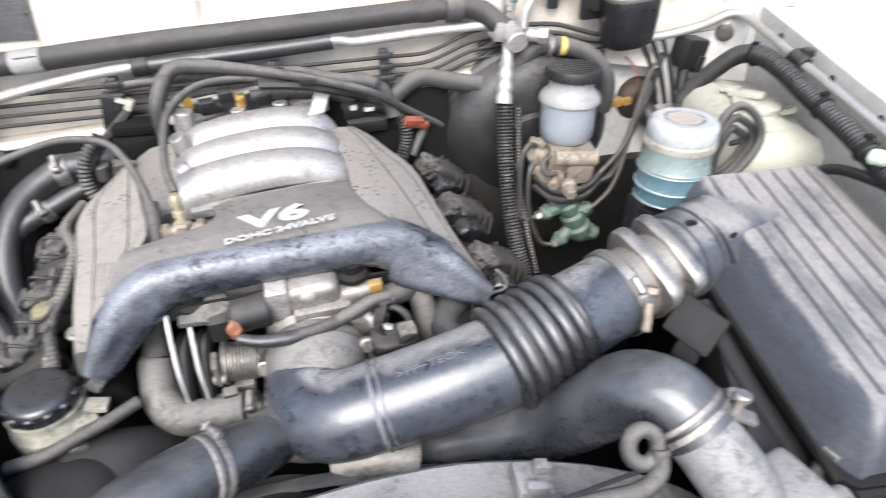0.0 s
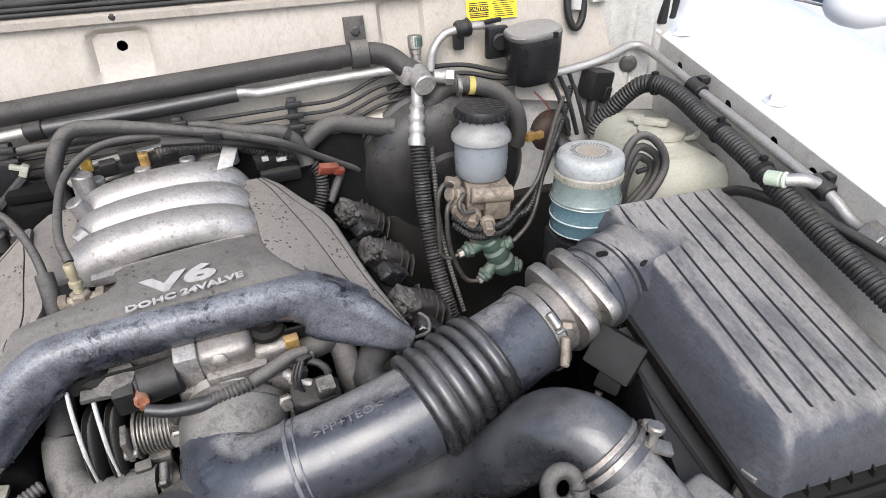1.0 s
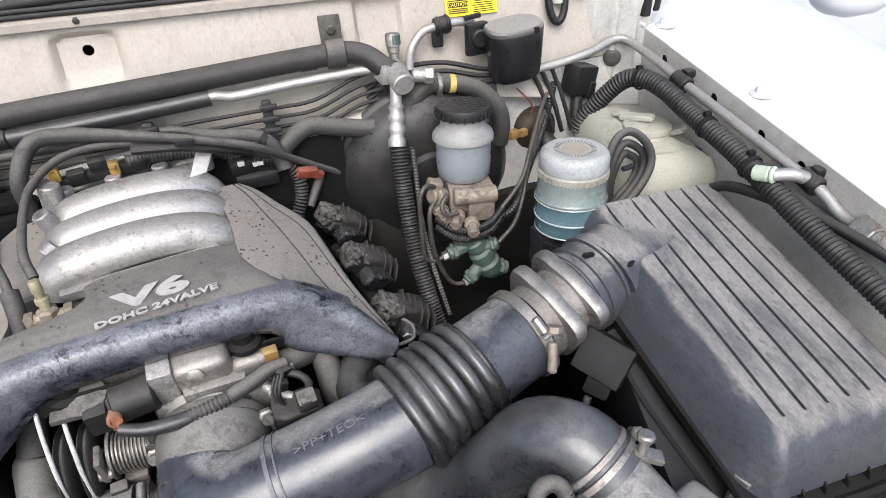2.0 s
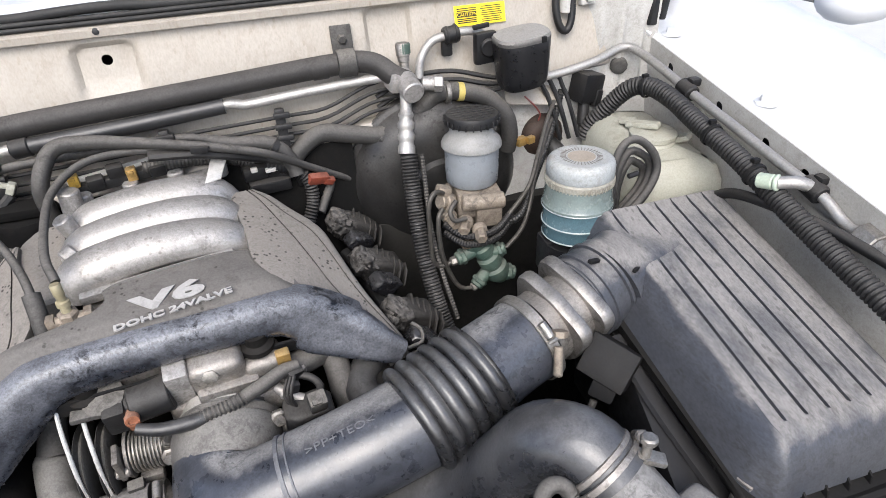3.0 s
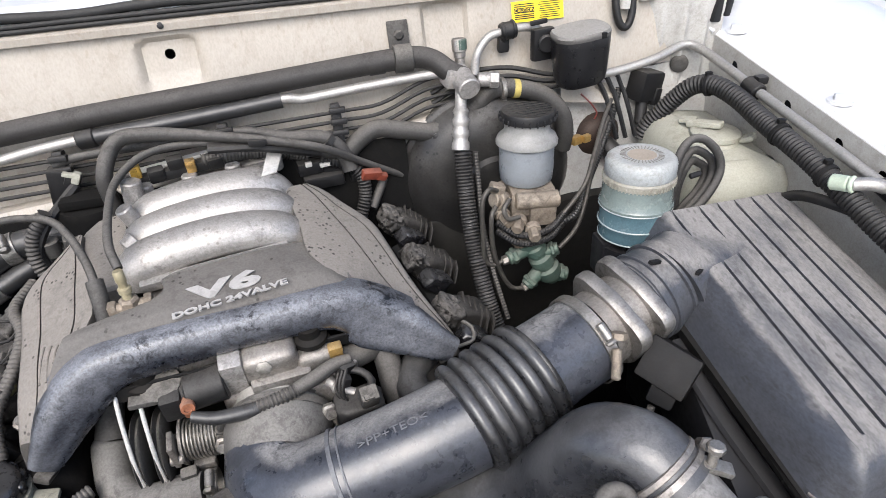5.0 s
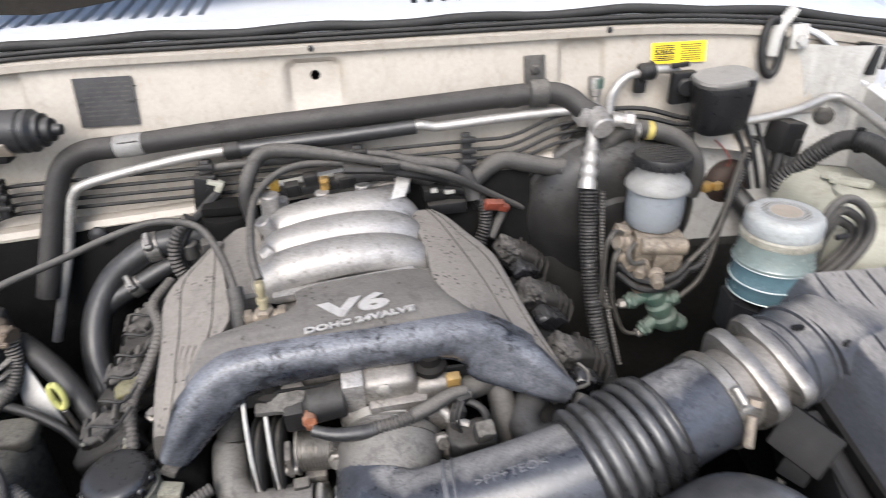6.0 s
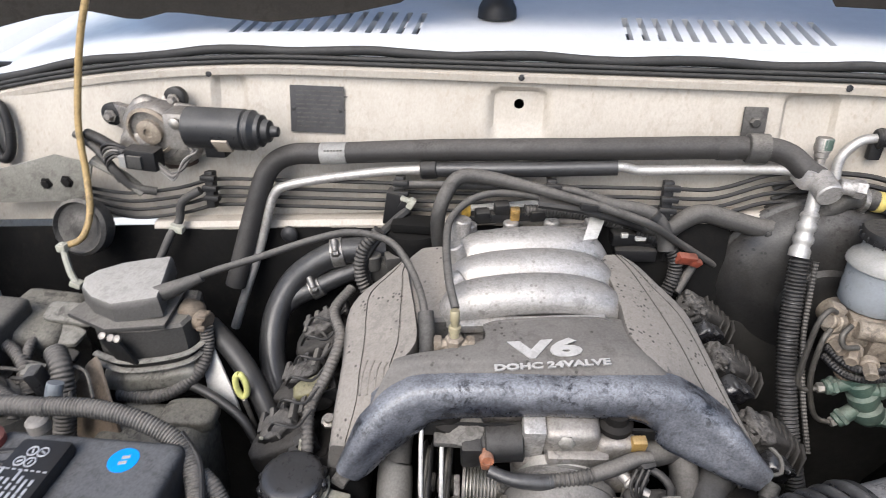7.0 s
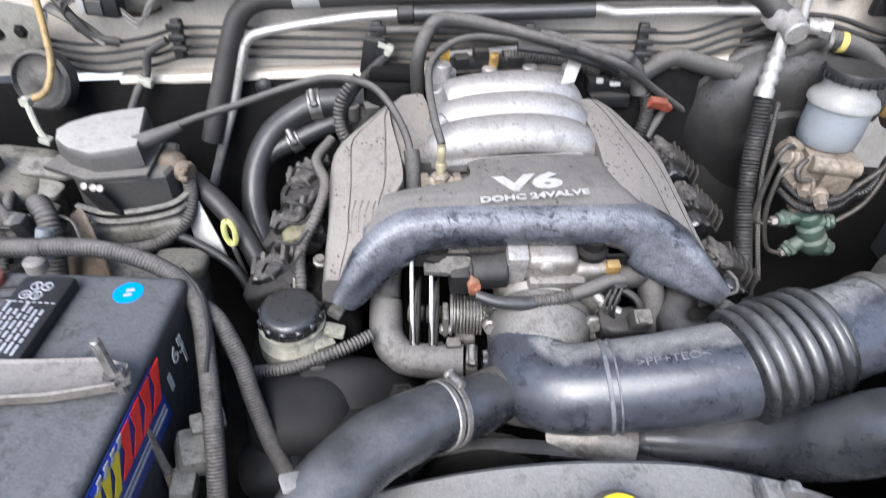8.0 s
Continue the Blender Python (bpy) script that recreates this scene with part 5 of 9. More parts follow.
# ---- air cleaner ----
abox = thing("air_cleaner", (0.58, 0.5, 0.95), "dusty black plastic air cleaner box with grooved lid", "air cleaner")


def lid_y(s):
    return 0.362 + 0.276 * s


def lid_top(s):
    return 1.199 + 0.045 * s


GROOVES = [0.512, 0.523, 0.544, 0.566, 0.587, 0.608, 0.628]


def lid_row(s, drop=0.0, grow=0.0, groove=1.0):
    y, z = lid_y(s), lid_top(s) - drop
    xl, xr = 0.508 - 0.006 * s - grow, 0.650 + grow
    row = [(xl - 0.026, y, z - 0.058), (xl - 0.0215, y, z - 0.043), (xl - 0.016, y, z - 0.028), (xl - 0.0112, y, z - 0.0165), (xl - 0.006, y, z - 0.0075), (xl - 0.0005, y, z - 0.0022), (xl + 0.0018, y, z - 0.0008)]
    for k, g in enumerate(GROOVES):
        on = groove * ((s > 0.86) if k == 0 else (s < 0.70) if k == 1 else 1.0)
        row += [(g - 0.0016, y, z), (g - 0.0010, y, z - 0.0034 * on), (g + 0.0010, y, z - 0.0034 * on), (g + 0.0016, y, z)]
    row += [(xr - 0.006, y, z), (xr, y, z - 0.002), (xr + 0.006, y, z - 0.008), (xr + 0.012, y, z - 0.020), (xr + 0.024, y, z - 0.058)]
    return row


def corner_row(y, z, inset, low):
    base = lid_row(0.0, groove=0.0)
    cx = 0.589
    return [(cx + (x - cx) * (1 - inset / 0.09), y, min(max(zz, low), z)) for x, _, zz in base]


rows = []
for y, z, inset, low in ((0.326, 1.146, 0.016, 1.138), (0.328, 1.158, 0.0145, 1.138), (0.331, 1.170, 0.012, 1.138), (0.335, 1.180, 0.0095, 1.138), (0.340, 1.188, 0.007, 1.138), (0.346, 1.194, 0.004, 1.138), (0.353, 1.1975, 0.0015, 1.138)):
    rows.append(corner_row(y, z, inset, low))
rows.append(lid_row(0.0, groove=0.0))
rows.append(lid_row(0.015))
for k in range(1, 17):
    rows.append(lid_row(0.015 + 0.955 * k / 16))
b0_ = lid_row(1.0, groove=0.0)
rows.append(b0_)
rows.append([(x, 0.646, min(z, 1.238)) for x, y, z in b0_])
rows.append([(x, 0.652, min(z, 1.215)) for x, y, z in b0_])
rows.append([(x, 0.656, min(z, 1.186)) for x, y, z in b0_])
lid = part("lid", [loft(rows)], M_LID, abox, "grooved grey-black dusty lid", angle=30)
nose = []
nx, ny, nz = frame_of(adir)
for t in np.linspace(0, 1, 12):
    e = t * t * (3 - 2 * t)
    c = lerp((0.480, 0.5745, 1.1925), (0.545, 0.606, 1.196), t)
    ring = []
    for k in range(48):
        a = 2 * math.pi * k / 48
        ca, sa = math.cos(a), math.sin(a)
        round_p = nx * ca * 0.0490 + ny * sa * 0.0490
        ca2, sa2 = math.copysign(abs(ca) ** 0.42, ca), math.copysign(abs(sa) ** 0.42, sa)
        up = nz.cross(nx)
        side_v = Vector((nx.x, nx.y, 0)).normalized()
        square_p = side_v * ca2 * (0.049 + 0.002 * t) + Vector((0, 0, 1)) * (sa2 * 0.0395 * (1 if up.z > 0 else -1))
        ring.append(c + round_p.lerp(square_p, e))
    nose.append(ring)
part("inlet_nose", [loft(nose, closed=True, caps=True)], M_LID, abox, "dusty hooded inlet of the lid", angle=50)
for k, off in enumerate((0.060, 0.070, 0.090)):
    c = Vector((0.388, 0.5515, 1.174)) + adir * off
    part("rubber_collar", [lathe(c, adir, [(0.046, 0), (0.0480 + 0.0006 * k, 0.0012), (0.0480 + 0.0006 * k, 0.0045), (0.046, 0.0056)], 36)], M_LID, abox)
part("collar_body", [lathe(Vector((0.388, 0.5515, 1.174)) + adir * 0.058, adir, [(0.0445, 0), (0.0462, 0.001), (0.0462, 0.050), (0.044, 0.052)], 36)], M_LID, abox)
part("collar_clip", [box(Vector((0.388, 0.5515, 1.174)) + adir * 0.075 + Vector((-0.005, -0.012, 0.050)), (0.014, 0.005, 0.004), (0, 15, 18), 0.001)], M_MATTBLACK, abox)
part("collar_slot", [box(Vector((0.388, 0.5515, 1.174)) + adir * 0.10 + Vector((0.012, -0.035, 0.035)), (0.014, 0.004, 0.004), (0, 15, 38), 0.001)], M_MATTBLACK, abox)
body = []
for z0, g in ((0.0, 0.012), (-0.010, 0.012), (-0.012, 0.002), (-0.10, -0.006), (-0.22, -0.012)):
    ring = []
    for cx, cy, a0 in ((0.515, 0.345, 180), (0.665, 0.345, 270), (0.665, 0.640, 0), (0.503, 0.640, 90)):
        for t in range(5):
            a = radians(a0 + 22.5 * t)
            x = cx + (0.022 + g) * math.cos(a)
            y = cy + (0.018 + g) * math.sin(a)
            ring.append((x, y, 1.143 + 0.163 * (y - 0.34) + z0))
    body.append(ring)
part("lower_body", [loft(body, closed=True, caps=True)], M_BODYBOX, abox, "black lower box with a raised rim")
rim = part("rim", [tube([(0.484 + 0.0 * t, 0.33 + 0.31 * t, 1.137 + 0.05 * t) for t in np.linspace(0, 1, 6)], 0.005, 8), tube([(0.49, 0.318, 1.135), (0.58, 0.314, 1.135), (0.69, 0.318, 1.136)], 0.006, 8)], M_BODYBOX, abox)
for k in range(9):
    s = 0.04 + k * 0.088
    y = lid_y(s)
    z = lid_top(s)
    part("rib", [prism([(0.501, y, z - 0.034), (0.488, y, z - 0.044), (0.478, y, z - 0.062), (0.497, y, z - 0.062)], (0, 0.002, 0), 0.0004)], M_BODYBOX, abox)
for k in range(7):
    x = 0.525 + 0.022 * k
    part("rib", [prism([(x, 0.336, 1.158), (x, 0.323, 1.148), (x, 0.320, 1.134), (x, 0.336, 1.134)], (0.002, 0, 0), 0.0004)], M_BODYBOX, abox)
clip = part("lid_clip", [box((0.496, 0.352, 1.150), (0.020, 0.014, 0.003), (0, -10, 20), 0.001), box((0.487, 0.349, 1.132), (0.003, 0.014, 0.034), (0, 8, 20), 0.001)], M_ALUDULL, abox, "bright spring clip")
part("clip_strap", [tube([(0.50, 0.352, 1.150), (0.486, 0.345, 1.135), (0.482, 0.345, 1.11), (0.49, 0.35, 1.09)], 0.007, 8, flat=0.35)], M_STRAP, clip)
solo("front_hose", [tube([(0.489, 0.342, 1.132), (0.492, 0.322, 1.122), (0.512, 0.306, 1.117), (0.56, 0.300, 1.118), (0.62, 0.299, 1.121), (0.69, 0.302, 1.126)], 0.0075, 12)], M_TUBEBLACK, "black hose curving round the air cleaner's front corner", "hose")
abb = thing("air_box_bracket", (0.475, 0.45, 1.05), "black plastic side bracket beside the air cleaner", "bracket")
part("rail", [tube([(0.47, 0.53, 1.16), (0.475, 0.45, 1.135), (0.488, 0.36, 1.11)], 0.010, 8, flat=0.5)], M_BLACKCLEAN, abb)
part("side_panel", [box((0.475, 0.45, 1.08), (0.03, 0.25, 0.10), (14, 0, -8), 0.006)], M_BLACKCLEAN, abb)

# ---- right front: hoses and radiator outlet ----
rh = thing("radiator_hose", (0.33, 0.43, 1.1), "glossy black radiator elbow hose with a steel clip", "hose")
pts = [(0.10, 0.50, 1.01), (0.16, 0.495, 1.030), (0.225, 0.480, 1.055), (0.281, 0.455, 1.092), (0.314, 0.436, 1.138), (0.338, 0.422, 1.176), (0.364, 0.399, 1.184), (0.380, 0.375, 1.168)]
part("hose", [tube(pts, [0.028, 0.028, 0.029, 0.031, 0.0335, 0.034, 0.033, 0.032], 22, 0.008)], M_GLOSSHOSE, rh)
d = (Vector(pts[-1]) - Vector(pts[-2])).normalized()
clamp_ring("hose_clamp", rh, Vector(pts[-1]) - d * 0.010, d, 0.0335, 0.006, M_ALUDULL, screw=(0.9, 0.3, 0.5))
part("clamp_band", [lathe(Vector(pts[-1]) - d * 0.022, d, [(0.0335, 0), (0.0352, 0.001), (0.0352, 0.005), (0.0335, 0.006)], 28, cap=False)], M_ALUDULL, rh)
part("clamp_lug", [box((0.405, 0.372, 1.190), (0.030, 0.012, 0.006), (0, 20, -20), 0.0015), cyl((0.401, 0.371, 1.188), (0.404, 0.374, 1.208), 0.0040), lathe((0.404, 0.374, 1.206), (0.1, 0.1, 1), [(0.0068, 0), (0.0072, 0.002), (0.0072, 0.0045), (0.0055, 0.006)], 8)], M_STEEL, rh, "steel clamp lug with cross-head screw")
out = thing("radiator_outlet", (0.40, 0.34, 1.05), "grey cast radiator outlet pipe", "outlet")
part("outlet_pipe", [tube([(0.374, 0.384, 1.173), (0.390, 0.362, 1.156), (0.410, 0.335, 1.125), (0.42, 0.31, 1.08)], [0.030, 0.030, 0.031, 0.033], 20)], M_SHROUD, out)
part("outlet_seat", [box((0.445, 0.335, 1.125), (0.05, 0.06, 0.04), (0, 0, 20), 0.012, 3), box((0.475, 0.30, 1.11), (0.06, 0.06, 0.05), (0, 0, 15), 0.010, 3)], M_SHROUD, out)
ov = thing("overflow_hose", (0.3, 0.36, 1.15), "grey overflow hose curled over the fan shroud", "hose")
cur = [(0.324 + 0.0125 * math.cos(a), 0.366 + 0.008 * math.sin(a), 1.176 + 0.011 * math.sin(a)) for a in np.linspace(0.2, 2 * math.pi + 0.2, 14)]
cur2 = [(0.3365, 0.362, 1.176), (0.333, 0.350, 1.160), (0.312, 0.340, 1.158), (0.275, 0.335, 1.163), (0.225, 0.330, 1.165)]
part("curl", [tube(cur, 0.0068, 12, 0.005)], M_DUSTHOSE, ov)
part("run", [tube(cur2, 0.0075, 12, 0.006)], M_DUSTHOSE, ov)
shroud = thing("fan_shroud", (0.12, 0.35, 0.9), "grey plastic fan shroud with an arched top edge", "fan shroud")
arc = []
for t in np.linspace(-0.75, 0.95, 30):
    c, s = math.sin(t), math.cos(t)
    arc.append([(0.13 + r * c, y, 0.728 + r * s - 0.09 * max(0.0, 0.05 - r * c - 0.0)) for r, y in ((0.395, 0.402), (0.412, 0.404), (0.418, 0.398), (0.418, 0.370), (0.425, 0.345), (0.440, 0.33), (0.442, 0.25), (0.43, 0.2))])
part("shell", [loft(arc)], M_SHROUD, shroud, thick=0.003)
part("clip", [box((0.237, 0.372, 1.143), (0.030, 0.030, 0.014), (0, 14, 0), 0.003), box((0.237, 0.360, 1.152), (0.018, 0.008, 0.012), (0, 14, 0), 0.002), box((0.245, 0.378, 1.152), (0.012, 0.01, 0.012), (0, 14, 0), 0.002)], M_SHROUD, shroud)
part("groove", [tube([(0.24, 0.335, 1.172), (0.30, 0.350, 1.164), (0.33, 0.358, 1.158)], 0.0022, 6)], M_INK, shroud)
rc = thing("filler_cap", (0.107, 0.352, 1.155), "radiator cap with a yellow top disc", "radiator cap")
part("cap_body", [lathe((0.107, 0.338, 1.154), (0, 0, 1), [(0.027, 0), (0.027, 0.004), (0.023, 0.006), (0.022, 0.010), (0.018, 0.011)])], M_STEEL, rc)
part("cap_disc", [lathe((0.107, 0.338, 1.1652), (0, 0, 1), [(0.020, 0), (0.0195, 0.0012)])], M_YELINK, rc)
solo("heater_tube", [tube([(0.08, 0.475, 1.055), (0.115, 0.468, 1.068), (0.155, 0.465, 1.062)], 0.021, 16)], M_ALUDULL, "pale grey coolant pipe beneath the intake duct", "pipe")

# ---- brake booster and fluids ----
boost = thing("brake_booster", (0.37, 0.88, 1.09), "black drum brake booster bolted to the firewall", "brake booster")
bdir = Vector((0.02, -1, -0.06))
part("drum", [lathe((0.368, 0.905, 1.205), bdir, [(0.112, 0), (0.118, 0.004), (0.118, 0.030), (0.121, 0.033), (0.121, 0.040), (0.117, 0.043), (0.113, 0.058), (0.100, 0.072), (0.075, 0.080), (0.050, 0.083), (0.046, 0.090), (0.030, 0.094)], 48)], M_BOOSTER, boost)
part("seam_band", [lathe(Vector((0.368, 0.905, 1.205)) + bdir.normalized() * 0.033, bdir, [(0.1205, 0), (0.1228, 0.001), (0.1228, 0.006), (0.1205, 0.007)], 48, cap=False)], M_BOOSTER, boost)
for a in (0.7, 2.3, 3.9, 5.4):
    c = Vector((0.368 + 0.105 * math.cos(a), 0.905 - 0.066, 1.201 + 0.105 * math.sin(a)))
    part("rivet", [lathe(c, bdir, [(0.006, -0.004), (0.006, 0.002), (0.003, 0.004)], 10)], M_BOOSTER, boost)
mc = thing("master_cylinder", (0.39, 0.78, 1.17), "beige cast master cylinder with brake pipe unions", "master cylinder")
part("cylinder", [cyl((0.378, 0.830, 1.202), (0.390, 0.755, 1.200), 0.019)], M_CASTBEIGE, mc)
part("block", [box((0.397, 0.766, 1.216), (0.056, 0.046, 0.034), (0, 0, -6), 0.005), cyl((0.371, 0.743, 1.224), (0.424, 0.738, 1.222), 0.0105), box((0.406, 0.748, 1.204), (0.034, 0.026, 0.034), (8, 0, -6), 0.005)], M_CASTBEIGE, mc)
part("side_port", [cyl((0.372, 0.765, 1.215), (0.345, 0.752, 1.226), 0.009), cyl((0.36, 0.76, 1.219), (0.35, 0.755, 1.223), 0.013), box((0.352, 0.758, 1.238), (0.018, 0.014, 0.012), (0, 20, 0), 0.003)], M_CASTBEIGE, mc)
for p, q in (((0.355, 0.756, 1.205), (0.36, 0.73, 1.202)), ((0.375, 0.742, 1.200), (0.366, 0.722, 1.196)), ((0.390, 0.735, 1.19), (0.386, 0.712, 1.186))):
    part("union", [cyl(p, q, 0.0075, 6), cyl(p, lerp(p, q, 0.4), 0.010, 14)], M_CASTBEIGE, mc)
for off in (0.0, 0.012):
    part("strap", [tube([(0.346, 0.742, 1.200 - off), (0.372, 0.726, 1.186 - off), (0.408, 0.727, 1.186 - off), (0.436, 0.742, 1.198 - off)], 0.0040, 8, rib=0.0008, pitch=0.0034)], M_BLACK, mc)
res = thing("brake_fluid_reservoir", (0.398, 0.78, 1.235), "milky white brake fluid reservoir with black ribbed cap", "fluid reservoir")
part("tank", [lathe((0.396, 0.778, 1.233), (0.02, 0.06, 1), [(0.029, 0), (0.0325, 0.004), (0.0335, 0.020), (0.0335, 0.049)], 36)], M_FLUID, res, "bluish translucent tank")
part("shoulder", [lathe((0.397, 0.781, 1.280), (0.02, 0.06, 1), [(0.034, 0), (0.0375, 0.002), (0.0375, 0.006), (0.035, 0.011), (0.029, 0.016), (0.027, 0.020), (0.027, 0.03)], 36)], M_RESERV, res)
cap = part("cap", [lathe((0.399, 0.784, 1.309), (0.02, 0.06, 1), [(0.030, 0), (0.033, 0.001), (0.033, 0.010), (0.0315, 0.0125), (0.029, 0.0128)], 40)], M_BLACK, res, "black ribbed screw cap")
for k in range(24):
    a = 2 * math.pi * k / 24
    c = Vector((0.399 + 0.0335 * math.cos(a), 0.784 + 0.0335 * math.sin(a), 1.3145))
    part("cap_rib", [box(c, (0.0016, 0.003, 0.007), (0, 0, math.degrees(a) + 90), 0.0005, 1)], M_BLACKCLEAN, cap)
for k in range(-3, 4):
    w = math.sqrt(max(0.0, 0.028 ** 2 - (k * 0.008) ** 2))
    part("cap_line", [box((0.3995, 0.7855 + k * 0.008, 1.3222 + k * 0.008 * -0.06), (2 * w, 0.0010, 0.0010), (-3, 0, 0), 0.0003, 1)], M_BLACK, cap)
jar = thing("fluid_jar", (0.492, 0.678, 1.16), "round fluid jar with blue liquid and pale metal cap", "fluid jar")
JU = Vector((0.02, 0.05, 1))
part("foot", [lathe((0.489, 0.672, 1.150), JU, [(0.030, 0), (0.036, 0.01), (0.038, 0.040)], 30), box((0.465, 0.68, 1.17), (0.03, 0.03, 0.05), (0, 0, 0), 0.004)], M_BLACKCLEAN, jar)
part("liquid", [lathe((0.490, 0.674, 1.199), JU, [(0.036, 0), (0.0388, 0.003), (0.0392, 0.010), (0.0392, 0.015), (0.0402, 0.0165), (0.0402, 0.0195), (0.0392, 0.021), (0.0392, 0.038)], 44)], M_JARBLUE, jar, "blue translucent lower jar")
part("upper_jar", [lathe((0.491, 0.676, 1.237), JU, [(0.0395, 0), (0.0412, 0.002), (0.0412, 0.005), (0.0395, 0.007), (0.0385, 0.024), (0.038, 0.030)], 40)], M_JARTOP, jar, "pale green translucent upper jar")
for up_, r_ in ((0.0005, 0.0390), (0.0180, 0.0404), (0.0385, 0.0410)):
    part("moulded_rim", [lathe(Vector((0.490, 0.674, 1.199)) + Vector(JU).normalized() * up_, JU, [(r_ - 0.002, 0), (r_, 0.0004), (r_ + 0.0006, 0.0012), (r_, 0.0020), (r_ - 0.002, 0.0024)], 44, cap=False)], M_JARRIM, jar, "pale glassy rim")
kn = part("knurled_ring", [lathe((0.492, 0.6775, 1.2655), JU, [(0.038, 0), (0.0392, 0.001), (0.0392, 0.007), (0.0375, 0.009)], 40)], M_KNURL, jar)
for k in range(60):
    a = 2 * math.pi * k / 60
    part("tooth", [box((0.4923 + 0.0392 * math.cos(a), 0.678 + 0.0392 * math.sin(a), 1.2698), (0.0014, 0.0018, 0.0055), (0, 0, math.degrees(a) + 90), 0.0, 1)], M_KNURL, kn, smooth=False)
jc = part("cap", [lathe((0.4925, 0.678, 1.2745), JU, [(0.0375, 0), (0.0386, 0.002), (0.0386, 0.0135), (0.0372, 0.0180), (0.0345, 0.0205), (0.031, 0.0215), (0.028, 0.0210)], 44)], M_JARCAP, jar, "pale blue-grey metal cap")
part("cap_centre", [lathe((0.493, 0.6792, 1.2948), JU, [(0.016, 0), (0.0155, 0.0010)], 30)], M_CAPTAN, jc, "worn tan centre of the cap")
for k in range(36):
    a = 2 * math.pi * k / 36 + 0.05
    r = 0.0205
    part("cap_mark", [box((0.493 + r * math.cos(a), 0.6792 + r * math.sin(a), 1.2956 - r * (0.02 * math.cos(a) + 0.05 * math.sin(a))), (0.0062, 0.0009, 0.0008), (0, 0, math.degrees(a)), 0.0, 1)], M_STRAP, jc, smooth=False)
valve = thing("proportioning_valve", (0.395, 0.745, 1.10), "greenish plated brake proportioning valve with pipe unions", "brake valve")
va, vb = Vector((0.394, 0.742, 1.158)), Vector((0.424, 0.740, 1.098))
vl = (vb - va).length
part("valve_body", [lathe(va, vb - va, [(0.012, 0), (0.0145, 0.003), (0.0145, 0.012), (0.0115, 0.015), (0.0115, 0.019), (0.016, 0.022), (0.016, 0.033), (0.0125, 0.036), (0.0125, 0.040), (0.017, 0.043), (0.017, 0.055), (0.014, 0.060), (0.009, vl)], 20), box((0.392, 0.744, 1.158), (0.032, 0.024, 0.024), (0, 26, -8), 0.006)], M_GREENVALVE, valve)
part("valve_cap", [lathe((0.380, 0.744, 1.166), (-0.7, -0.5, 0.4), [(0.011, 0), (0.011, 0.008), (0.008, 0.010)], 8)], M_TANBRACKET, valve, "brown hex cap")
for p, q, r in (((0.386, 0.742, 1.152), (0.360, 0.738, 1.145), 0.009), ((0.404, 0.740, 1.116), (0.385, 0.736, 1.098), 0.009), ((0.404, 0.742, 1.142), (0.427, 0.737, 1.149), 0.0085), ((0.414, 0.740, 1.114), (0.440, 0.736, 1.106), 0.0095), ((0.396, 0.742, 1.158), (0.402, 0.738, 1.172), 0.0085)):
    part("port", [cyl(p, q, r, 14), cyl(lerp(p, q, 0.55), lerp(p, q, 0.80), r * 1.25, 6)], M_GREENVALVE, valve)
for p, q in (((0.352, 0.738, 1.143), (0.361, 0.738, 1.145)), ((0.379, 0.735, 1.096), (0.386, 0.736, 1.099))):
    part("union", [cyl(p, q, 0.0062, 6)], M_STEEL, valve)
BP = [[(0.350, 0.752, 1.238), (0.336, 0.740, 1.247), (0.327, 0.735, 1.232), (0.327, 0.735, 1.185), (0.329, 0.735, 1.153), (0.339, 0.735, 1.142), (0.354, 0.737, 1.144)],
      [(0.346, 0.742, 1.222), (0.338, 0.735, 1.212), (0.340, 0.735, 1.165), (0.351, 0.735, 1.125), (0.364, 0.735, 1.101), (0.381, 0.735, 1.096)],
      [(0.401, 0.738, 1.172), (0.431, 0.740, 1.197), (0.462, 0.750, 1.226), (0.482, 0.772, 1.252), (0.515, 0.820, 1.275), (0.540, 0.852, 1.290)],
      [(0.428, 0.737, 1.149), (0.450, 0.742, 1.168), (0.464, 0.750, 1.195), (0.484, 0.776, 1.235), (0.520, 0.826, 1.262), (0.545, 0.856, 1.275)],
      [(0.372, 0.730, 1.210), (0.356, 0.726, 1.212), (0.352, 0.730, 1.224), (0.362, 0.738, 1.232)]]
for pts in BP:
    solo("brake_pipe", [tube(pts, 0.0030, 10, 0.006)], M_BRAKEPIPE, "thin dull brake pipe beside the booster", "pipe", "brake pipes by the booster")
solo("ribbed_cable", [tube([(0.42, 0.742, 1.185), (0.450, 0.745, 1.190), (0.485, 0.785, 1.215), (0.530, 0.835, 1.255), (0.555, 0.862, 1.30)], 0.0042, 10, rib=0.001, pitch=0.004)], M_TUBEBLACK, "ribbed grey cable conduit climbing to the firewall", "cable")

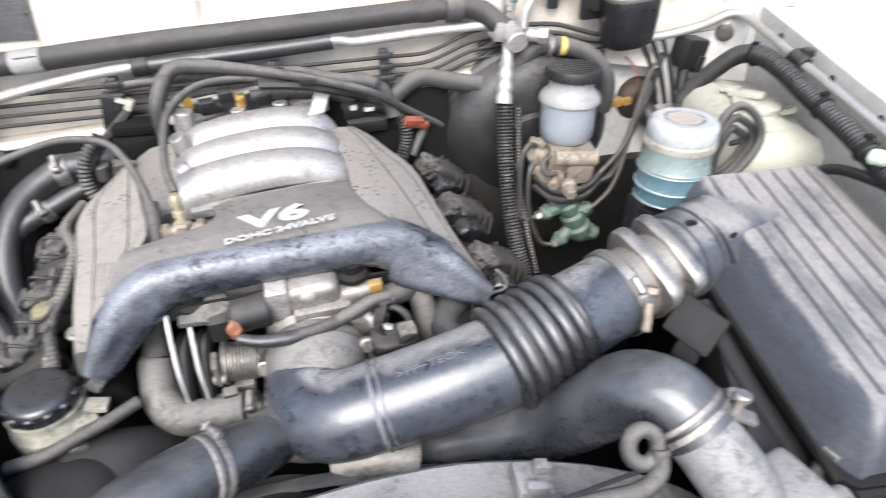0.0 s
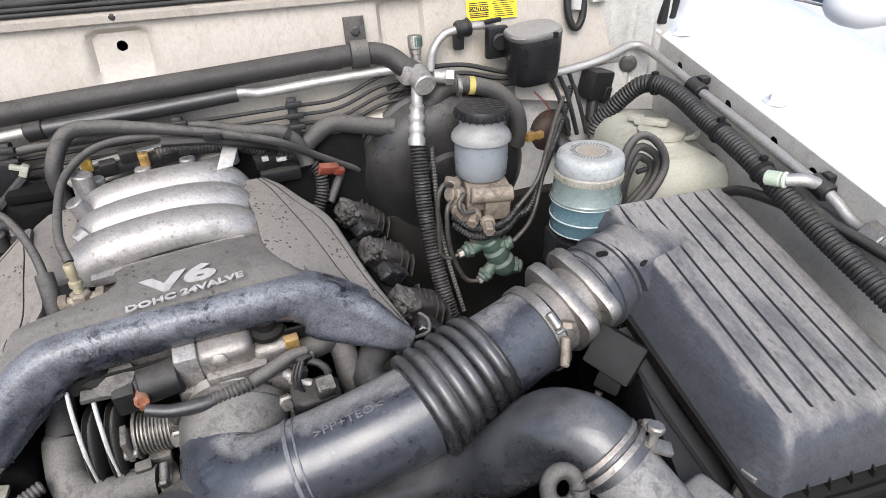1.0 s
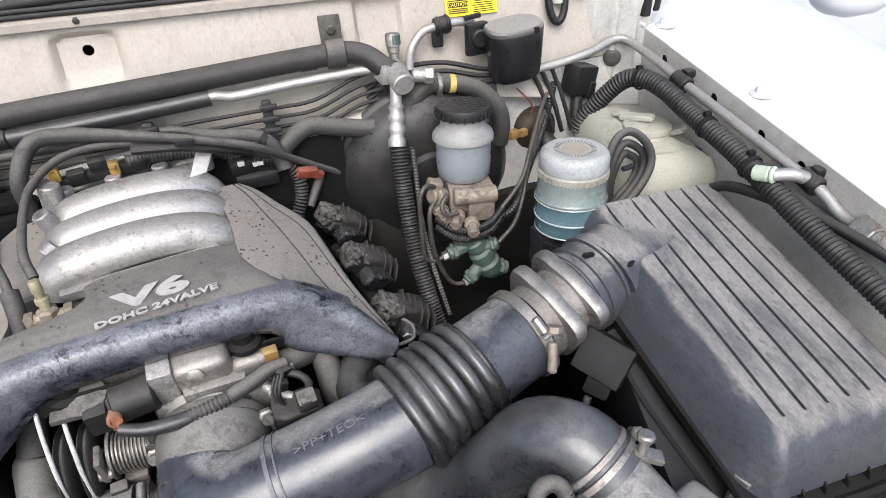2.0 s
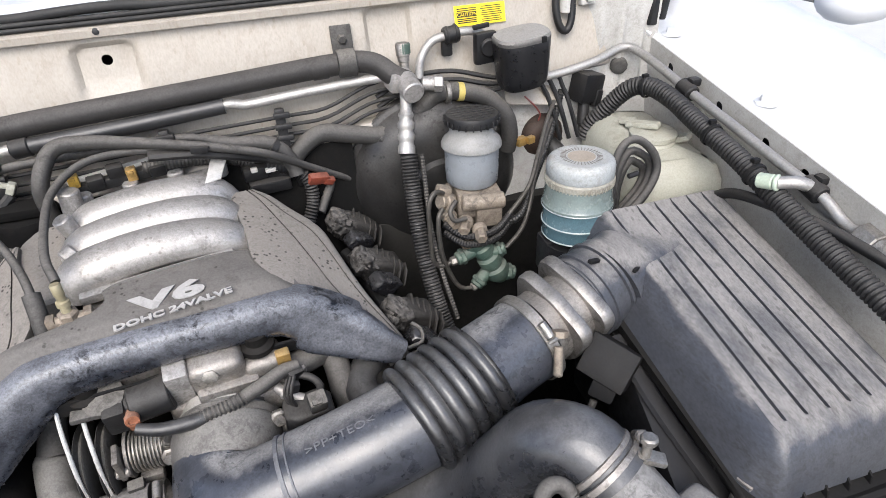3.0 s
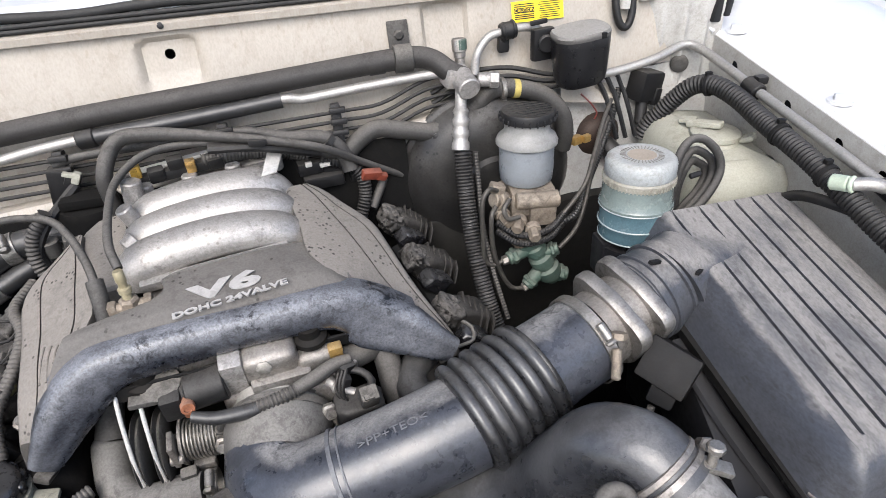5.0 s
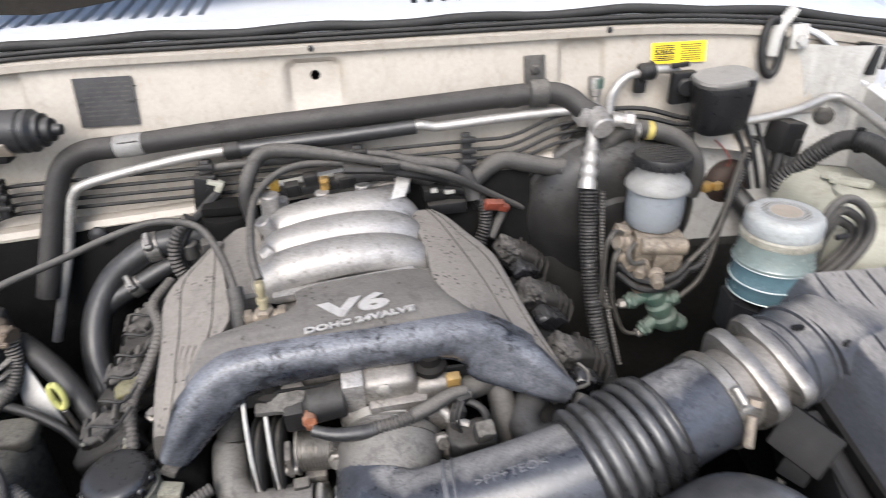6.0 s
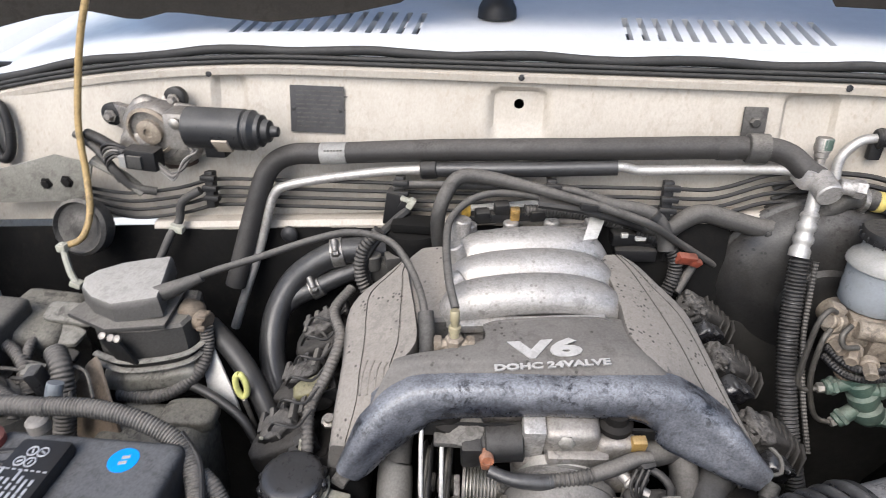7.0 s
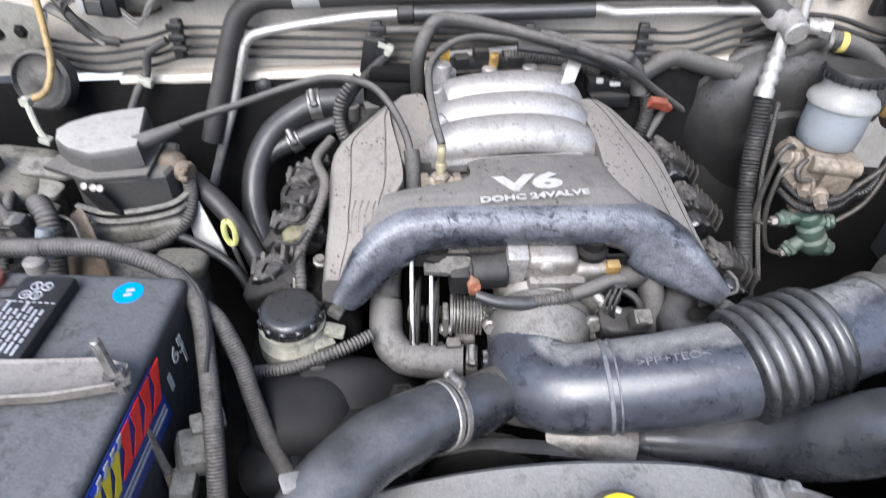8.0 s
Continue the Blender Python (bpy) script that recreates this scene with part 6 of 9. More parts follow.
# ---- air-conditioning line ----
ac = thing("air_conditioning_line", (0.33, 0.76, 1.1), "aluminium charging fitting on a black corrugated hose", "air conditioning line")
part("cap_valve", [lathe((0.339, 0.868, 1.366), (0, 0.12, 1), [(0.006, -0.016), (0.006, 0.0), (0.0075, 0.001), (0.0075, 0.007), (0.009, 0.008), (0.009, 0.021), (0.0075, 0.023)], 16)], M_ALUDULL, ac)
part("valve_cap", [lathe((0.3395, 0.8695, 1.376), (0, 0.12, 1), [(0.0094, 0), (0.0094, 0.011), (0.008, 0.0125)], 18)], M_GREENVALVE, ac, "grey-green dust cap")
part("fitting_block", [box((0.328, 0.850, 1.350), (0.032, 0.026, 0.024), (10, 8, 14), 0.005), cyl((0.334, 0.846, 1.350), (0.338, 0.818, 1.342), 0.0140), cyl((0.352, 0.836, 1.347), (0.376, 0.832, 1.345), 0.0085), cyl((0.366, 0.834, 1.346), (0.378, 0.832, 1.345), 0.0105, 6)], M_ALU, ac)
part("neck", [lathe((0.332, 0.838, 1.344), Vector((-0.010, -0.028, -0.060)), [(0.0072, 0), (0.0072, 0.028), (0.0086, 0.030), (0.0100, 0.033), (0.0086, 0.037), (0.0086, 0.040), (0.0108, 0.043), (0.0108, 0.048), (0.0088, 0.051), (0.0088, 0.054), (0.0108, 0.057), (0.0108, 0.062), (0.0090, 0.065), (0.0090, 0.068), (0.0110, 0.071), (0.0110, 0.080)], 24)], M_PIPE, ac)
part("corrugated_sleeve", [tube([(0.322, 0.803, 1.272), (0.320, 0.785, 1.23), (0.319, 0.765, 1.19), (0.321, 0.735, 1.14), (0.330, 0.70, 1.08), (0.345, 0.67, 1.02)], 0.0092, 18, rib=0.0020, pitch=0.0042)], M_SLEEVE, ac, "black corrugated sleeve")
solo("sleeve_wire", [tube([(0.338, 0.80, 1.27), (0.337, 0.785, 1.23), (0.335, 0.765, 1.19), (0.338, 0.735, 1.14), (0.348, 0.70, 1.08)], 0.0026, 8, rib=0.0008, pitch=0.0040)], M_LOOM, "thin ribbed wire conduit beside the hose", "cable")

# ---- firewall right: canister, label, tubes ----
can = thing("purge_canister", (0.48, 0.845, 1.33), "round black plastic canister on the firewall", "canister")
cup_rows = []
for z, g in ((1.388, 1.0), (1.384, 1.03), (1.376, 1.02), (1.36, 0.99), (1.338, 0.93), (1.331, 0.89), (1.327, 0.80)):
    ring = []
    for k in range(40):
        a = 2 * math.pi * k / 40
        cx = 0.0335 * math.copysign(abs(math.cos(a)) ** 0.72, math.cos(a))
        cy = 0.0310 * math.copysign(abs(math.sin(a)) ** 0.72, math.sin(a))
        ring.append((0.483 + cx * g + 0.05 * (1.388 - z), 0.838 + cy * g, z + 0.10 * cx))
    cup_rows.append(ring)
part("cup", [loft(cup_rows, closed=True, caps=True)], M_CUP, can, angle=30)
top_rows = [[Vector(p) + (Vector((0.483, 0.838, p[2])) - Vector(p)) * g + Vector((0, 0, dz)) for p in cup_rows[0]] for g, dz in ((-0.035, -0.003), (-0.035, 0.001), (0.02, 0.0042), (0.5, 0.0046))]
part("cup_lid", [loft(top_rows, closed=True, caps=True)], M_DUSTLID, can, "dusty flat lid", angle=30)
part("lid_notch", [box((0.500, 0.8085, 1.3895), (0.007, 0.004, 0.007), (0, 0, 10), 0.001)], M_MATTBLACK, can)
part("mount", [box((0.444, 0.862, 1.372), (0.03, 0.012, 0.04), (0, 0, 10), 0.004), cyl((0.446, 0.872, 1.374), (0.446, 0.850, 1.374), 0.011), box((0.440, 0.866, 1.398), (0.022, 0.006, 0.006), (0, -6, 0), 0.002)], M_BLACK, can)
lab = thing("caution_label", fw(0.45, 1.40, 0.003), "yellow caution label with black print on the firewall", "label")
LO = fw(0.4505, 1.4040, 0.0016)
LX, LY = Vector((1, 0, -0.001)), Vector((0, 0.25, 1)).normalized()


def on_label(u, v, du, dv, out=0.0008):
    c = LO + LX * u + LY * v + Vector((0, -1, 0.25)) * out
    q = [c + LX * a + LY * b for a, b in ((-du, -dv), (du, -dv), (du, dv), (-du, dv))]
    return prism(q, (0, -0.0004, 0.0001), 0)


part("sheet", [on_label(0, 0, 0.0345, 0.0125, 0.0)], M_YLABEL, lab, smooth=False)
for v in (0.0085, 0.0060, -0.0040, -0.0062, -0.0085):
    part("print_bar", [on_label(-0.018, v, 0.013, 0.0006)], M_INK, lab, smooth=False)
for v in (0.0088, 0.0062, 0.0036, 0.0010, -0.0016, -0.0042, -0.0068, -0.0092):
    part("print_bar", [on_label(0.0155, v, 0.0155 - 0.002 * ((v * 1000) % 2), 0.0005)], M_INK, lab, smooth=False)
part("print_box", [on_label(-0.018, 0.0012, 0.0135, 0.0031)], M_INK, lab, smooth=False)
lettering("print_word", "CAUTION", on_plane(LO + LX * -0.018 + LY * 0.0012 + Vector((0, -0.0018, 0.0004)), LX, LY), 0.0062, M_YLABEL, lab, 0.95, 0.0001)
hinge = thing("slotted_stay", fw(0.565, 1.41, 0.01), "dark slotted stay plate in the firewall corner", "stay")
loop = [fw(0.565 + 0.012 * math.cos(a), 1.405 + 0.032 * math.sin(a) , 0.010) for a in np.linspace(0, 2 * math.pi, 17)]
part("loop", [tube(loop, 0.005, 10)], M_BLACK, hinge)
part("arm", [tube([fw(0.566, 1.395, 0.008), fw(0.570, 1.425, 0.012), fw(0.586, 1.45, 0.016)], 0.007, 10, flat=0.5)], M_GREYPAINT, hinge)
part("foot", [box(fw(0.600, 1.415, 0.006), (0.022, 0.012, 0.03), (-14, 0, 0), 0.003), cyl(fw(0.600, 1.412, 0.010), fw(0.600, 1.412, 0.020), 0.007, 6)], M_GREYPAINT, hinge)
# big booster vacuum hose with yellow band
vh = thing("booster_vacuum_hose", (0.40, 0.85, 1.25), "grey rubber vacuum hose with a yellow band", "hose")
part("hose", [tube([(0.176, 0.845, 1.262), (0.198, 0.850, 1.283), (0.225, 0.856, 1.294), (0.262, 0.852, 1.288), (0.303, 0.848, 1.283), (0.345, 0.848, 1.303), (0.373, 0.848, 1.326), (0.405, 0.848, 1.325), (0.440, 0.843, 1.313), (0.462, 0.835, 1.290), (0.468, 0.832, 1.262), (0.466, 0.835, 1.24)], 0.0115, 16)], M_DUSTHOSE, vh)
part("band", [lathe((0.401, 0.848, 1.3252), (1, -0.03, -0.12), [(0.0117, 0), (0.0120, 0.001), (0.0120, 0.007), (0.0117, 0.008)], 20)], M_BAND, vh, "yellow band")
part("band_clip", [lathe((0.384, 0.848, 1.3265), (1, 0, 0), [(0.0122, 0), (0.014, 0.001), (0.014, 0.006), (0.0122, 0.007)], 20), box((0.389, 0.845, 1.300), (0.006, 0.006, 0.03), (0, 0, 0), 0.001)], M_STEEL, vh)
part("end_clip", [box((0.482, 0.826, 1.252), (0.014, 0.010, 0.012), (0, 0, 20), 0.002), box((0.494, 0.822, 1.254), (0.012, 0.008, 0.010), (0, 0, 20), 0.002)], M_BRASS, vh)
gr = thing("steering_grommet", (0.51, 0.85, 1.25), "rusty brown cone grommet with a pipe through it", "grommet")
part("cone", [lathe((0.532, 0.880, 1.232), (0.05, -1, -0.15), [(0.034, 0), (0.034, 0.010), (0.028, 0.020), (0.016, 0.026)], 28)], M_RUST, gr)
part("pipe", [tube([(0.534, 0.862, 1.228), (0.545, 0.84, 1.216), (0.562, 0.81, 1.19), (0.57, 0.78, 1.14)], 0.014, 14)], M_TUBEBLACK, gr)
sup = thing("canister_bracket", (0.50, 0.87, 1.30), "bare sheet metal shelf bracket under the canister", "bracket")
part("shelf", [prism([(0.475, 0.876, 1.320), (0.545, 0.868, 1.304), (0.545, 0.848, 1.285), (0.470, 0.852, 1.296)], (0, 0, 0.002), 0.0005)], M_CREAM, sup)
for k, (dx_, r) in enumerate(((0.0, 0.0032), (0.013, 0.0032), (0.027, 0.003))):
    solo("fuel_tube", [tube([fw(0.30, 1.325 - 0.012 * k, 0.012), fw(0.345, 1.343 - 0.012 * k, 0.012), fw(0.40, 1.345 - 0.010 * k, 0.015), fw(0.455, 1.332 - 0.008 * k, 0.02), fw(0.51 + dx_, 1.325, 0.02), fw(0.528 + dx_, 1.305, 0.02), fw(0.535 + dx_, 1.28, 0.025), (0.545 + dx_, 0.835, 1.24)], r, 8)], M_BLACK, "thin black fuel tube clipped to the firewall", "pipe", "fuel tubes on the firewall")
solo("red_wire", [tube([(0.498, 0.856, 1.302), (0.503, 0.848, 1.297), (0.511, 0.846, 1.288), (0.519, 0.848, 1.276), (0.518, 0.852, 1.266)], 0.0011, 6)], M_RED, "thin red wire hanging over the sheet bracket", "wire")
tp = thing("coolant_pipe", (0.40, 0.87, 1.36), "silver pipe with a black rubber joint on the firewall", "pipe")
part("pipe", [tube([(0.352, 0.848, 1.346), fw(0.362, 1.366, 0.02), fw(0.378, 1.384, 0.02), fw(0.395, 1.388, 0.02), fw(0.425, 1.391, 0.02), fw(0.445, 1.385, 0.02), fw(0.46, 1.37, 0.02)], 0.0055, 10)], M_PIPE, tp)
part("joint", [cyl(fw(0.394, 1.388, 0.02), fw(0.414, 1.390, 0.02), 0.0105), cyl(fw(0.3965, 1.388, 0.02), fw(0.400, 1.388, 0.02), 0.0118), cyl(fw(0.408, 1.390, 0.02), fw(0.4115, 1.390, 0.02), 0.0118), box(fw(0.399, 1.372, 0.012), (0.014, 0.01, 0.02), (0, 0, 0), 0.003)], M_BLACK, tp)
wp = thing("wing_pipe", (0.66, 0.75, 1.32), "silver refrigerant pipe clipped along the inner wing", "pipe")
WP = [fw(0.515, 1.322, 0.02), fw(0.56, 1.326, 0.02), fw(0.605, 1.334, 0.02), (0.645, 0.872, 1.344), (0.662, 0.860, 1.342), (0.668, 0.80, 1.332), (0.672, 0.746, 1.321), (0.677, 0.66, 1.307), (0.682, 0.589, 1.294), (0.688, 0.533, 1.282), (0.690, 0.50, 1.268), (0.690, 0.47, 1.268), (0.69, 0.38, 1.255)]
part("pipe", [tube(WP, 0.0058, 12, 0.012)], M_PIPE, wp)
for p in ((0.671, 0.75, 1.3215), (0.686, 0.545, 1.285)):
    part("pipe_clip", [cyl((p[0], p[1] + 0.012, p[2] + 0.003), (p[0], p[1] - 0.012, p[2] - 0.002), 0.0105), box((p[0] + 0.008, p[1], p[2] + 0.010), (0.014, 0.013, 0.010), (0, 0, 0), 0.003)], M_BLACK, wp)
part("nut", [cyl((0.690, 0.485, 1.2695), (0.690, 0.463, 1.2665), 0.012, 6), cyl((0.690, 0.463, 1.2665), (0.69, 0.445, 1.264), 0.010, 12)], M_STEEL, wp)
port = thing("service_port", (0.68, 0.59, 1.26), "pale green capped service port on the pipe", "service port")
part("port_cap", [cyl((0.646, 0.578, 1.287), (0.652, 0.562, 1.291), 0.0082), cyl((0.652, 0.562, 1.291), (0.654, 0.558, 1.292), 0.0088)], M_GREENCAP, port)
part("port_stem", [tube([(0.653, 0.560, 1.2915), (0.668, 0.550, 1.294), (0.684, 0.545, 1.288)], 0.0068, 10)], M_PIPE, port)
# loom along the wing
loom = thing("wing_loom", (0.66, 0.6, 1.25), "black corrugated wiring conduit along the inner wing", "cable")
LOOM_PTS = [(0.585, 0.842, 1.235), (0.592, 0.838, 1.255), (0.602, 0.830, 1.272), (0.616, 0.818, 1.296), (0.628, 0.803, 1.314), (0.640, 0.780, 1.320), (0.648, 0.745, 1.315), (0.652, 0.701, 1.304), (0.654, 0.628, 1.292), (0.656, 0.590, 1.282), (0.658, 0.555, 1.272), (0.660, 0.50, 1.258), (0.662, 0.40, 1.238)]
for k, w in ((4, 0.6), (7, 0.4), (8, 0.8)):
    p, q = Vector(LOOM_PTS[k]), Vector(LOOM_PTS[k + 1])
    d = (q - p).normalized()
    part("cable_tie", [lathe(lerp(p, q, w), d, [(0.0124, 0), (0.0136, 0.0008), (0.0136, 0.0048), (0.0124, 0.0056)], 24, cap=False), box(lerp(p, q, w) + Vector((0, 0, 0.0145)), (0.008, 0.006, 0.005), (0, 0, 0), 0.001)], M_MATTBLACK, loom)
part("conduit", [tube(LOOM_PTS, 0.0102, 18, rib=0.0019, pitch=0.0050)], M_WINGLOOM, loom)
solo("wing_cable", [tube([(0.646, 0.636, 1.236), (0.652, 0.615, 1.250), (0.655, 0.57, 1.262), (0.672, 0.50, 1.266), (0.69, 0.40, 1.26)], 0.006, 10)], M_BLACK, "black cable over the air cleaner's back corner", "cable")
pl = thing("loom_plug", (0.60, 0.87, 1.29), "dark multi-pin plug in the bay corner", "connector")
part("shell", [box((0.595, 0.866, 1.298), (0.040, 0.030, 0.040), (0, 12, 20), 0.005), box((0.583, 0.858, 1.290), (0.014, 0.02, 0.02), (0, 12, 20), 0.004), box((0.607, 0.860, 1.283), (0.012, 0.016, 0.024), (0, 12, 20), 0.003), cyl((0.59, 0.86, 1.28), (0.585, 0.85, 1.25), 0.008)], M_BLACK, pl)
solo("wing_button", [lathe((0.648, 0.876, 1.318), (-0.4, -0.8, 0.1), [(0.012, 0), (0.012, 0.003), (0.007, 0.006), (0.005, 0.006)])], M_CRUISE, "small grey plug in the corner sheet", "plug")
# washer tank
wt = thing("washer_tank", (0.64, 0.76, 1.0), "milky cream washer bottle with filler cap", "washer tank")
tk = []
for z, g in ((1.00, -0.006), (1.06, 0.0), (1.18, 0.0), (1.222, -0.003), (1.240, -0.012), (1.250, -0.028)):
    ring = []
    for cx, cy, a0 in ((0.592, 0.700, 180), (0.668, 0.690, 270), (0.655, 0.815, 0), (0.598, 0.835, 90)):
        for t in range(6):
            a = radians(a0 + 18 * t)
            ring.append((cx + 0.006 + (0.024 + g) * math.cos(a), cy + (0.024 + g) * math.sin(a), z + 0.016 + 0.12 * (cy - 0.77)))
    tk.append(ring)
part("bottle", [loft(tk, closed=True, caps=True)], M_TANK, wt)
part("neck", [lathe((0.634, 0.753, 1.254), (0, 0, 1), [(0.033, 0), (0.031, 0.006), (0.028, 0.010), (0.030, 0.012), (0.030, 0.017), (0.027, 0.019)], 28)], M_TANK, wt)
part("cap_tab", [box((0.626, 0.766, 1.277), (0.044, 0.014, 0.008), (0, -8, -52), 0.003), box((0.616, 0.786, 1.276), (0.020, 0.014, 0.006), (0, -8, -52), 0.002)], M_TANK, wt)
part("hanger", [tube([(0.656, 0.735, 1.262), (0.662, 0.722, 1.270), (0.671, 0.73, 1.270), (0.668, 0.742, 1.262)], 0.004, 8)], M_TANK, wt)
part("shoulder", [box((0.655, 0.70, 1.205), (0.05, 0.07, 0.03), (0, 0, 0), 0.012, 3)], M_TANK, wt)
for k in range(3):
    o = 0.010 * k
    g = Vector((0.006, 0.012, -0.006)) * k
    base = [(0.528 + o * 0.2, 0.668, 1.205), (0.532, 0.669, 1.25), (0.536 + o * 0.3, 0.672, 1.283), (0.548 + o * 0.4, 0.676, 1.298), (0.564 + o * 0.3, 0.677, 1.297 - o * 0.3), (0.580 + o * 0.2, 0.673, 1.281), (0.583, 0.668, 1.262), (0.570, 0.663, 1.240), (0.547, 0.660, 1.216), (0.53, 0.66, 1.19)]
    solo("looped_hose", [tube([Vector((0.556, 0.668, 1.248)) + (Vector(q) - Vector((0.556, 0.668, 1.248))) * (1.12 - 0.24 * k) + g for q in base], 0.0048, 10)], M_DUSTHOSE, "dark rubber hose looped beside the washer bottle", "hose", "looped washer hoses")
solo("spare_bolt", [cyl((0.552, 0.672, 1.262), (0.566, 0.674, 1.263), 0.0032)], M_BLACKCLEAN, "small black pin on the washer bottle", "pin")

# ---- firewall fittings ----
plate = thing("data_plate", fw(-0.25, 1.39, 0.003), "dark etched metal data plate riveted to the firewall", "plate")
PO = fw(-0.2495, 1.3875, 0.001)


def on_plate(u, v, du, dv, out):
    c = PO + LX * u + LY * v + Vector((0, -1, 0.25)) * out
    return prism([c + LX * a + LY * b for a, b in ((-du, -dv), (du, -dv), (du, dv), (-du, dv))], (0, -0.0008, 0.0002), 0.0)


part("sheet", [on_plate(0, 0, 0.0345, 0.0285, 0.0)], M_PLATE, plate, smooth=False)
rnd = random.Random(4)
for k in range(9):
    v = 0.022 - 0.0054 * k
    u = -0.026
    while u < 0.026:
        w = rnd.uniform(0.002, 0.008)
        part("print_bar", [on_plate(u + w, v, w, 0.0009, 0.0008)], M_CRUISE, plate, smooth=False)
        u += 2 * w + rnd.uniform(0.002, 0.005)
for u, v in ((-0.030, 0.0), (0.030, 0.0)):
    c = PO + LX * u + LY * v
    part("rivet", [lathe(c, (0, -1, 0.25), [(0.003, 0), (0.003, 0.0015), (0.0015, 0.0022)], 10)], M_INK, plate)
wm = thing("wiper_motor", fw(-0.40, 1.35, 0.03), "black wiper motor with cast gear housing on the firewall", "wiper motor")
part("motor_can", [lathe((-0.392, 0.838, 1.3785), (1, 0.0, -0.01), [(0.022, 0), (0.0245, 0.002), (0.0245, 0.072), (0.0225, 0.074), (0.0225, 0.076), (0.0240, 0.077), (0.0240, 0.082), (0.019, 0.088), (0.019, 0.093), (0.014, 0.095), (0.013, 0.102), (0.007, 0.104), (0.006, 0.112), (0.004, 0.113)], 32)], M_SHELLGREY, wm, "dusty grey motor can")
part("motor_tag", [box((-0.343, 0.8180, 1.3640), (0.019, 0.0030, 0.022), (37, 0, 0), 0.0008)], M_CAPTAN, wm, "faded cream tag")
part("motor_foot", [box((-0.362, 0.842, 1.349), (0.026, 0.02, 0.014), (0, 0, 0), 0.003)], M_BLACK, wm)
GA = Vector((-0.05, -1, -0.1))
part("gear_housing", [lathe((-0.446, 0.868, 1.366), GA, [(0.038, 0), (0.038, 0.016), (0.034, 0.022), (0.032, 0.022)], 30)], M_ALUDULL, wm)
part("gear_casting", [blob((-0.440, 0.862, 1.362), (0.098, 0.028, 0.078), 2.0, (0, 18, 0), 0.12, 34, 0.65, 22), blob((-0.470, 0.858, 1.345), (0.050, 0.026, 0.040), 5.0, (0, 30, 0), 0.14, 50, 0.6)], M_ALUDULL, wm, "dull cast gear casing")
part("rust_foot", [blob((-0.428, 0.866, 1.322), (0.050, 0.016, 0.018), 9.0, (0, -10, 0), 0.2, 60, 0.7)], M_RUST, wm, "rusty lower edge")
for q in range(5):
    part("harness_wire", [tube([(-0.470, 0.826, 1.350 - 0.003 * q), (-0.488, 0.822, 1.358 - 0.004 * q), (-0.505, 0.826, 1.350 - 0.006 * q), (-0.512 + 0.003 * q, 0.834, 1.325 - 0.006 * q)], 0.0022, 6)], (M_BLACK, M_LOOM, M_STRAP)[q % 3], wm)
part("gear_ring", [lathe((-0.447, 0.846, 1.368), GA, [(0.030, 0), (0.031, 0.003), (0.027, 0.005), (0.026, 0.002)], 30, cap=False)], M_CASTBEIGE, wm)
part("gear_hub", [lathe((-0.447, 0.848, 1.368), GA, [(0.016, 0), (0.016, 0.008), (0.012, 0.010), (0.006, 0.010), (0.005, 0.007)], 22)], M_CASTBEIGE, wm)
part("motor_collar", [box((-0.405, 0.846, 1.374), (0.030, 0.036, 0.048), (0, 0, 0), 0.008)], M_ALUDULL, wm)
part("collar_screw", [lathe((-0.402, 0.828, 1.386), (0, -1, 0), [(0.007, 0), (0.007, 0.004), (0.003, 0.006)], 10)], M_STEEL, wm)
part("base_plate", [prism([(-0.500, 0.866, 1.350), (-0.420, 0.866, 1.318), (-0.388, 0.866, 1.335), (-0.395, 0.872, 1.395), (-0.440, 0.872, 1.40), (-0.49, 0.872, 1.385)], (0, -0.006, 0), 0.002)], M_ALUDULL, wm)
for x, z, w in ((-0.512, 1.377, 0.020), (-0.425, 1.399, 0.022)):
    p = fw(x, z, 0.010)
    c = Vector((-0.448, 0.862, 1.368))
    d = (c - p).normalized()
    e = Vector((-d.z, 0, d.x))
    part("mount_arm", [prism([p + e * w * 0.8, p - e * w * 0.8, c - e * w, c + e * w], (0, -0.012, 0), 0.003)], M_ALUDULL, wm)
    part("mount_rubber", [lathe(p + Vector((0, -0.004, 0)), (0, -1, 0.1), [(0.0135, 0), (0.0142, 0.003), (0.0142, 0.010), (0.011, 0.012)], 22)], M_BLACK, wm)
    part("mount_bolt", [lathe(p + Vector((0, -0.017, 0)), (0, -1, 0.1), [(0.0085, 0), (0.0085, 0.002), (0.0058, 0.002), (0.0058, 0.006), (0.004, 0.008)], 6)], M_ALUDULL, wm)
part("motor_plug", [box((-0.452, 0.826, 1.340), (0.040, 0.022, 0.026), (0, 4, 0), 0.003)], M_BLACK, wm)
part("plug_face", [box((-0.458, 0.814, 1.339), (0.018, 0.004, 0.016), (0, 4, 0), 0.001)], M_CRUISE, wm)
part("plug_latch", [box((-0.475, 0.820, 1.338), (0.009, 0.012, 0.016), (0, 4, 0), 0.002)], M_RESERV, wm)
for k in range(4):
    part("wire", [tube([(-0.432, 0.822, 1.336 - 0.003 * k), (-0.415, 0.818, 1.325 - 0.003 * k), (-0.398, 0.822, 1.333 + 0.003 * k), (-0.392 + 0.003 * k, 0.83, 1.352), (-0.405, 0.832, 1.366)], 0.0016, 6)], M_STRAP if k % 2 else M_LOOM, wm)
part("motor_loom", [tube([(-0.475, 0.826, 1.345), (-0.495, 0.83, 1.352), (-0.515, 0.835, 1.360), (-0.53, 0.84, 1.362)], 0.007, 10)], M_BLACK, wm)
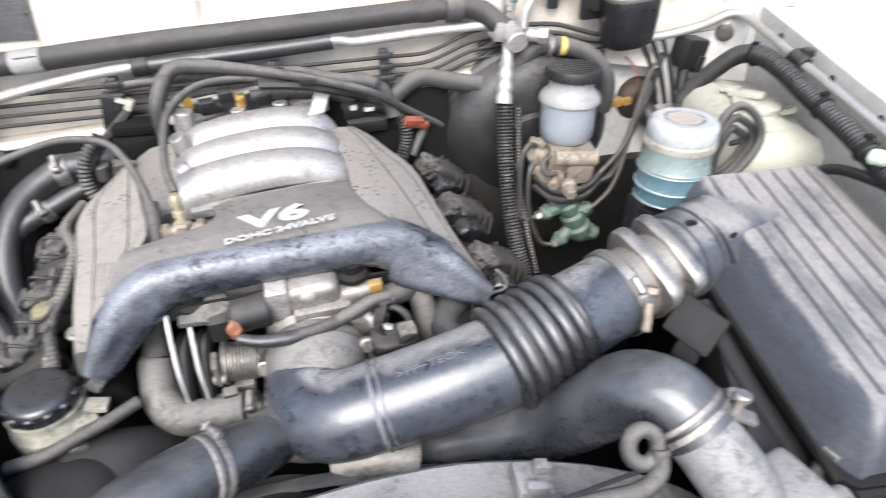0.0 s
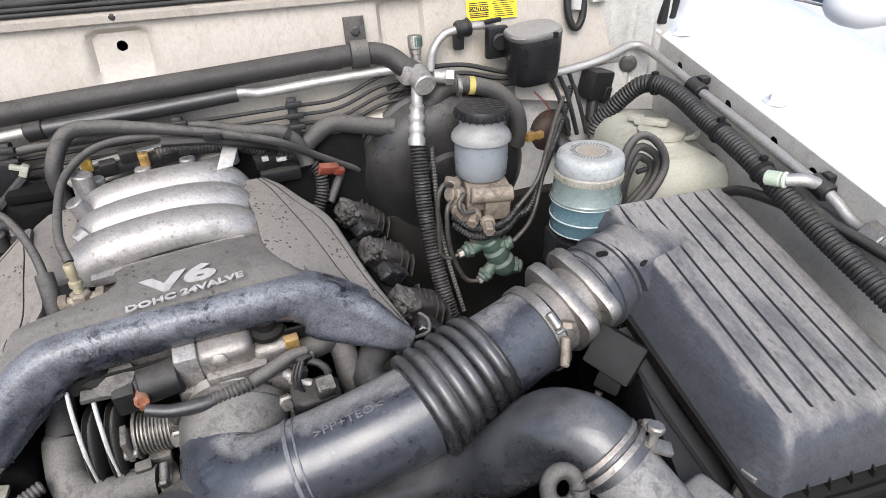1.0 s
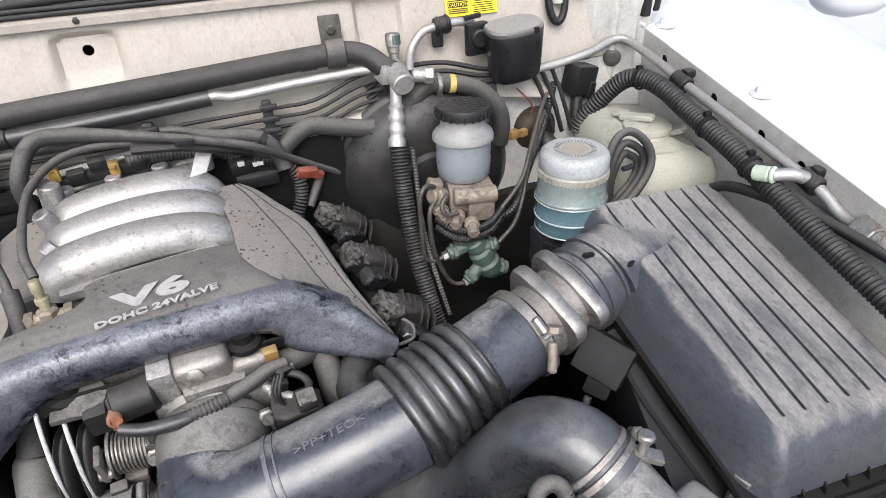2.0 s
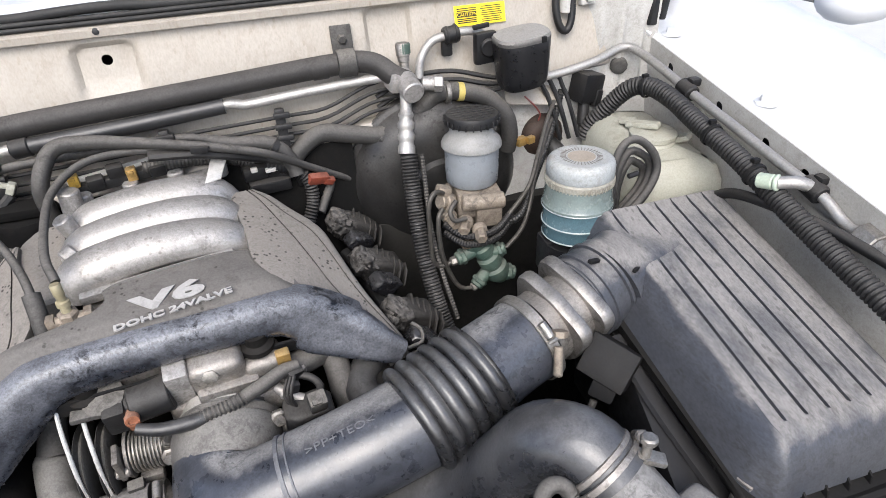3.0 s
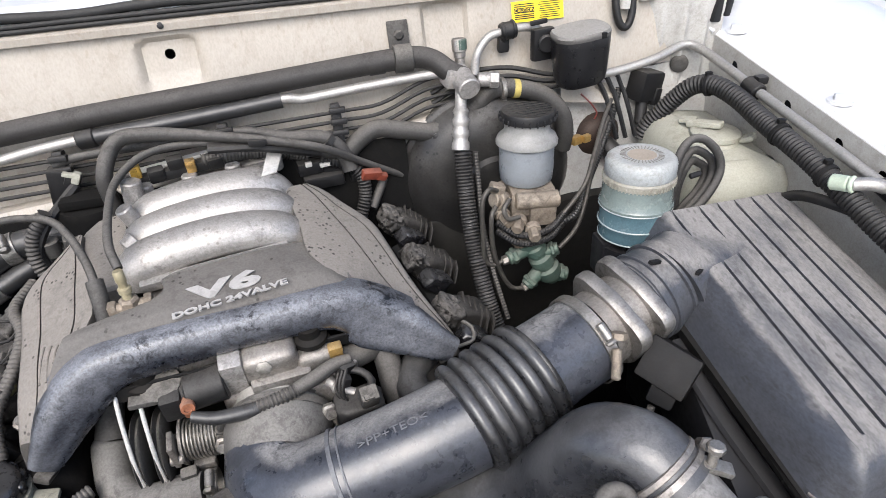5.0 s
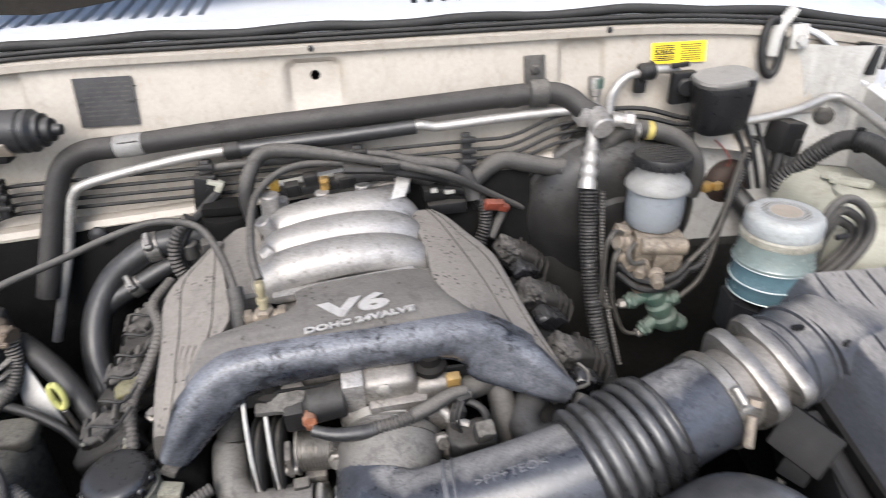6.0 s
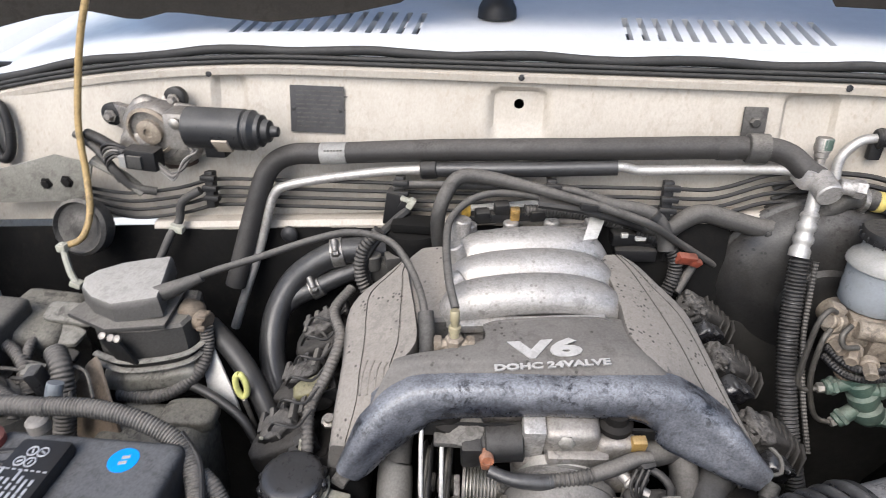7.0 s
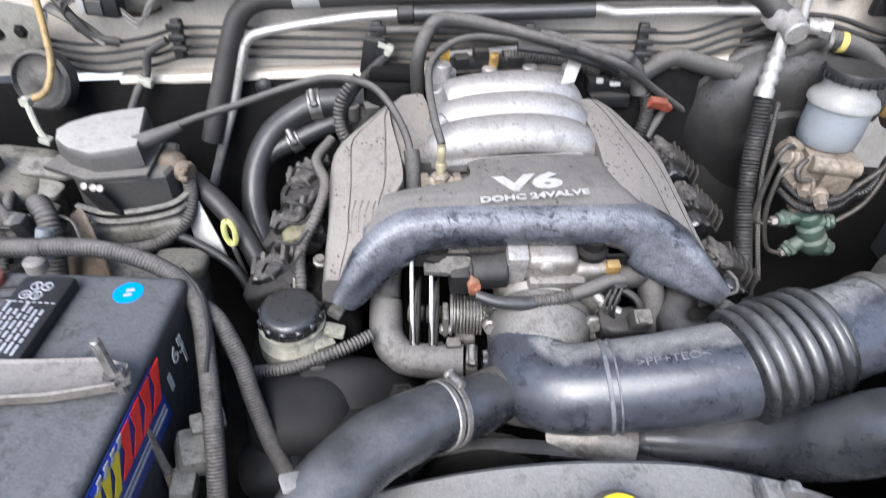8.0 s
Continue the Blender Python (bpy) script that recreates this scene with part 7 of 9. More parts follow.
solo("slotted_stay", [tube([fw(-0.685 + 0.014 * math.cos(a), 1.345 + 0.036 * math.sin(a), 0.010) for a in np.linspace(0, 2 * math.pi, 17)], 0.0065, 10)], M_BLACK, "dark slotted stay plate in the firewall corner", "stay")
# main suction hose and liquid pipe
sh_ = thing("suction_hose", (-0.1, 0.85, 1.35), "thick black insulated refrigerant hose across the firewall", "hose")
part("hose", [tube([(-0.352, 0.800, 1.178), (-0.337, 0.818, 1.23), (-0.318, 0.836, 1.29), (-0.303, 0.848, 1.325), (-0.275, 0.855, 1.342), (-0.22, 0.857, 1.346), (-0.087, 0.857, 1.357), (0.10, 0.860, 1.367), (0.25, 0.863, 1.375), (0.297, 0.862, 1.372), (0.322, 0.850, 1.356), (0.338, 0.845, 1.348)], 0.0130, 18)], M_SUCTION, sh_)
part("paper_tag", [lathe((-0.236, 0.857, 1.3448), (1, 0.01, 0.07), [(0.0134, 0), (0.0137, 0.0005), (0.0137, 0.032), (0.0134, 0.0325)], 24)], M_RESERV, sh_, "white paper tag")
for k in range(6):
    part("print_bar", [box((-0.228 + 0.004 * k, 0.8452, 1.3530 + 0.0003 * k), (0.0024, 0.0008, 0.004), (45, 0, 0), 0.0, 1)], M_CRUISE, sh_, smooth=False)
part("bare_pipe", [lathe((0.225, 0.8625, 1.3735), (1, 0, 0.03), [(0.0132, 0), (0.0136, 0.001), (0.0136, 0.018), (0.0132, 0.019)], 20)], M_SUCTION, sh_)
part("bracket", [box(fw(0.269, 1.392, 0.004), (0.026, 0.004, 0.040), (-14, 0, 0), 0.0015), lathe((0.256, 0.8625, 1.3755), (1, 0, 0), [(0.0140, 0), (0.0165, 0.001), (0.0165, 0.022), (0.0140, 0.023)], 24), cyl(fw(0.269, 1.396, 0.004), fw(0.269, 1.396, 0.012), 0.006, 6)], M_CRUISE, sh_, "grey steel strap bracket")
lp = thing("liquid_pipe", (-0.1, 0.84, 1.3), "silver refrigerant pipe partly in black sleeve", "pipe")
part("pipe", [tube([(-0.362, 0.795, 1.112), (-0.345, 0.808, 1.16), (-0.322, 0.822, 1.22), (-0.306, 0.832, 1.270), (-0.296, 0.838, 1.296), (-0.275, 0.841, 1.308), (-0.20, 0.848, 1.322), (-0.112, 0.852, 1.333), (0.05, 0.854, 1.340), (0.125, 0.856, 1.348), (0.14, 0.857, 1.344), (0.22, 0.858, 1.349), (0.31, 0.858, 1.353), (0.335, 0.85, 1.345)], 0.0060, 12)], M_PIPE, lp)
part("sleeve", [tube([(-0.108, 0.8515, 1.3335), (0.0, 0.853, 1.339), (0.118, 0.8555, 1.347)], 0.0095, 14)], M_HOSE, lp, "black foam sleeve")
part("sleeve_end", [cyl((-0.112, 0.8515, 1.333), (-0.092, 0.852, 1.3345), 0.0115)], M_BLACK, lp)
for k in range(4):
    zz = -0.012 * k
    solo("firewall_tube", [tube([(-0.56, 0.845, 1.285 + zz * 0.8), (-0.50, 0.846, 1.280 + zz), (-0.43, 0.85, 1.290 + zz), (-0.38, 0.852, 1.304 + zz), (-0.30, 0.852, 1.308 + zz), (-0.15, 0.854, 1.312 + zz), (0.04, 0.857, 1.318 + zz), (0.18, 0.859, 1.322 + zz), (0.235, 0.859, 1.325 + zz), (0.29, 0.862, 1.345 + zz), (0.34, 0.864, 1.350 + zz)], 0.0025, 8, 0.015)], M_BLACK, "thin black tube clipped along the firewall", "pipe", "tube bundle on the firewall")
for x, z in ((-0.138, 1.300), (0.045, 1.306), (0.178, 1.312), (-0.385, 1.292)):
    c = thing("tube_clip", (x, 0.85, z), "black plastic clip holding the firewall tubes", "clip", "clips on the firewall tubes")
    part("bar", [box((x, 0.848, z), (0.012, 0.014, 0.048), (-12, 0, 0), 0.003)], M_BLACK, c)
    for dz in (0.018, 0.004, -0.010):
        part("finger", [box((x + 0.002, 0.842, z + dz), (0.020, 0.010, 0.007), (-12, 0, 0), 0.002)], M_BLACK, c)
solo("bundle_hose", [tube([(-0.145, 0.845, 1.31), (-0.12, 0.846, 1.315), (-0.05, 0.846, 1.318), (0.03, 0.846, 1.320), (0.075, 0.845, 1.318), (0.115, 0.842, 1.305), (0.155, 0.840, 1.300), (0.172, 0.838, 1.288), (0.182, 0.835, 1.268), (0.185, 0.83, 1.255)], [0.005, 0.005, 0.005, 0.005, 0.005, 0.0085, 0.009, 0.010, 0.010, 0.010], 12)], M_DUSTHOSE, "dusty rubber hose running under the firewall tubes", "hose")
solo("hose_collar", [lathe((0.160, 0.8395, 1.296), (0.7, -0.1, -0.7), [(0.010, 0), (0.0125, 0.001), (0.0125, 0.008), (0.010, 0.009)], 16)], M_BLACK, "black rubber collar on the hose bend", "collar")
solo("firewall_grommet", [lathe((-0.283, 0.836, 1.240), (0, -1, 0.1), [(0.011, 0), (0.011, 0.004), (0.007, 0.008), (0.003, 0.009)])], M_BLACKCLEAN, "round black trim stud on the insulation mat", "stud")
plug2 = thing("relay_plug", (-0.135, 0.845, 1.28), "dark plug with pale clip on the tube clip", "connector")
part("plug_body", [box((-0.145, 0.842, 1.285), (0.022, 0.018, 0.045), (0, 10, 0), 0.003), box((-0.128, 0.836, 1.293), (0.016, 0.014, 0.016), (0, 30, 0), 0.003)], M_BLACK, plug2)
part("pale_clip", [box((-0.121, 0.829, 1.298), (0.008, 0.008, 0.014), (0, 30, 0), 0.0015), box((-0.128, 0.829, 1.303), (0.012, 0.006, 0.005), (0, 20, 0), 0.001)], M_TANK, plug2)
part("plug_wire", [tube([(-0.125, 0.832, 1.288), (-0.145, 0.82, 1.272), (-0.163, 0.80, 1.255), (-0.175, 0.79, 1.23), (-0.168, 0.785, 1.20)], 0.006, 8)], M_BLACK, plug2)
solo("grey_canister", [lathe((-0.118, 0.828, 1.20), (0, 0, 1), [(0.035, 0), (0.036, 0.004), (0.036, 0.060), (0.033, 0.066), (0.028, 0.067)], 28), box((-0.118, 0.82, 1.275), (0.05, 0.03, 0.012), (0, 0, 0), 0.004)], M_INSUL, "dark grey canister behind the engine cover", "canister")
tan = thing("tan_tube", (-0.53, 0.80, 1.25), "tan plastic tube hanging down from the hood", "tube")
part("tube", [tube([(-0.490, 0.86, 1.53), (-0.508, 0.850, 1.48), (-0.524, 0.842, 1.424), (-0.532, 0.83, 1.37), (-0.529, 0.815, 1.315), (-0.524, 0.795, 1.275), (-0.532, 0.778, 1.248), (-0.551, 0.770, 1.240)], 0.0042, 10)], M_TANHOSE, tan)
part("tie", [tube([(-0.553, 0.768, 1.245), (-0.548, 0.760, 1.23), (-0.541, 0.752, 1.21), (-0.533, 0.748, 1.198)], 0.004, 8), box((-0.552, 0.766, 1.24), (0.012, 0.012, 0.010), (0, 0, 0), 0.002), box((-0.534, 0.748, 1.199), (0.014, 0.012, 0.008), (0, 20, 0), 0.002)], M_TANK, tan, "cream cable tie")
horn = thing("horn", (-0.54, 0.80, 1.2), "round black horn on a bracket by the firewall", "horn")
part("disc", [lathe((-0.545, 0.815, 1.246), (0, -1, 0.35), [(0.034, 0), (0.037, 0.004), (0.037, 0.022), (0.033, 0.026), (0.031, 0.020), (0.020, 0.017), (0.012, 0.020), (0.006, 0.022)], 30)], M_CRUISE, horn)
brk = thing("firewall_bracket", (-0.60, 0.83, 1.30), "grey sheet metal bracket bolted beside the wiper motor", "bracket")
part("sheet", [prism([(-0.70, 0.835, 1.30), (-0.58, 0.835, 1.335), (-0.53, 0.835, 1.325), (-0.545, 0.83, 1.285), (-0.56, 0.828, 1.275), (-0.70, 0.828, 1.262)], (0, -0.003, 0), 0.001), tube([(-0.53, 0.835, 1.33), (-0.50, 0.838, 1.31), (-0.475, 0.84, 1.285)], 0.010, 8, flat=0.5)], M_PALEDUST, brk)
for x, z in ((-0.60, 1.295), (-0.57, 1.30)):
    hex_bolt(brk, (x, 0.829, z), (0, -1, 0), 0.006, 0.005, M_DARK)
for k, pts in enumerate(([(-0.40, 0.846, 1.29), (-0.425, 0.84, 1.275), (-0.432, 0.835, 1.25), (-0.44, 0.82, 1.235), (-0.455, 0.80, 1.20)], [(-0.55, 0.845, 1.36), (-0.52, 0.835, 1.345), (-0.50, 0.83, 1.32), (-0.485, 0.835, 1.295), (-0.46, 0.845, 1.285)])):
    solo("firewall_wire", [tube(pts, 0.0055, 10)], M_DUSTHOSE, "dusty wire conduit on the firewall", "cable")
solo("wire_clip", [box((-0.432, 0.826, 1.243), (0.018, 0.010, 0.010), (0, 15, 0), 0.002)], M_TANK, "small cream wire clip", "clip")

# ---- cables over the engine ----
solo("throttle_cable", [tube([(-0.084, 0.812, 1.225), (-0.085, 0.806, 1.262), (-0.083, 0.802, 1.305), (-0.066, 0.825, 1.335), (-0.035, 0.832, 1.336), (0.01, 0.82, 1.334), (0.058, 0.805, 1.330), (0.105, 0.805, 1.318), (0.155, 0.808, 1.300), (0.20, 0.83, 1.265), (0.25, 0.85, 1.228)], [0.0085, 0.0085, 0.0088, 0.0088, 0.0085, 0.007, 0.0055, 0.005, 0.005, 0.0045, 0.004], 12)], M_DUSTHOSE, "grey throttle cable looping over the intake manifold", "cable")
solo("vacuum_line", [tube([(-0.046, 0.646, 1.282), (-0.055, 0.670, 1.296), (-0.066, 0.735, 1.302), (-0.066, 0.780, 1.308), (-0.045, 0.808, 1.319), (-0.012, 0.822, 1.322), (0.04, 0.815, 1.322), (0.09, 0.815, 1.312), (0.14, 0.825, 1.290), (0.19, 0.85, 1.26), (0.225, 0.87, 1.235)], 0.0043, 10)], M_DUSTHOSE, "thin grey vacuum line looping over the intake manifold", "cable")
solo("cable_sleeve", [tube([(0.03, 0.812, 1.318), (0.075, 0.812, 1.314), (0.115, 0.818, 1.302), (0.15, 0.832, 1.285)], 0.0095, 10, flat=0.7), box((0.085, 0.802, 1.322), (0.02, 0.014, 0.008), (0, 8, 5), 0.002)], M_BLACK, "black sleeve around the cable bundle", "cable")
solo("cruise_cable", [tube([(-0.376, 0.693, 1.240), (-0.33, 0.712, 1.256), (-0.276, 0.730, 1.270), (-0.22, 0.752, 1.284), (-0.178, 0.762, 1.291), (-0.135, 0.752, 1.290), (-0.108, 0.722, 1.284), (-0.086, 0.683, 1.270), (-0.076, 0.655, 1.252)], 0.0042, 10), tube([(-0.078, 0.664, 1.262), (-0.074, 0.648, 1.243), (-0.072, 0.632, 1.215)], 0.0082, 10), tube([(-0.396, 0.689, 1.233), (-0.372, 0.695, 1.240), (-0.338, 0.708, 1.252)], [0.0105, 0.0095, 0.0058], 12)], M_DUSTHOSE, "grey control cable arching to the engine cover", "cable")
# connectors behind the right wing
rear = thing("rear_harness", (0.17, 0.86, 1.2), "dark wiring connectors behind the engine cover", "wiring")
for p, s, r in (((0.135, 0.845, 1.262), (0.03, 0.02, 0.016), 10), ((0.165, 0.85, 1.258), (0.028, 0.022, 0.018), -8), ((0.15, 0.84, 1.245), (0.05, 0.024, 0.016), 5), ((0.19, 0.85, 1.244), (0.02, 0.02, 0.02), 20)):
    part("connector", [box(p, s, (0, 0, r), 0.003)], M_BLACK, rear)
part("pale_clip", [box((0.155, 0.836, 1.266), (0.014, 0.006, 0.005), (0, 0, 10), 0.001), box((0.135, 0.834, 1.270), (0.008, 0.005, 0.006), (0, 0, 10), 0.001)], M_PALETAB, rear)
part("red_plug", [box((0.209, 0.828, 1.247), (0.026, 0.010, 0.013), (24, 14, 20), 0.002), box((0.222, 0.832, 1.240), (0.014, 0.008, 0.010), (24, 24, 20), 0.002)], M_REDPLUG, rear, "dusty red connector")
part("ribbed_loom", [tube([(0.15, 0.845, 1.268), (0.18, 0.838, 1.262), (0.197, 0.832, 1.245), (0.198, 0.825, 1.22), (0.188, 0.815, 1.195)], 0.0075, 12, rib=0.0014, pitch=0.0044)], M_BLACK, rear)
part("branch", [tube([(0.235, 0.862, 1.238), (0.222, 0.845, 1.222), (0.205, 0.825, 1.20)], 0.006, 10)], M_DUSTHOSE, rear)
part("cap", [lathe((0.245, 0.888, 1.243), (-0.1, -1, 0), [(0.020, 0), (0.020, 0.012), (0.014, 0.022), (0.006, 0.026)])], M_CRUISE, rear)

# ---- coils beside the right wing and rubble of connectors beside the left wing ----
rnd = random.Random(11)


COILS = [((0.231, 0.825, 1.176), (0.246, 0.802, 1.160)), ((0.246, 0.751, 1.160), (0.262, 0.725, 1.142)), ((0.269, 0.668, 1.138), (0.286, 0.642, 1.116))]
for k, (c, q) in enumerate(COILS):
    co = thing("ignition_coil", c, "grimy black ignition coil with a crumbling shroud", "ignition coil", "ignition coils beside the engine cover")
    c, q = Vector(c), Vector(q)
    part("core", [blob(c + Vector((0.018, 0.004, -0.014)), (0.062, 0.042, 0.036), k * 3.1 + 2, (10, 34, 20), 0.10, 50, 0.5)], M_CHARRED, co)
    part("shroud", [blob(c + Vector((-0.004, -0.004, 0.004)), (0.034, 0.042, 0.030), k * 7.3, (10, 34, 20), 0.22, 130, 0.7, 30)], M_CRUMBLE, co, "crumbling dusty shroud")
    for j in range(6):
        o = c + Vector((0.012 + 0.0062 * j, 0.010 - 0.0036 * j, 0.006 - 0.0046 * j))
        part("fin", [prism([o + Vector((-0.004, -0.020, -0.012)), o + Vector((0.002, -0.012, 0.003)), o + Vector((0.004, 0.006, 0.005)), o + Vector((0.002, 0.020, -0.006)), o + Vector((0, 0.022, -0.016))], (0.0030, 0.0004, 0.0018), 0.0008, 1)], M_CHARRED, co)
    part("plug", [blob(q, (0.040, 0.026, 0.024), k * 2.7, (12, 36, 24), 0.16, 110, 0.5)], M_OILCAP, co, "glossy black plug")
    part("plug_clip", [box(q + Vector((0.008, -0.010, 0.008)), (0.012, 0.010, 0.006), (15, 34, 30), 0.002)], M_OILCAP, co)
    for j in range(9):
        o = Vector((-0.006 + rnd.uniform(-0.012, 0.012), -0.010 + rnd.uniform(-0.012, 0.010), 0.014 + rnd.uniform(-0.004, 0.004)))
        part("flake", [box(c + o, (rnd.uniform(0.003, 0.008), rnd.uniform(0.0012, 0.003), 0.003), (rnd.uniform(-60, 60), rnd.uniform(-30, 60), rnd.uniform(0, 180)), 0.0004, 1)], (M_CRUISE, M_CHARRED, M_CRUMBLE)[j % 3], co)
    if k == 2:
        part("coil_wire", [tube([c + Vector((0.006, -0.022, 0.002)), c + Vector((0.016, -0.030, -0.004)), c + Vector((0.014, -0.044, -0.010)), c + Vector((-0.004, -0.048, -0.012))], 0.0022, 8)], M_MIDHOSE, co, "pale wire loop")
        part("grey_stub", [cyl(q + Vector((-0.008, -0.020, -0.002)), q + Vector((-0.016, -0.034, -0.012)), 0.0085, 14)], M_MIDHOSE, co, "dusty grey stub")
solo("right_cover_rim", [tube([(0.228, 0.80, 1.150), (0.262, 0.70, 1.118), (0.285, 0.62, 1.085), (0.29, 0.58, 1.07)], 0.010, 10, flat=0.6)], M_MATTBLACK, "dusty rim of the cylinder head cover", "rim")
left = thing("left_coil_pack", (-0.21, 0.68, 1.1), "jumble of dusty coil connectors along the cylinder head", "coil pack")
for k, (c, tilt) in enumerate((((-0.208, 0.738, 1.166), 8), ((-0.213, 0.672, 1.147), -4), ((-0.222, 0.612, 1.126), 6))):
    c = Vector(c)
    part("coil_body", [blob(c + Vector((-0.004, 0, -0.016)), (0.072, 0.052, 0.034), k * 5.7, (0, -24, tilt), 0.10, 45, 0.45)], M_CHARRED, left)
    part("coil_cap", [blob(c + Vector((-0.010, 0.004, 0.002)), (0.044, 0.034, 0.022), k * 2.3 + 1, (4, -26, tilt + 10), 0.22, 80, 0.55, 20)], M_CRUMBLE, left, "crumbling dusty cap")
    for j in range(5):
        o = c + Vector((-0.028 + 0.011 * j, 0.008 + 0.003 * j, 0.000 + 0.0055 * j))
        part("coil_fin", [box(o, (0.0065, 0.026, 0.012), (12, -26, tilt + rnd.uniform(-8, 8)), 0.0025, 2)], M_CRUISE if j % 2 else M_CRUMBLE, left)
    part("coil_plug", [box(c + Vector((0.022, -0.012, -0.002)), (0.030, 0.022, 0.020), (6, -20, tilt + 24), 0.004), box(c + Vector((0.022, -0.016, 0.009)), (0.014, 0.012, 0.006), (6, -20, tilt + 24), 0.0015)], M_BLACK, left)
    for j in range(5):
        o = Vector((rnd.uniform(-0.03, 0.03), rnd.uniform(-0.028, 0.0), rnd.uniform(-0.004, 0.012)))
        part("flake", [box(c + o, (rnd.uniform(0.004, 0.012), rnd.uniform(0.002, 0.005), 0.003), (rnd.uniform(-50, 50), rnd.uniform(-40, 40), rnd.uniform(0, 180)), 0.0006, 1)], (M_CRUISE, M_OLIVENECK, M_CRUMBLE)[j % 3], left)
part("tape", [blob((-0.205, 0.652, 1.156), (0.040, 0.022, 0.012), 4.0, (10, -16, 20), 0.18, 60, 0.6)], M_OLIVETAPE, left, "olive tape wrap")
part("cover_bolt", [lathe((-0.176, 0.618, 1.142), (0.2, -0.3, 1), [(0.008, 0), (0.008, 0.004), (0.005, 0.005), (0.005, 0.010)], 8)], M_STEEL, left)
part("loom", [tube([(-0.19, 0.78, 1.20), (-0.20, 0.74, 1.195), (-0.182, 0.70, 1.19), (-0.185, 0.66, 1.175), (-0.196, 0.62, 1.155), (-0.19, 0.585, 1.13)], 0.006, 10, rib=0.001, pitch=0.005)], M_LOOM, left)
for k in range(6):
    y = 0.60 + 0.028 * k
    part("wire", [tube([(-0.235, y, 1.14 + 0.2 * (y - 0.6)), (-0.22, y - 0.012, 1.165 + 0.2 * (y - 0.6)), (-0.20, y - 0.01, 1.16 + 0.2 * (y - 0.6)), (-0.19, y + 0.01, 1.165 + 0.2 * (y - 0.6))], 0.0017, 6)], M_BLACK, left)
oil = thing("oil_filler_cap", (-0.194, 0.548, 1.11), "black ribbed oil filler cap on a worn neck", "oil cap")
oil_cap = part("cap", [lathe((-0.194, 0.552, 1.118), (0, -0.05, 1), [(0.029, 0), (0.0315, 0.002), (0.0320, 0.012), (0.0300, 0.018), (0.0265, 0.0205), (0.020, 0.0215)], 36)], M_OILCAP, oil)
for a in np.linspace(0, 2 * math.pi, 13)[:-1]:
    part("grip", [box((-0.194 + 0.0312 * math.cos(a), 0.552 + 0.0312 * math.sin(a), 1.126), (0.006, 0.009, 0.012), (0, 0, math.degrees(a)), 0.002, 1)], M_OILCAP, oil_cap)
part("neck", [lathe((-0.194, 0.554, 1.080), (0, -0.03, 1), [(0.038, 0), (0.0375, 0.018), (0.034, 0.022), (0.033, 0.034), (0.035, 0.036), (0.035, 0.0385)], 30)], M_OLIVENECK, oil, "worn pale filler neck")
for k, p in enumerate(((-0.150, 0.552, 1.106), (-0.160, 0.540, 1.100), (-0.150, 0.57, 1.118), (-0.165, 0.52, 1.090))):
    solo("metal_scrap", [box(p, (0.022, 0.016, 0.008), (10 * k, 12, 40 * k), 0.003)], M_OLIVENECK if k in (0, 1) else M_CRUISE, "bare alloy lug beside the oil filler", "lug")
solo("ribbed_loom", [tube([(-0.225, 0.51, 1.082), (-0.19, 0.508, 1.094), (-0.16, 0.517, 1.102), (-0.135, 0.53, 1.105), (-0.110, 0.55, 1.105)], 0.0058, 12, rib=0.0014, pitch=0.0040)], M_LOOM, "ribbed grey wiring conduit in front of the oil filler", "cable")
tc_ = thing("timing_cover", (-0.14, 0.48, 0.95), "black moulded timing belt cover at the front", "timing cover")
dome = []
for y, z in ((0.550, 1.070), (0.535, 1.086), (0.520, 1.090), (0.502, 1.078), (0.470, 1.046), (0.448, 1.008), (0.434, 0.96), (0.43, 0.88)):
    dome.append([(-0.152 + 0.092 * u, y + 0.012 * u * u, z - 0.055 * abs(u) ** 3 + 0.006 * math.exp(-((u + 0.25) / 0.12) ** 2)) for u in np.linspace(-1, 1, 17)])
part("shell", [grid(dome, 2)], M_MATTBLACK, tc_, thick=0.003)
for c, sz, sd in (((-0.178, 0.488, 1.050), (0.110, 0.090, 0.060), 1.0), ((-0.120, 0.470, 1.028), (0.090, 0.080, 0.060), 4.0), ((-0.200, 0.455, 1.000), (0.080, 0.07, 0.08), 7.0)):
    part("bulge", [blob(c, sz, sd, (24, 0, 12), 0.03, 14, 0.75, 20)], M_MATTBLACK, tc_)
part("lug", [blob((-0.074, 0.494, 1.060), (0.026, 0.022, 0.034), 2.0, (20, 10, 0), 0.08, 60, 0.7)], M_CRUISE, tc_)
hex_bolt(tc_, (-0.072, 0.495, 1.076), (0.1, -0.5, 1), 0.010, 0.012, M_DARK)

# ---- left hoses ----
hh = thing("heater_hose", (-0.25, 0.79, 1.1), "black heater hose with printed spring clips", "hose", "heater hoses behind the cylinder head")
part("hose", [tube([(-0.150, 0.835, 1.226), (-0.185, 0.828, 1.228), (-0.214, 0.822, 1.226), (-0.245, 0.812, 1.212), (-0.272, 0.80, 1.190), (-0.290, 0.775, 1.155), (-0.288, 0.74, 1.115), (-0.27, 0.71, 1.08), (-0.25, 0.69, 1.03)], 0.0165, 16)], M_HOSE, hh)
clamp_ring("spring_clip", hh, (-0.216, 0.8215, 1.2255), (1, 0.25, 0.15), 0.0168, 0.016, M_ALUBRIGHT, (0, -0.6, 0.8))
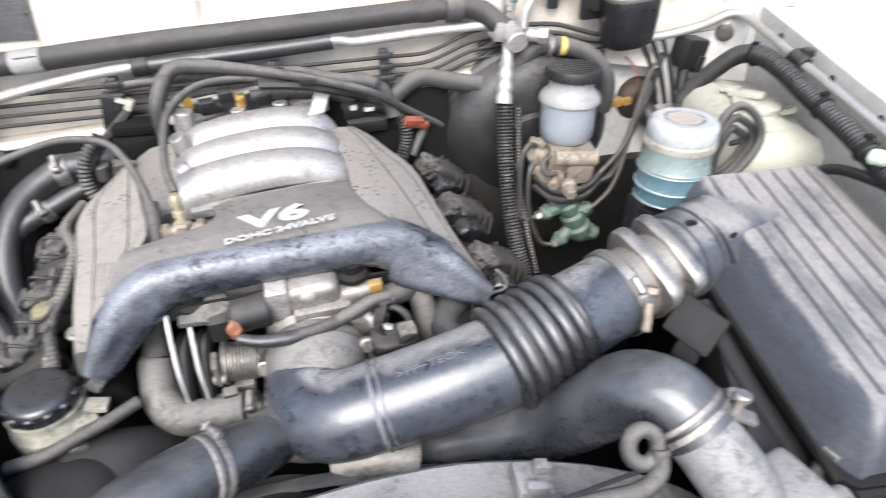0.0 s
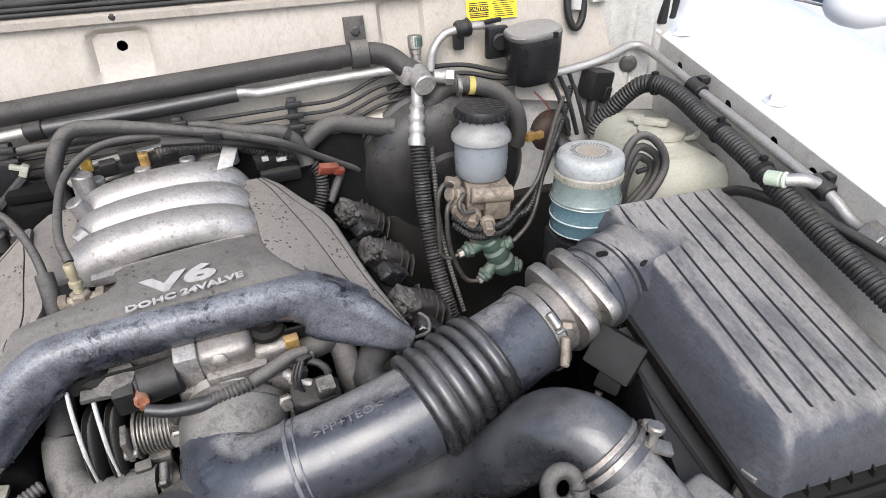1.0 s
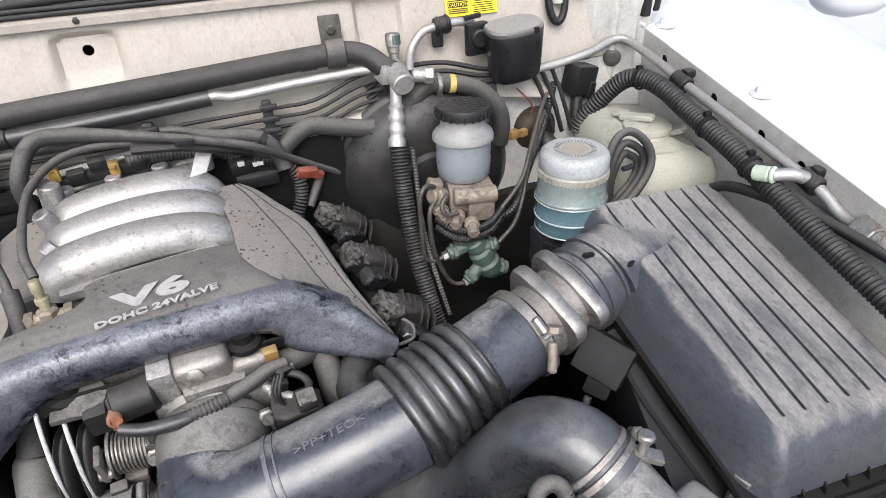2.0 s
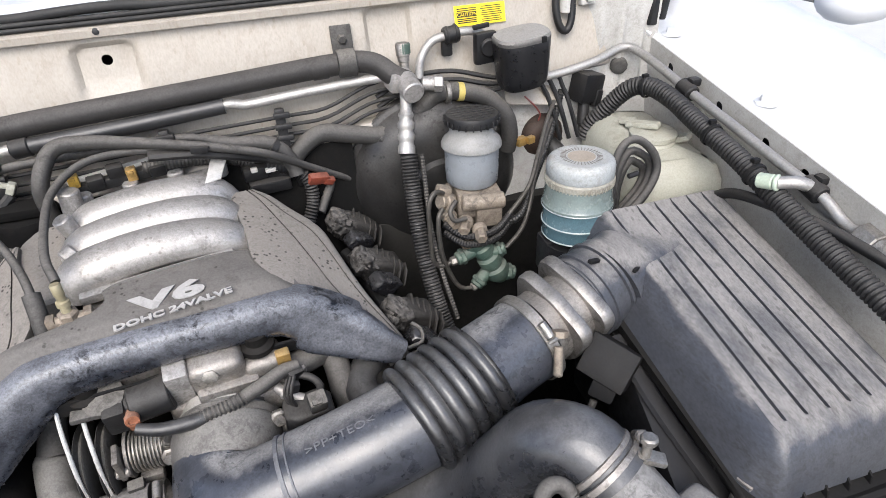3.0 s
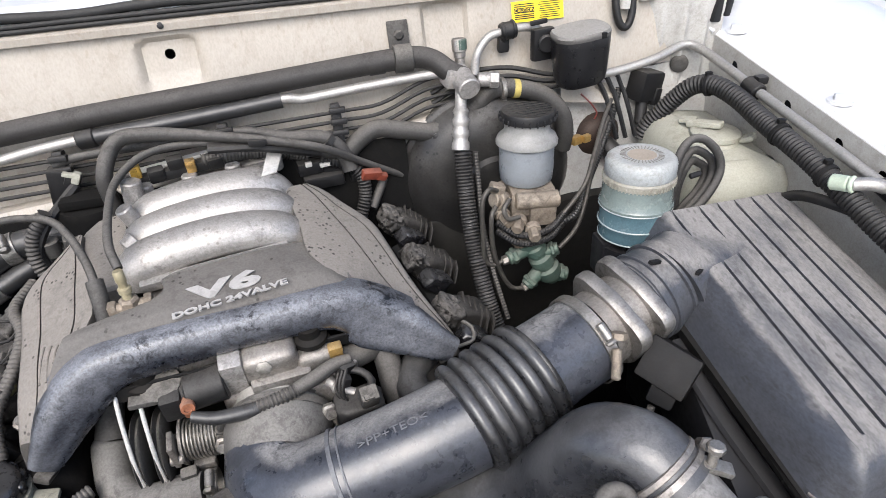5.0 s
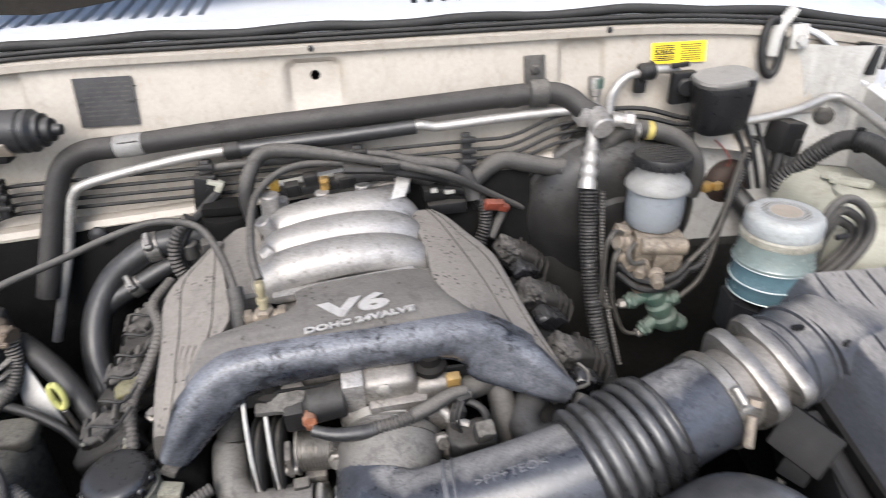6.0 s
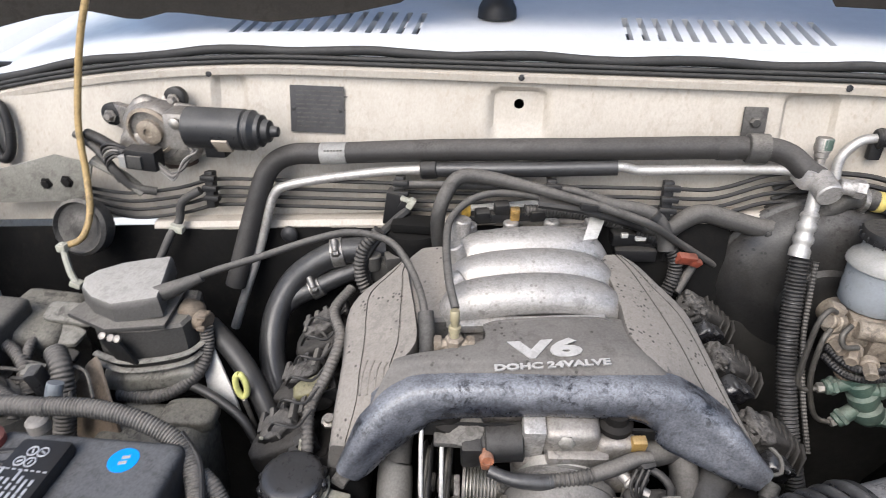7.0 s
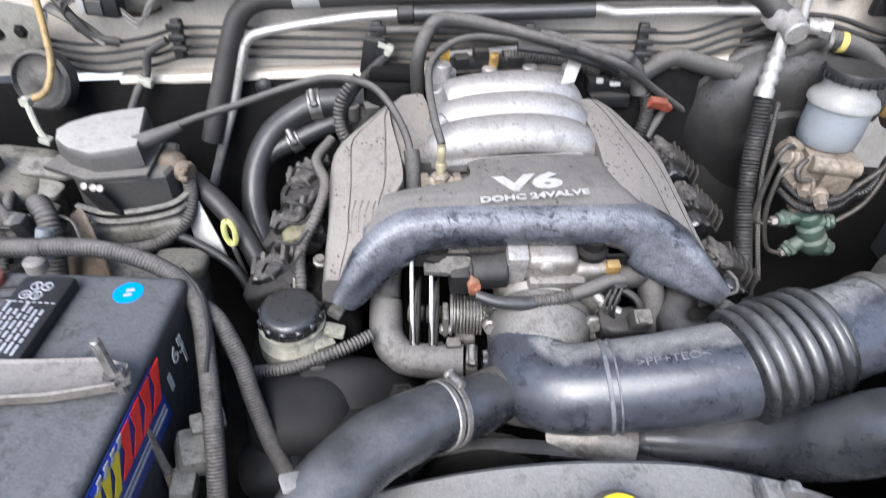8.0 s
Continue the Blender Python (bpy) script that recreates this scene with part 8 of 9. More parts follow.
hh2 = thing("heater_hose", (-0.24, 0.80, 1.1), "black heater hose with printed spring clips", "hose", "heater hoses behind the cylinder head")
part("hose", [tube([(-0.165, 0.83, 1.206), (-0.20, 0.818, 1.200), (-0.242, 0.802, 1.184), (-0.275, 0.79, 1.168), (-0.30, 0.775, 1.14)], 0.0125, 16)], M_HOSE, hh2)
clamp_ring("spring_clip", hh2, (-0.243, 0.8015, 1.1835), (1, 0.4, 0.42), 0.0128, 0.015, M_ALUBRIGHT, (0, -0.6, 0.8))
pn = thing("heater_pipe_block", (-0.15, 0.82, 1.2), "dusty pipe junction behind the cylinder head", "pipe junction")
part("junction", [box((-0.152, 0.815, 1.212), (0.04, 0.03, 0.03), (0, 10, 10), 0.006), cyl((-0.165, 0.80, 1.22), (-0.165, 0.80, 1.24), 0.010), box((-0.14, 0.80, 1.235), (0.02, 0.02, 0.014), (0, 0, 20), 0.003)], M_CRUISE, pn)
solo("ribbed_wire", [tube([(-0.155, 0.80, 1.275), (-0.175, 0.79, 1.25), (-0.178, 0.782, 1.22), (-0.165, 0.775, 1.19)], 0.0062, 10, rib=0.0015, pitch=0.005)], M_LOOM, "ribbed black wire conduit by the heater hoses", "cable")
lh = thing("bypass_hose", (-0.09, 0.56, 1.0), "dusty grey L-shaped bypass hose with clip", "hose")
part("nub", [tube([(-0.096, 0.628, 1.142), (-0.099, 0.612, 1.126), (-0.100, 0.600, 1.114)], [0.012, 0.0135, 0.0150], 16)], M_DUSTHOSE, lh)
part("hose", [tube([(-0.1005, 0.6005, 1.1145), (-0.101, 0.598, 1.112), (-0.100, 0.586, 1.100), (-0.096, 0.566, 1.083), (-0.078, 0.548, 1.075), (-0.045, 0.544, 1.076), (-0.012, 0.544, 1.078)], [0.013, 0.0172, 0.0185, 0.0185, 0.0185, 0.0185, 0.0185], 20)], M_MIDHOSE, lh)
clamp_ring("hose_clip", lh, (-0.004, 0.545, 1.079), (1, 0.02, 0), 0.0150, 0.012, M_STEEL, (0.1, -0.3, 1))
uh = thing("upper_radiator_hose", (-0.07, 0.42, 1.05), "thick black upper radiator hose with a steel clamp", "hose")
part("hose", [tube([(0.030, 0.50, 1.088), (0.000, 0.468, 1.108), (-0.031, 0.445, 1.122), (-0.060, 0.422, 1.131), (-0.090, 0.395, 1.135), (-0.121, 0.348, 1.135), (-0.145, 0.29, 1.11)], [0.026, 0.0285, 0.0300, 0.031, 0.031, 0.031, 0.031], 22)], M_GLOSSHOSE, uh)
ud = Vector((-0.031, 0.445, 1.122)) - Vector((0.0, 0.468, 1.108))
clamp_ring("hose_clamp", uh, Vector((-0.024, 0.450, 1.119)), ud, 0.0302, 0.006, M_ALUDULL, (0.1, 0.3, 1))
part("clamp_band", [lathe(Vector((-0.024, 0.450, 1.119)) + ud.normalized() * 0.006, ud, [(0.0302, 0), (0.032, 0.001), (0.032, 0.005), (0.0302, 0.006)], 28, cap=False)], M_ALUDULL, uh)
part("white_tag", [box((-0.137, 0.352, 1.160), (0.02, 0.015, 0.006), (0, 20, 30), 0.002)], M_RESERV, uh)
solo("water_outlet", [tube([(0.075, 0.545, 1.03), (0.055, 0.52, 1.06), (0.03, 0.50, 1.088), (0.01, 0.482, 1.10)], [0.034, 0.034, 0.029, 0.027], 20)], M_ALUDULL, "dull cast water outlet below the intake elbow", "outlet")
fan = thing("belt_pulley", (0.0, 0.41, 0.98), "dark grooved belt pulley with fan belt", "pulley")
part("pulley", [lathe((0.02, 0.470, 1.005), (0, -1, 0), [(0.058, 0), (0.062, 0.003), (0.055, 0.008), (0.055, 0.016), (0.062, 0.022), (0.056, 0.026), (0.03, 0.028), (0.02, 0.036)], 36)], M_DARK, fan)
part("belt", [tube([(-0.06, 0.458, 1.00), (-0.035, 0.456, 1.045), (0.02, 0.456, 1.062), (0.12, 0.456, 1.060), (0.25, 0.456, 1.03)], 0.008, 8, flat=0.5)], M_HOSE, fan)

# ---- cruise actuator ----
cc = thing("cruise_actuator", (-0.42, 0.70, 1.12), "dusty dark cruise control actuator with rounded pale lid", "actuator")
lid_poly = [(-0.479, 0.693, 1.236), (-0.483, 0.706, 1.240), (-0.475, 0.719, 1.242), (-0.450, 0.733, 1.246), (-0.420, 0.740, 1.250), (-0.393, 0.744, 1.253), (-0.384, 0.710, 1.248), (-0.375, 0.675, 1.243), (-0.403, 0.668, 1.240), (-0.425, 0.664, 1.237), (-0.457, 0.676, 1.236)]
lid_mid = Vector((-0.428, 0.700, 1.243))
lid_rings = []
for g, dz in ((0.55, 0.0012), (0.10, 0.0010), (0.03, 0.0004), (0.0, -0.002), (-0.02, -0.012), (-0.03, -0.024)):
    lid_rings.append([Vector(p) + (lid_mid - Vector(p)) * g + Vector((0, 0, dz)) for p in lid_poly])
part("lid", [loft(lid_rings, closed=True, caps=True)], M_DUSTLID, cc, "pale dusty rounded lid", angle=28)
part("lid_flange", [prism([(-0.490, 0.672, 1.208), (-0.430, 0.650, 1.208), (-0.368, 0.664, 1.209), (-0.376, 0.735, 1.212), (-0.47, 0.74, 1.212)], (0, 0, 0.006), 0.002)], M_CRUISE, cc)
case_ring = [(-0.452, 0.664), (-0.420, 0.657), (-0.388, 0.663), (-0.356, 0.676), (-0.352, 0.700), (-0.366, 0.742), (-0.46, 0.735), (-0.468, 0.70)]
part("case", [loft([[(x + (-0.41 - x) * g, y + (0.70 - y) * g, z) for x, y in case_ring] for z, g in ((1.10, 0.10), (1.150, 0.02), (1.152, -0.02), (1.205, -0.02), (1.209, 0.04))], closed=True, caps=True)], M_CRUISE, cc, angle=30)
for z, out in ((1.172, 0.006), (1.162, 0.009)):
    pts = [(-0.458, 0.663 - out, z), (-0.420, 0.653 - out, z), (-0.385, 0.660 - out, z), (-0.352, 0.675 - out, z + 0.002), (-0.340, 0.694, z + 0.004)]
    part("ledge", [tube(pts, 0.0042, 8, flat=0.5)], M_PALEDUST, cc)
part("skirt", [blob((-0.402, 0.672, 1.140), (0.112, 0.050, 0.026), 3.0, (0, -4, 10), 0.10, 40, 0.5)], M_PALEDUST, cc)
part("strap", [prism([(-0.440, 0.6535, 1.200), (-0.412, 0.648, 1.200), (-0.398, 0.6485, 1.172), (-0.424, 0.652, 1.170)], (0, -0.005, 0), 0.0015)], M_MATTBLACK, cc)
for x, y in ((-0.432, 0.648), (-0.421, 0.646), (-0.413, 0.645)):
    part("strap_screw", [lathe((x, y, 1.206), (0, -0.7, 0.7), [(0.0042, 0), (0.0042, 0.003), (0.002, 0.004)], 10)], M_ALUDULL, cc)
knob = part("knob", [blob((-0.362, 0.706, 1.200), (0.030, 0.030, 0.034), 1.0, (0, 20, 0), 0.08, 70, 0.7), cyl((-0.352, 0.702, 1.198), (-0.338, 0.698, 1.195), 0.0125)], M_TANBRACKET, cc, "rusty brown knob")
for a in np.linspace(0, 5.2, 6):
    part("knob_rib", [box((-0.341, 0.698 + 0.0115 * math.cos(a), 1.195 + 0.0115 * math.sin(a)), (0.010, 0.005, 0.005), (0, 0, 0), 0.001, 1)], M_TANBRACKET, knob)
part("green_tape", [box((-0.342, 0.694, 1.176), (0.006, 0.006, 0.014), (0, 10, 0), 0.0015)], M_GREENWIRE, cc, "green tape")
part("actuator_loom", [tube([(-0.342, 0.698, 1.190), (-0.340, 0.690, 1.168), (-0.346, 0.672, 1.146), (-0.368, 0.655, 1.130), (-0.400, 0.645, 1.122), (-0.435, 0.645, 1.124)], 0.0075, 12, rib=0.0010, pitch=0.004)], M_LOOM, cc)
tank = thing("coolant_bottle", (-0.37, 0.63, 1.0), "grimy translucent coolant bottle below the actuator", "bottle")
part("bottle", [blob((-0.384, 0.604, 1.030), (0.128, 0.118, 0.176), 2.0, (0, 3, 6), 0.045, 22, 0.42, 26)], M_OLIVE, tank)
part("neck", [blob((-0.345, 0.634, 1.112), (0.060, 0.040, 0.022), 5.0, (0, 8, 12), 0.06, 30, 0.5)], M_OLIVE, tank)
part("foot", [blob((-0.340, 0.575, 0.99), (0.058, 0.06, 0.10), 8.0, (0, 0, 10), 0.05, 25, 0.45)], M_OLIVE, tank)
solo("support_sheet", [prism([(-0.356, 0.702, 1.172), (-0.338, 0.698, 1.166), (-0.312, 0.676, 1.120), (-0.300, 0.665, 1.09), (-0.340, 0.670, 1.10)], (0, -0.003, 0), 0.001)], M_PALETAB, "pale bare support sheet beside the actuator", "bracket")
solo("support_pipe", [tube([(-0.352, 0.722, 1.172), (-0.312, 0.696, 1.156), (-0.276, 0.668, 1.128), (-0.248, 0.640, 1.085), (-0.235, 0.62, 1.04)], 0.0125, 14)], M_TUBEBLACK, "black pipe running down beside the head", "pipe")
solo("support_pipe", [tube([(-0.375, 0.668, 1.128), (-0.350, 0.661, 1.130), (-0.318, 0.652, 1.122), (-0.285, 0.640, 1.104), (-0.262, 0.625, 1.07)], 0.0055, 10)], M_TUBEBLACK, "thin black pipe below the actuator", "pipe")
dip = thing("dipstick", (-0.285, 0.65, 1.06), "yellow oil dipstick loop handle", "dipstick")
part("handle", [tube([(-0.285 + 0.0062 * math.sin(a), 0.650, 1.150 + 0.0165 * math.cos(a)) for a in np.linspace(0, 2 * math.pi, 17)], 0.0036, 10)], M_DIP, dip)
part("stem", [cyl((-0.285, 0.650, 1.130), (-0.270, 0.655, 1.00), 0.003, 8)], M_STEEL, dip)

# ---- battery ----
bat = thing("car_battery", (-0.35, 0.42, 1.0), "black car battery with red, blue and yellow side label", "battery")
BX0, BX1, BY0, BY1, BZ = -0.440, -0.268, 0.270, 0.520, 1.203
part("case", [box(((BX0 + BX1) / 2, (BY0 + BY1) / 2, BZ - 0.10), (BX1 - BX0, BY1 - BY0, 0.20), (0, 0, 2), 0.010, 4)], M_BATTERY, bat)
part("vent_cap", [box((-0.382, 0.4525, BZ + 0.006), (0.046, 0.094, 0.014), (0, 0, 2), 0.004)], M_BLACKCLEAN, bat)
part("vent_cap", [box((-0.376, 0.308, BZ + 0.006), (0.046, 0.080, 0.014), (0, 0, 2), 0.004)], M_BLACKCLEAN, bat)
rnd = random.Random(5)
for k in range(7):
    y = 0.409 + 0.002 * (k % 2)
    while y < 0.458:
        run = rnd.uniform(0.004, 0.013)
        part("print_bar", [box((-0.3985 + 0.0054 * k - 0.035 * (y + run / 2 - 0.432), y + run / 2, BZ + 0.0134), (0.0024, run, 0.0006), (0, 0, 2), 0.0, 1)], M_WORNLABEL, bat, smooth=False)
        y += run + rnd.uniform(0.0012, 0.0028)
for k in range(8):
    part("print_dash", [box((-0.4015 + 0.0055 * k, 0.466, BZ + 0.0134), (0.0032, 0.0012, 0.0006), (0, 0, 2), 0.0, 1)], M_WORNLABEL, bat, smooth=False)
for k in range(4):
    c = Vector((-0.3915 + 0.0095 * (k % 2) + 0.004 * (k // 2), 0.4740 + 0.0110 * (k // 2), BZ + 0.0136))
    part("print_ring", [tube([c + Vector((0.0046 * math.cos(b), 0.0046 * math.sin(b), 0)) for b in np.linspace(0.2, 0.2 + 2 * math.pi, 7)], 0.0008, 6)], M_WORNLABEL, bat)
    part("print_bar", [box(c, (0.0046, 0.0016, 0.0006), (0, 0, 35 + 40 * k), 0.0, 1)], M_WORNLABEL, bat, smooth=False)
for k in range(5):
    part("print_bar", [box((-0.390 + 0.0068 * k, 0.322, BZ + 0.0134), (0.0026, 0.030 - 0.004 * (k % 2), 0.0006), (0, 0, 2), 0.0, 1)], M_WORNLABEL, bat, smooth=False)
for k in range(7):
    part("vent_slot", [box((-0.424, 0.408 + 0.014 * k, BZ + 0.0004), (0.022, 0.005, 0.0024), (0, 0, 14), 0.0008, 1)], M_BLACKCLEAN, bat, smooth=False)
dot = part("round_sticker", [lathe((-0.316, 0.496, BZ), (0, 0, 1), [(0.013, 0), (0.013, 0.0006)], 28)], M_BLUE, bat, "bright blue round sticker")
for dy_ in (-0.003, 0.003):
    part("print_bar", [box((-0.315, 0.496 + dy_, BZ + 0.0008), (0.007, 0.0032, 0.0006), (0, 0, 20), 0.0, 1)], M_WHITEINK, dot, smooth=False)
XS = BX1 + 0.0012
SROT = (0, 0, 2)


def side(y, z, dy, dz, out):
    x = XS - (y - 0.395) * math.tan(radians(2)) + out
    return box((x, y, z), (0.0008, dy, dz), SROT, 0.0, 1)


part("label_sheet", [side(0.365, BZ - 0.042, 0.12, 0.068, 0.0)], M_NAVY, bat, "dark blue label", smooth=False)
part("label_white", [side(0.474, BZ - 0.046, 0.004, 0.030, 0.0004)], M_WHITEINK, bat, smooth=False)
part("label_white", [side(0.440, BZ - 0.050, 0.006, 0.018, 0.0004)], M_WHITEINK, bat, smooth=False)


def slanted(y, z, dy, dz, out, lean=0.008, hole=True):
    """A leaning printed block, notched in the middle."""
    x = lambda q: XS - (q - 0.395) * math.tan(radians(2)) + out
    poly = [(y - dy / 2 - lean, z - dz / 2), (y + dy / 2 - lean, z - dz / 2), (y + dy / 2, z), (y + dy / 2 + lean, z + dz / 2), (y - dy / 2 + lean, z + dz / 2), (y - dy / 2 + dy * (0.45 if hole else 0.0), z)]
    return prism([(x(q), q, w) for q, w in poly], (0.0008, 0, 0), 0.0)


for k in range(4):
    part("label_red", [slanted(0.418 - 0.0195 * k, BZ - 0.027, 0.0165, 0.034, 0.0010)], M_REDINK, bat, smooth=False)
for k in range(3):
    part("label_yellow", [slanted(0.340 - 0.0150 * k, BZ - 0.031, 0.0125, 0.030, 0.0010)], M_YELINK, bat, smooth=False)
part("label_blue", [slanted(0.375 - 0.018 * k, BZ - 0.0125, 0.014, 0.005, 0.0006, 0.002, False) for k in range(5)], M_BLUEINK, bat, smooth=False)
for k in range(4):
    part("label_small", [slanted(0.356 - 0.011 * k, BZ - 0.0135, 0.007, 0.008, 0.0014, 0.003)], M_WHITEINK, bat, smooth=False)
part("label_line", [side(0.365, BZ - 0.056, 0.11, 0.002, 0.0010), side(0.365, BZ - 0.062, 0.11, 0.003, 0.0010)], M_WHITEINK, bat, smooth=False)
lettering("print_number", "65", on_plane((XS + 0.0028 - 0.062 * math.tan(radians(2)), 0.462, BZ - 0.033), (-0.035, 1, 0), (0, 0, 1)), 0.026, M_WHITEINK, bat, 1.0, 0.0004, label="white printed number")
hd = thing("battery_hold_down", (-0.36, 0.39, 1.2), "grey metal hold-down bar with threaded rod", "bracket")
bar_rows = []
for x, y, dz, w in ((-0.480, 0.376, 0.004, 0.021), (-0.440, 0.381, 0.006, 0.021), (-0.400, 0.385, 0.003, 0.020), (-0.355, 0.389, 0.004, 0.019), (-0.315, 0.392, 0.007, 0.018), (-0.292, 0.394, 0.010, 0.016), (-0.270, 0.396, 0.009, 0.010)):
    bar_rows.append([(x + 0.10 * v * w, y + v * w, BZ + dz + h) for v, h in ((-1, 0.0), (-1, 0.008), (-0.90, 0.0095), (-0.78, 0.007), (-0.3, 0.0055), (0.3, 0.0055), (0.78, 0.007), (0.90, 0.0095), (1, 0.008), (1, 0.0))])
part("bar", [loft(bar_rows, closed=True, caps=True)], M_STRAP, hd, angle=35)
part("rod", [cyl((-0.280, 0.398, 1.255), (-0.262, 0.385, 1.09), 0.004, 8)], M_STEEL, hd)
part("nut", [lathe((-0.2755, 0.395, 1.212), (-0.1, 0.08, 1), [(0.012, 0), (0.012, 0.003), (0.008, 0.003), (0.008, 0.010)], 6)], M_STEEL, hd)
part("hook", [tube([(-0.262, 0.385, 1.10), (-0.256, 0.375, 1.06), (-0.25, 0.37, 1.0)], 0.005, 8)], M_TANBRACKET, hd)
term = thing("battery_terminal", (-0.42, 0.50, 1.2), "red battery terminal cover with pale clamp", "terminal")
part("cover", [lathe((-0.447, 0.497, 1.200), (0, 0, 1), [(0.016, 0), (0.016, 0.010), (0.011, 0.014)], 20)], M_RED, term)
part("cap", [lathe((-0.412, 0.520, 1.203), (0, 0, 1), [(0.010, 0), (0.010, 0.010), (0.007, 0.013)], 16), lathe((-0.447, 0.497, 1.215), (0, 0, 1), [(0.009, 0), (0.007, 0.002)], 20)], M_STRAP, term)
for k, pts in enumerate(([(-0.405, 0.530, 1.222), (-0.36, 0.534, 1.220), (-0.32, 0.534, 1.210), (-0.285, 0.528, 1.192), (-0.262, 0.505, 1.175), (-0.245, 0.465, 1.155), (-0.228, 0.415, 1.125), (-0.218, 0.37, 1.08), (-0.215, 0.33, 1.02)], [(-0.262, 0.515, 1.17), (-0.245, 0.505, 1.160), (-0.225, 0.485, 1.130), (-0.212, 0.465, 1.095), (-0.19, 0.44, 1.04), (-0.16, 0.42, 0.98)])):
    solo("battery_cable", [tube(pts, 0.0083, 16, rib=0.0007, pitch=0.0030)], M_LOOM, "grey ribbed battery cable conduit", "cable", "battery cables")
solo("battery_wire", [tube([(-0.285, 0.536, 1.198), (-0.262, 0.518, 1.185), (-0.247, 0.485, 1.170), (-0.24, 0.45, 1.155)], 0.003, 8)], M_BLACKCLEAN, "thin black wire over the battery cable", "cable")
solo("terminal_block", [box((-0.246, 0.405, 1.100), (0.032, 0.036, 0.03), (10, 20, 30), 0.006), box((-0.238, 0.425, 1.118), (0.03, 0.018, 0.012), (20, 10, 30), 0.003), box((-0.25, 0.38, 1.085), (0.02, 0.03, 0.03), (0, 10, 10), 0.004)], M_PALEDUST, "grey clamp block beside the battery", "clamp")
solo("tan_bracket", [prism([(-0.452, 0.634, 1.176), (-0.444, 0.638, 1.182), (-0.436, 0.632, 1.176), (-0.408, 0.598, 1.140), (-0.402, 0.590, 1.10), (-0.46, 0.595, 1.10), (-0.462, 0.606, 1.150)], (0.001, 0.004, 0.001), 0.001)], M_TANBRACKET, "tan rusted bracket behind the battery", "bracket")
cl2 = thing("cable_cluster", (-0.50, 0.60, 1.12), "tangled dusty connectors and conduits behind the battery", "wiring")
for p, size, turn, m in (((-0.472, 0.594, 1.178), (0.015, 0.018, 0.050), (6, -8, 10), M_SHELLGREY), ((-0.488, 0.602, 1.172), (0.020, 0.018, 0.044), (0, 10, 20), M_PALEDUST), ((-0.515, 0.585, 1.165), (0.035, 0.028, 0.030), (10, 12, 35), M_CRUISE),
                        ((-0.545, 0.60, 1.160), (0.040, 0.030, 0.030), (-8, 6, 15), M_CHARRED), ((-0.530, 0.555, 1.165), (0.030, 0.024, 0.026), (0, 14, 60), M_BLACK), ((-0.57, 0.565, 1.170), (0.04, 0.03, 0.03), (12, 0, 30), M_CRUISE)):
    part("connector", [box(p, size, turn, 0.004), box((p[0], p[1] - size[1] * 0.35, p[2] + size[2] * 0.42), (size[0] * 0.6, size[1] * 0.5, 0.008), turn, 0.002)], m, cl2)
for k, (p, size, turn) in enumerate((((-0.525, 0.672, 1.186), (0.095, 0.030, 0.010), (14, 6, -6)), ((-0.522, 0.655, 1.170), (0.090, 0.020, 0.009), (18, 4, -4)), ((-0.500, 0.690, 1.198), (0.060, 0.030, 0.008), (10, 8, 4)))):
    part("flat_loom", [blob(p, size, k * 3.0, turn, 0.10, 40, 0.4)], M_PALEDUST if k != 1 else M_CHARRED, cl2)
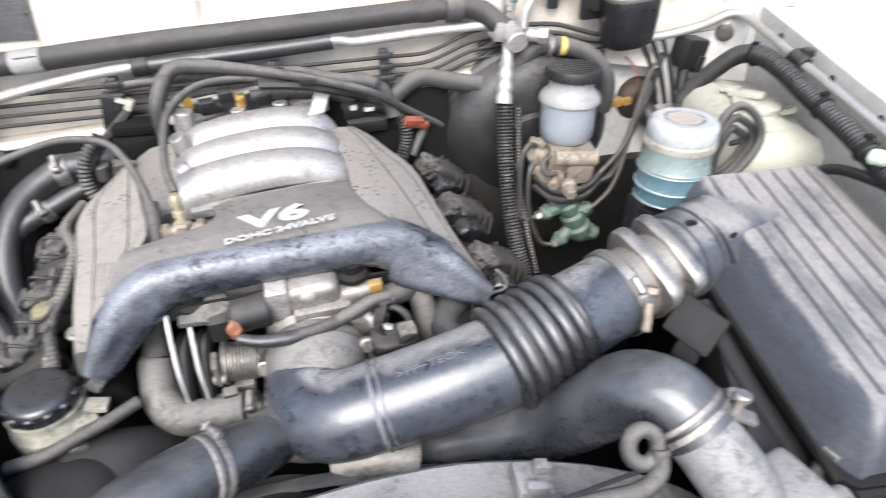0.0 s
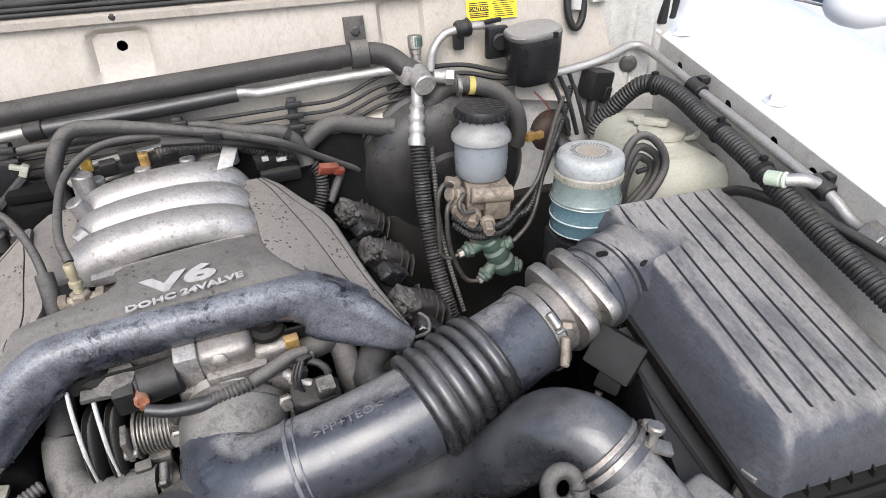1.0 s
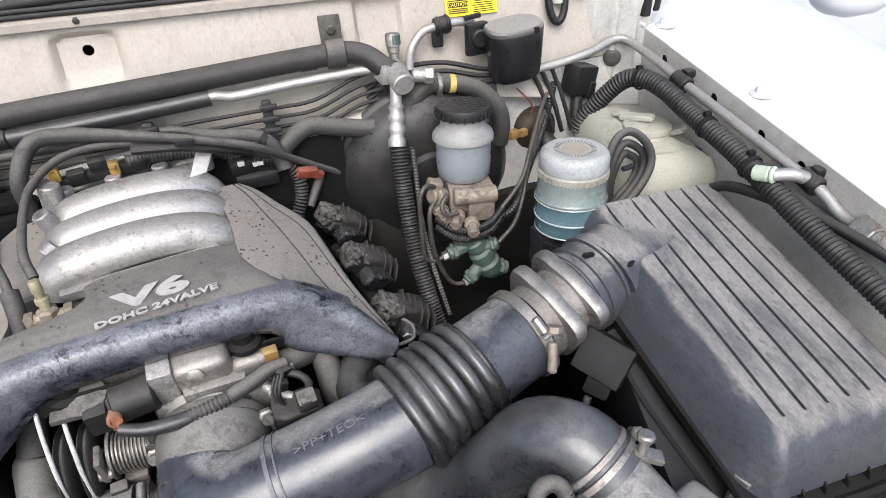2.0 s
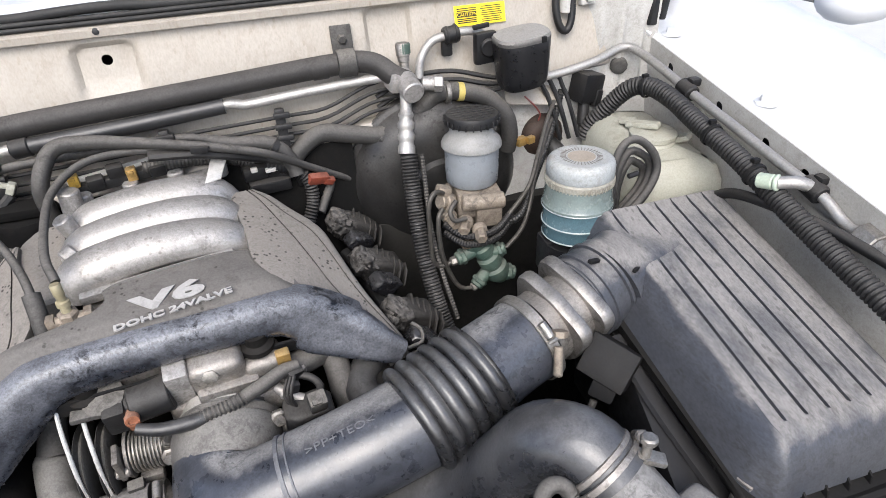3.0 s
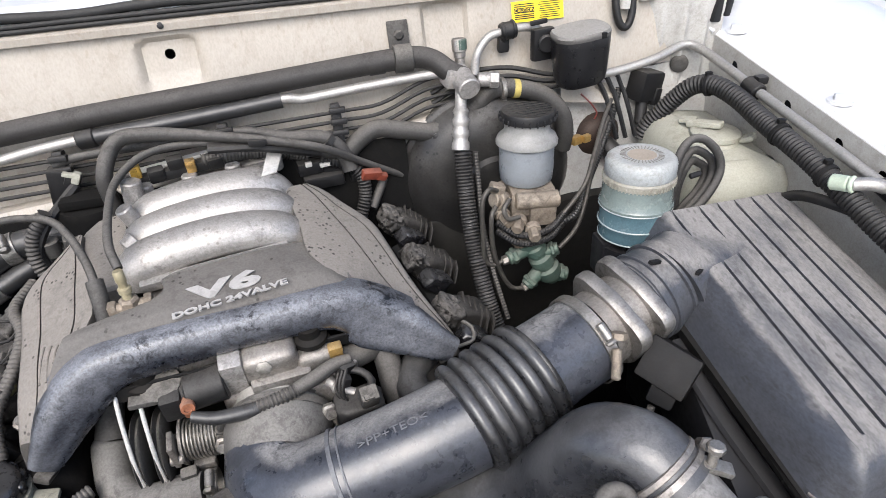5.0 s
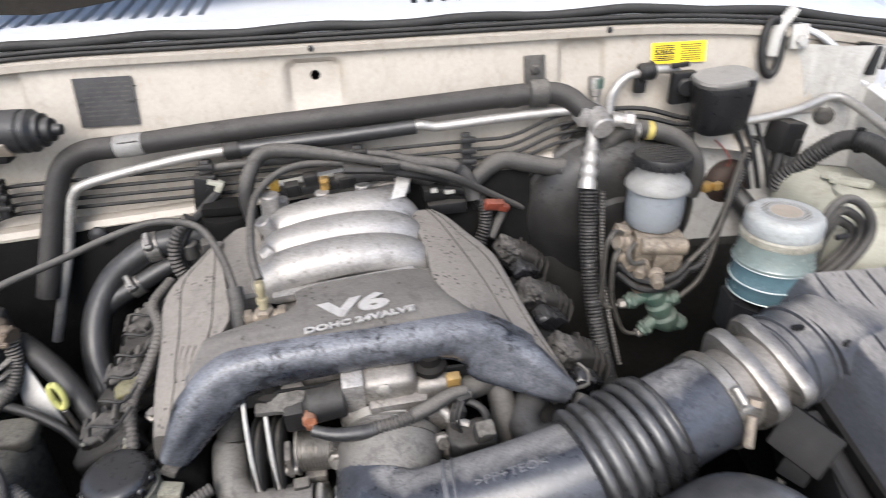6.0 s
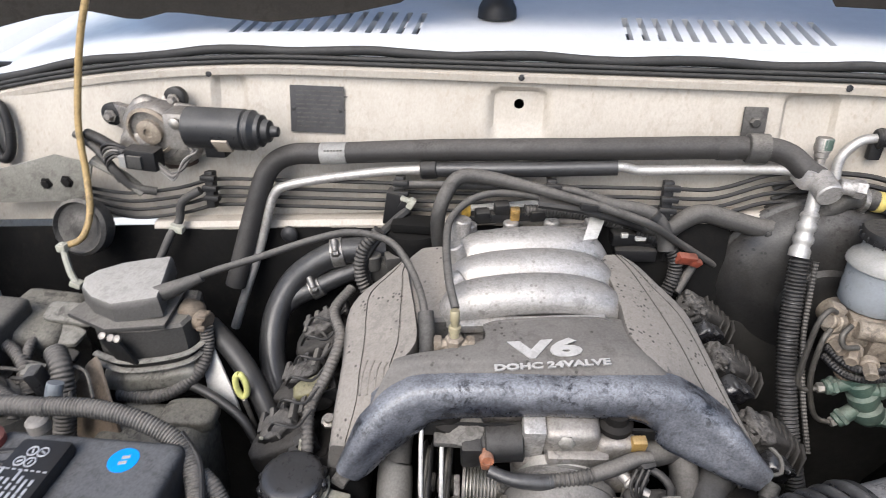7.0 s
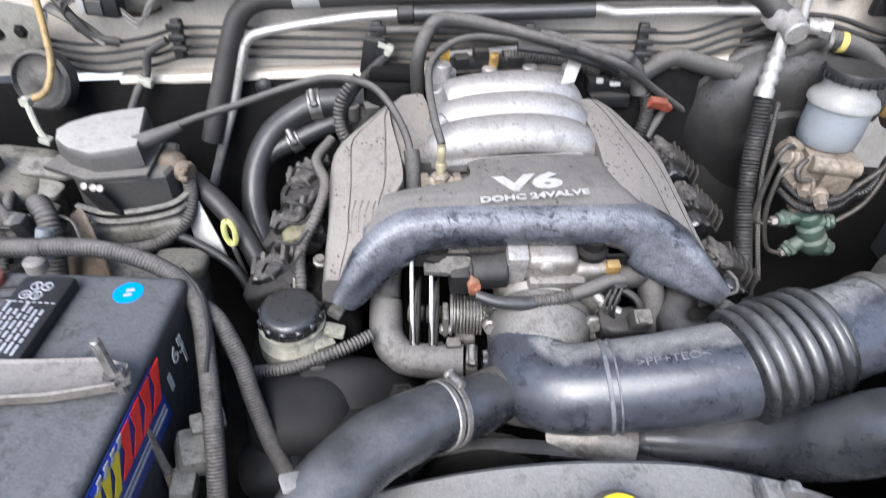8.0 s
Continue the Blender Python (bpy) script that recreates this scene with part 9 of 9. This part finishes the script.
for pts, r in (([(-0.455, 0.575, 1.12), (-0.452, 0.592, 1.165), (-0.458, 0.608, 1.192), (-0.475, 0.625, 1.200)], 0.0105), ([(-0.62, 0.56, 1.19), (-0.56, 0.575, 1.200), (-0.51, 0.57, 1.195), (-0.47, 0.555, 1.192)], 0.007), ([(-0.60, 0.63, 1.20), (-0.55, 0.635, 1.195), (-0.51, 0.615, 1.190), (-0.485, 0.585, 1.170)], 0.006),
               ([(-0.60, 0.52, 1.18), (-0.55, 0.53, 1.195), (-0.50, 0.535, 1.205), (-0.45, 0.532, 1.215), (-0.405, 0.530, 1.220)], 0.0085), ([(-0.55, 0.70, 1.16), (-0.52, 0.645, 1.190), (-0.505, 0.61, 1.185), (-0.50, 0.57, 1.15)], 0.0048)):
    part("cable", [tube(pts, r, 12, rib=0.0012, pitch=0.0045)], M_LOOM, cl2)
for k in range(6):
    a = Vector((-0.56 + 0.015 * k, 0.60 + 0.012 * (k % 3), 1.178))
    part("wire", [tube([a, a + Vector((0.02, -0.012, 0.014)), a + Vector((0.045, -0.008, 0.006)), a + Vector((0.065, -0.03, -0.01))], 0.0019, 6)], (M_BLACK, M_LOOM, M_CRUISE)[k % 3], cl2)
part("white_lug", [box((-0.462, 0.540, 1.207), (0.022, 0.014, 0.012), (10, 14, 30), 0.003)], M_RESERV, cl2, "white lug")
solo("white_plug", [tube([(-0.442, 0.565, 1.175), (-0.438, 0.57, 1.195), (-0.436, 0.575, 1.205)], 0.008, 10)], M_FLUID, "pale blue plug behind the battery", "plug")
solo("strut_tower", [lathe((-0.60, 0.66, 0.85), (0, 0, 1), [(0.12, 0), (0.115, 0.22), (0.10, 0.27), (0.06, 0.29), (0.03, 0.292)], 32)], M_CRUISE, "dusty strut tower in the bay side", "strut tower")
solo("grey_cover", [box((-0.545, 0.69, 1.175), (0.08, 0.10, 0.05), (0, 10, 10), 0.018, 3)], M_OLIVE, "dusty grey plastic cover beside the actuator", "cover")
solo("fuse_box", [box((-0.585, 0.62, 1.19), (0.09, 0.13, 0.07), (0, 6, 6), 0.010, 3)], M_CRUISE, "dusty dark fuse box on the bay side", "fuse box")
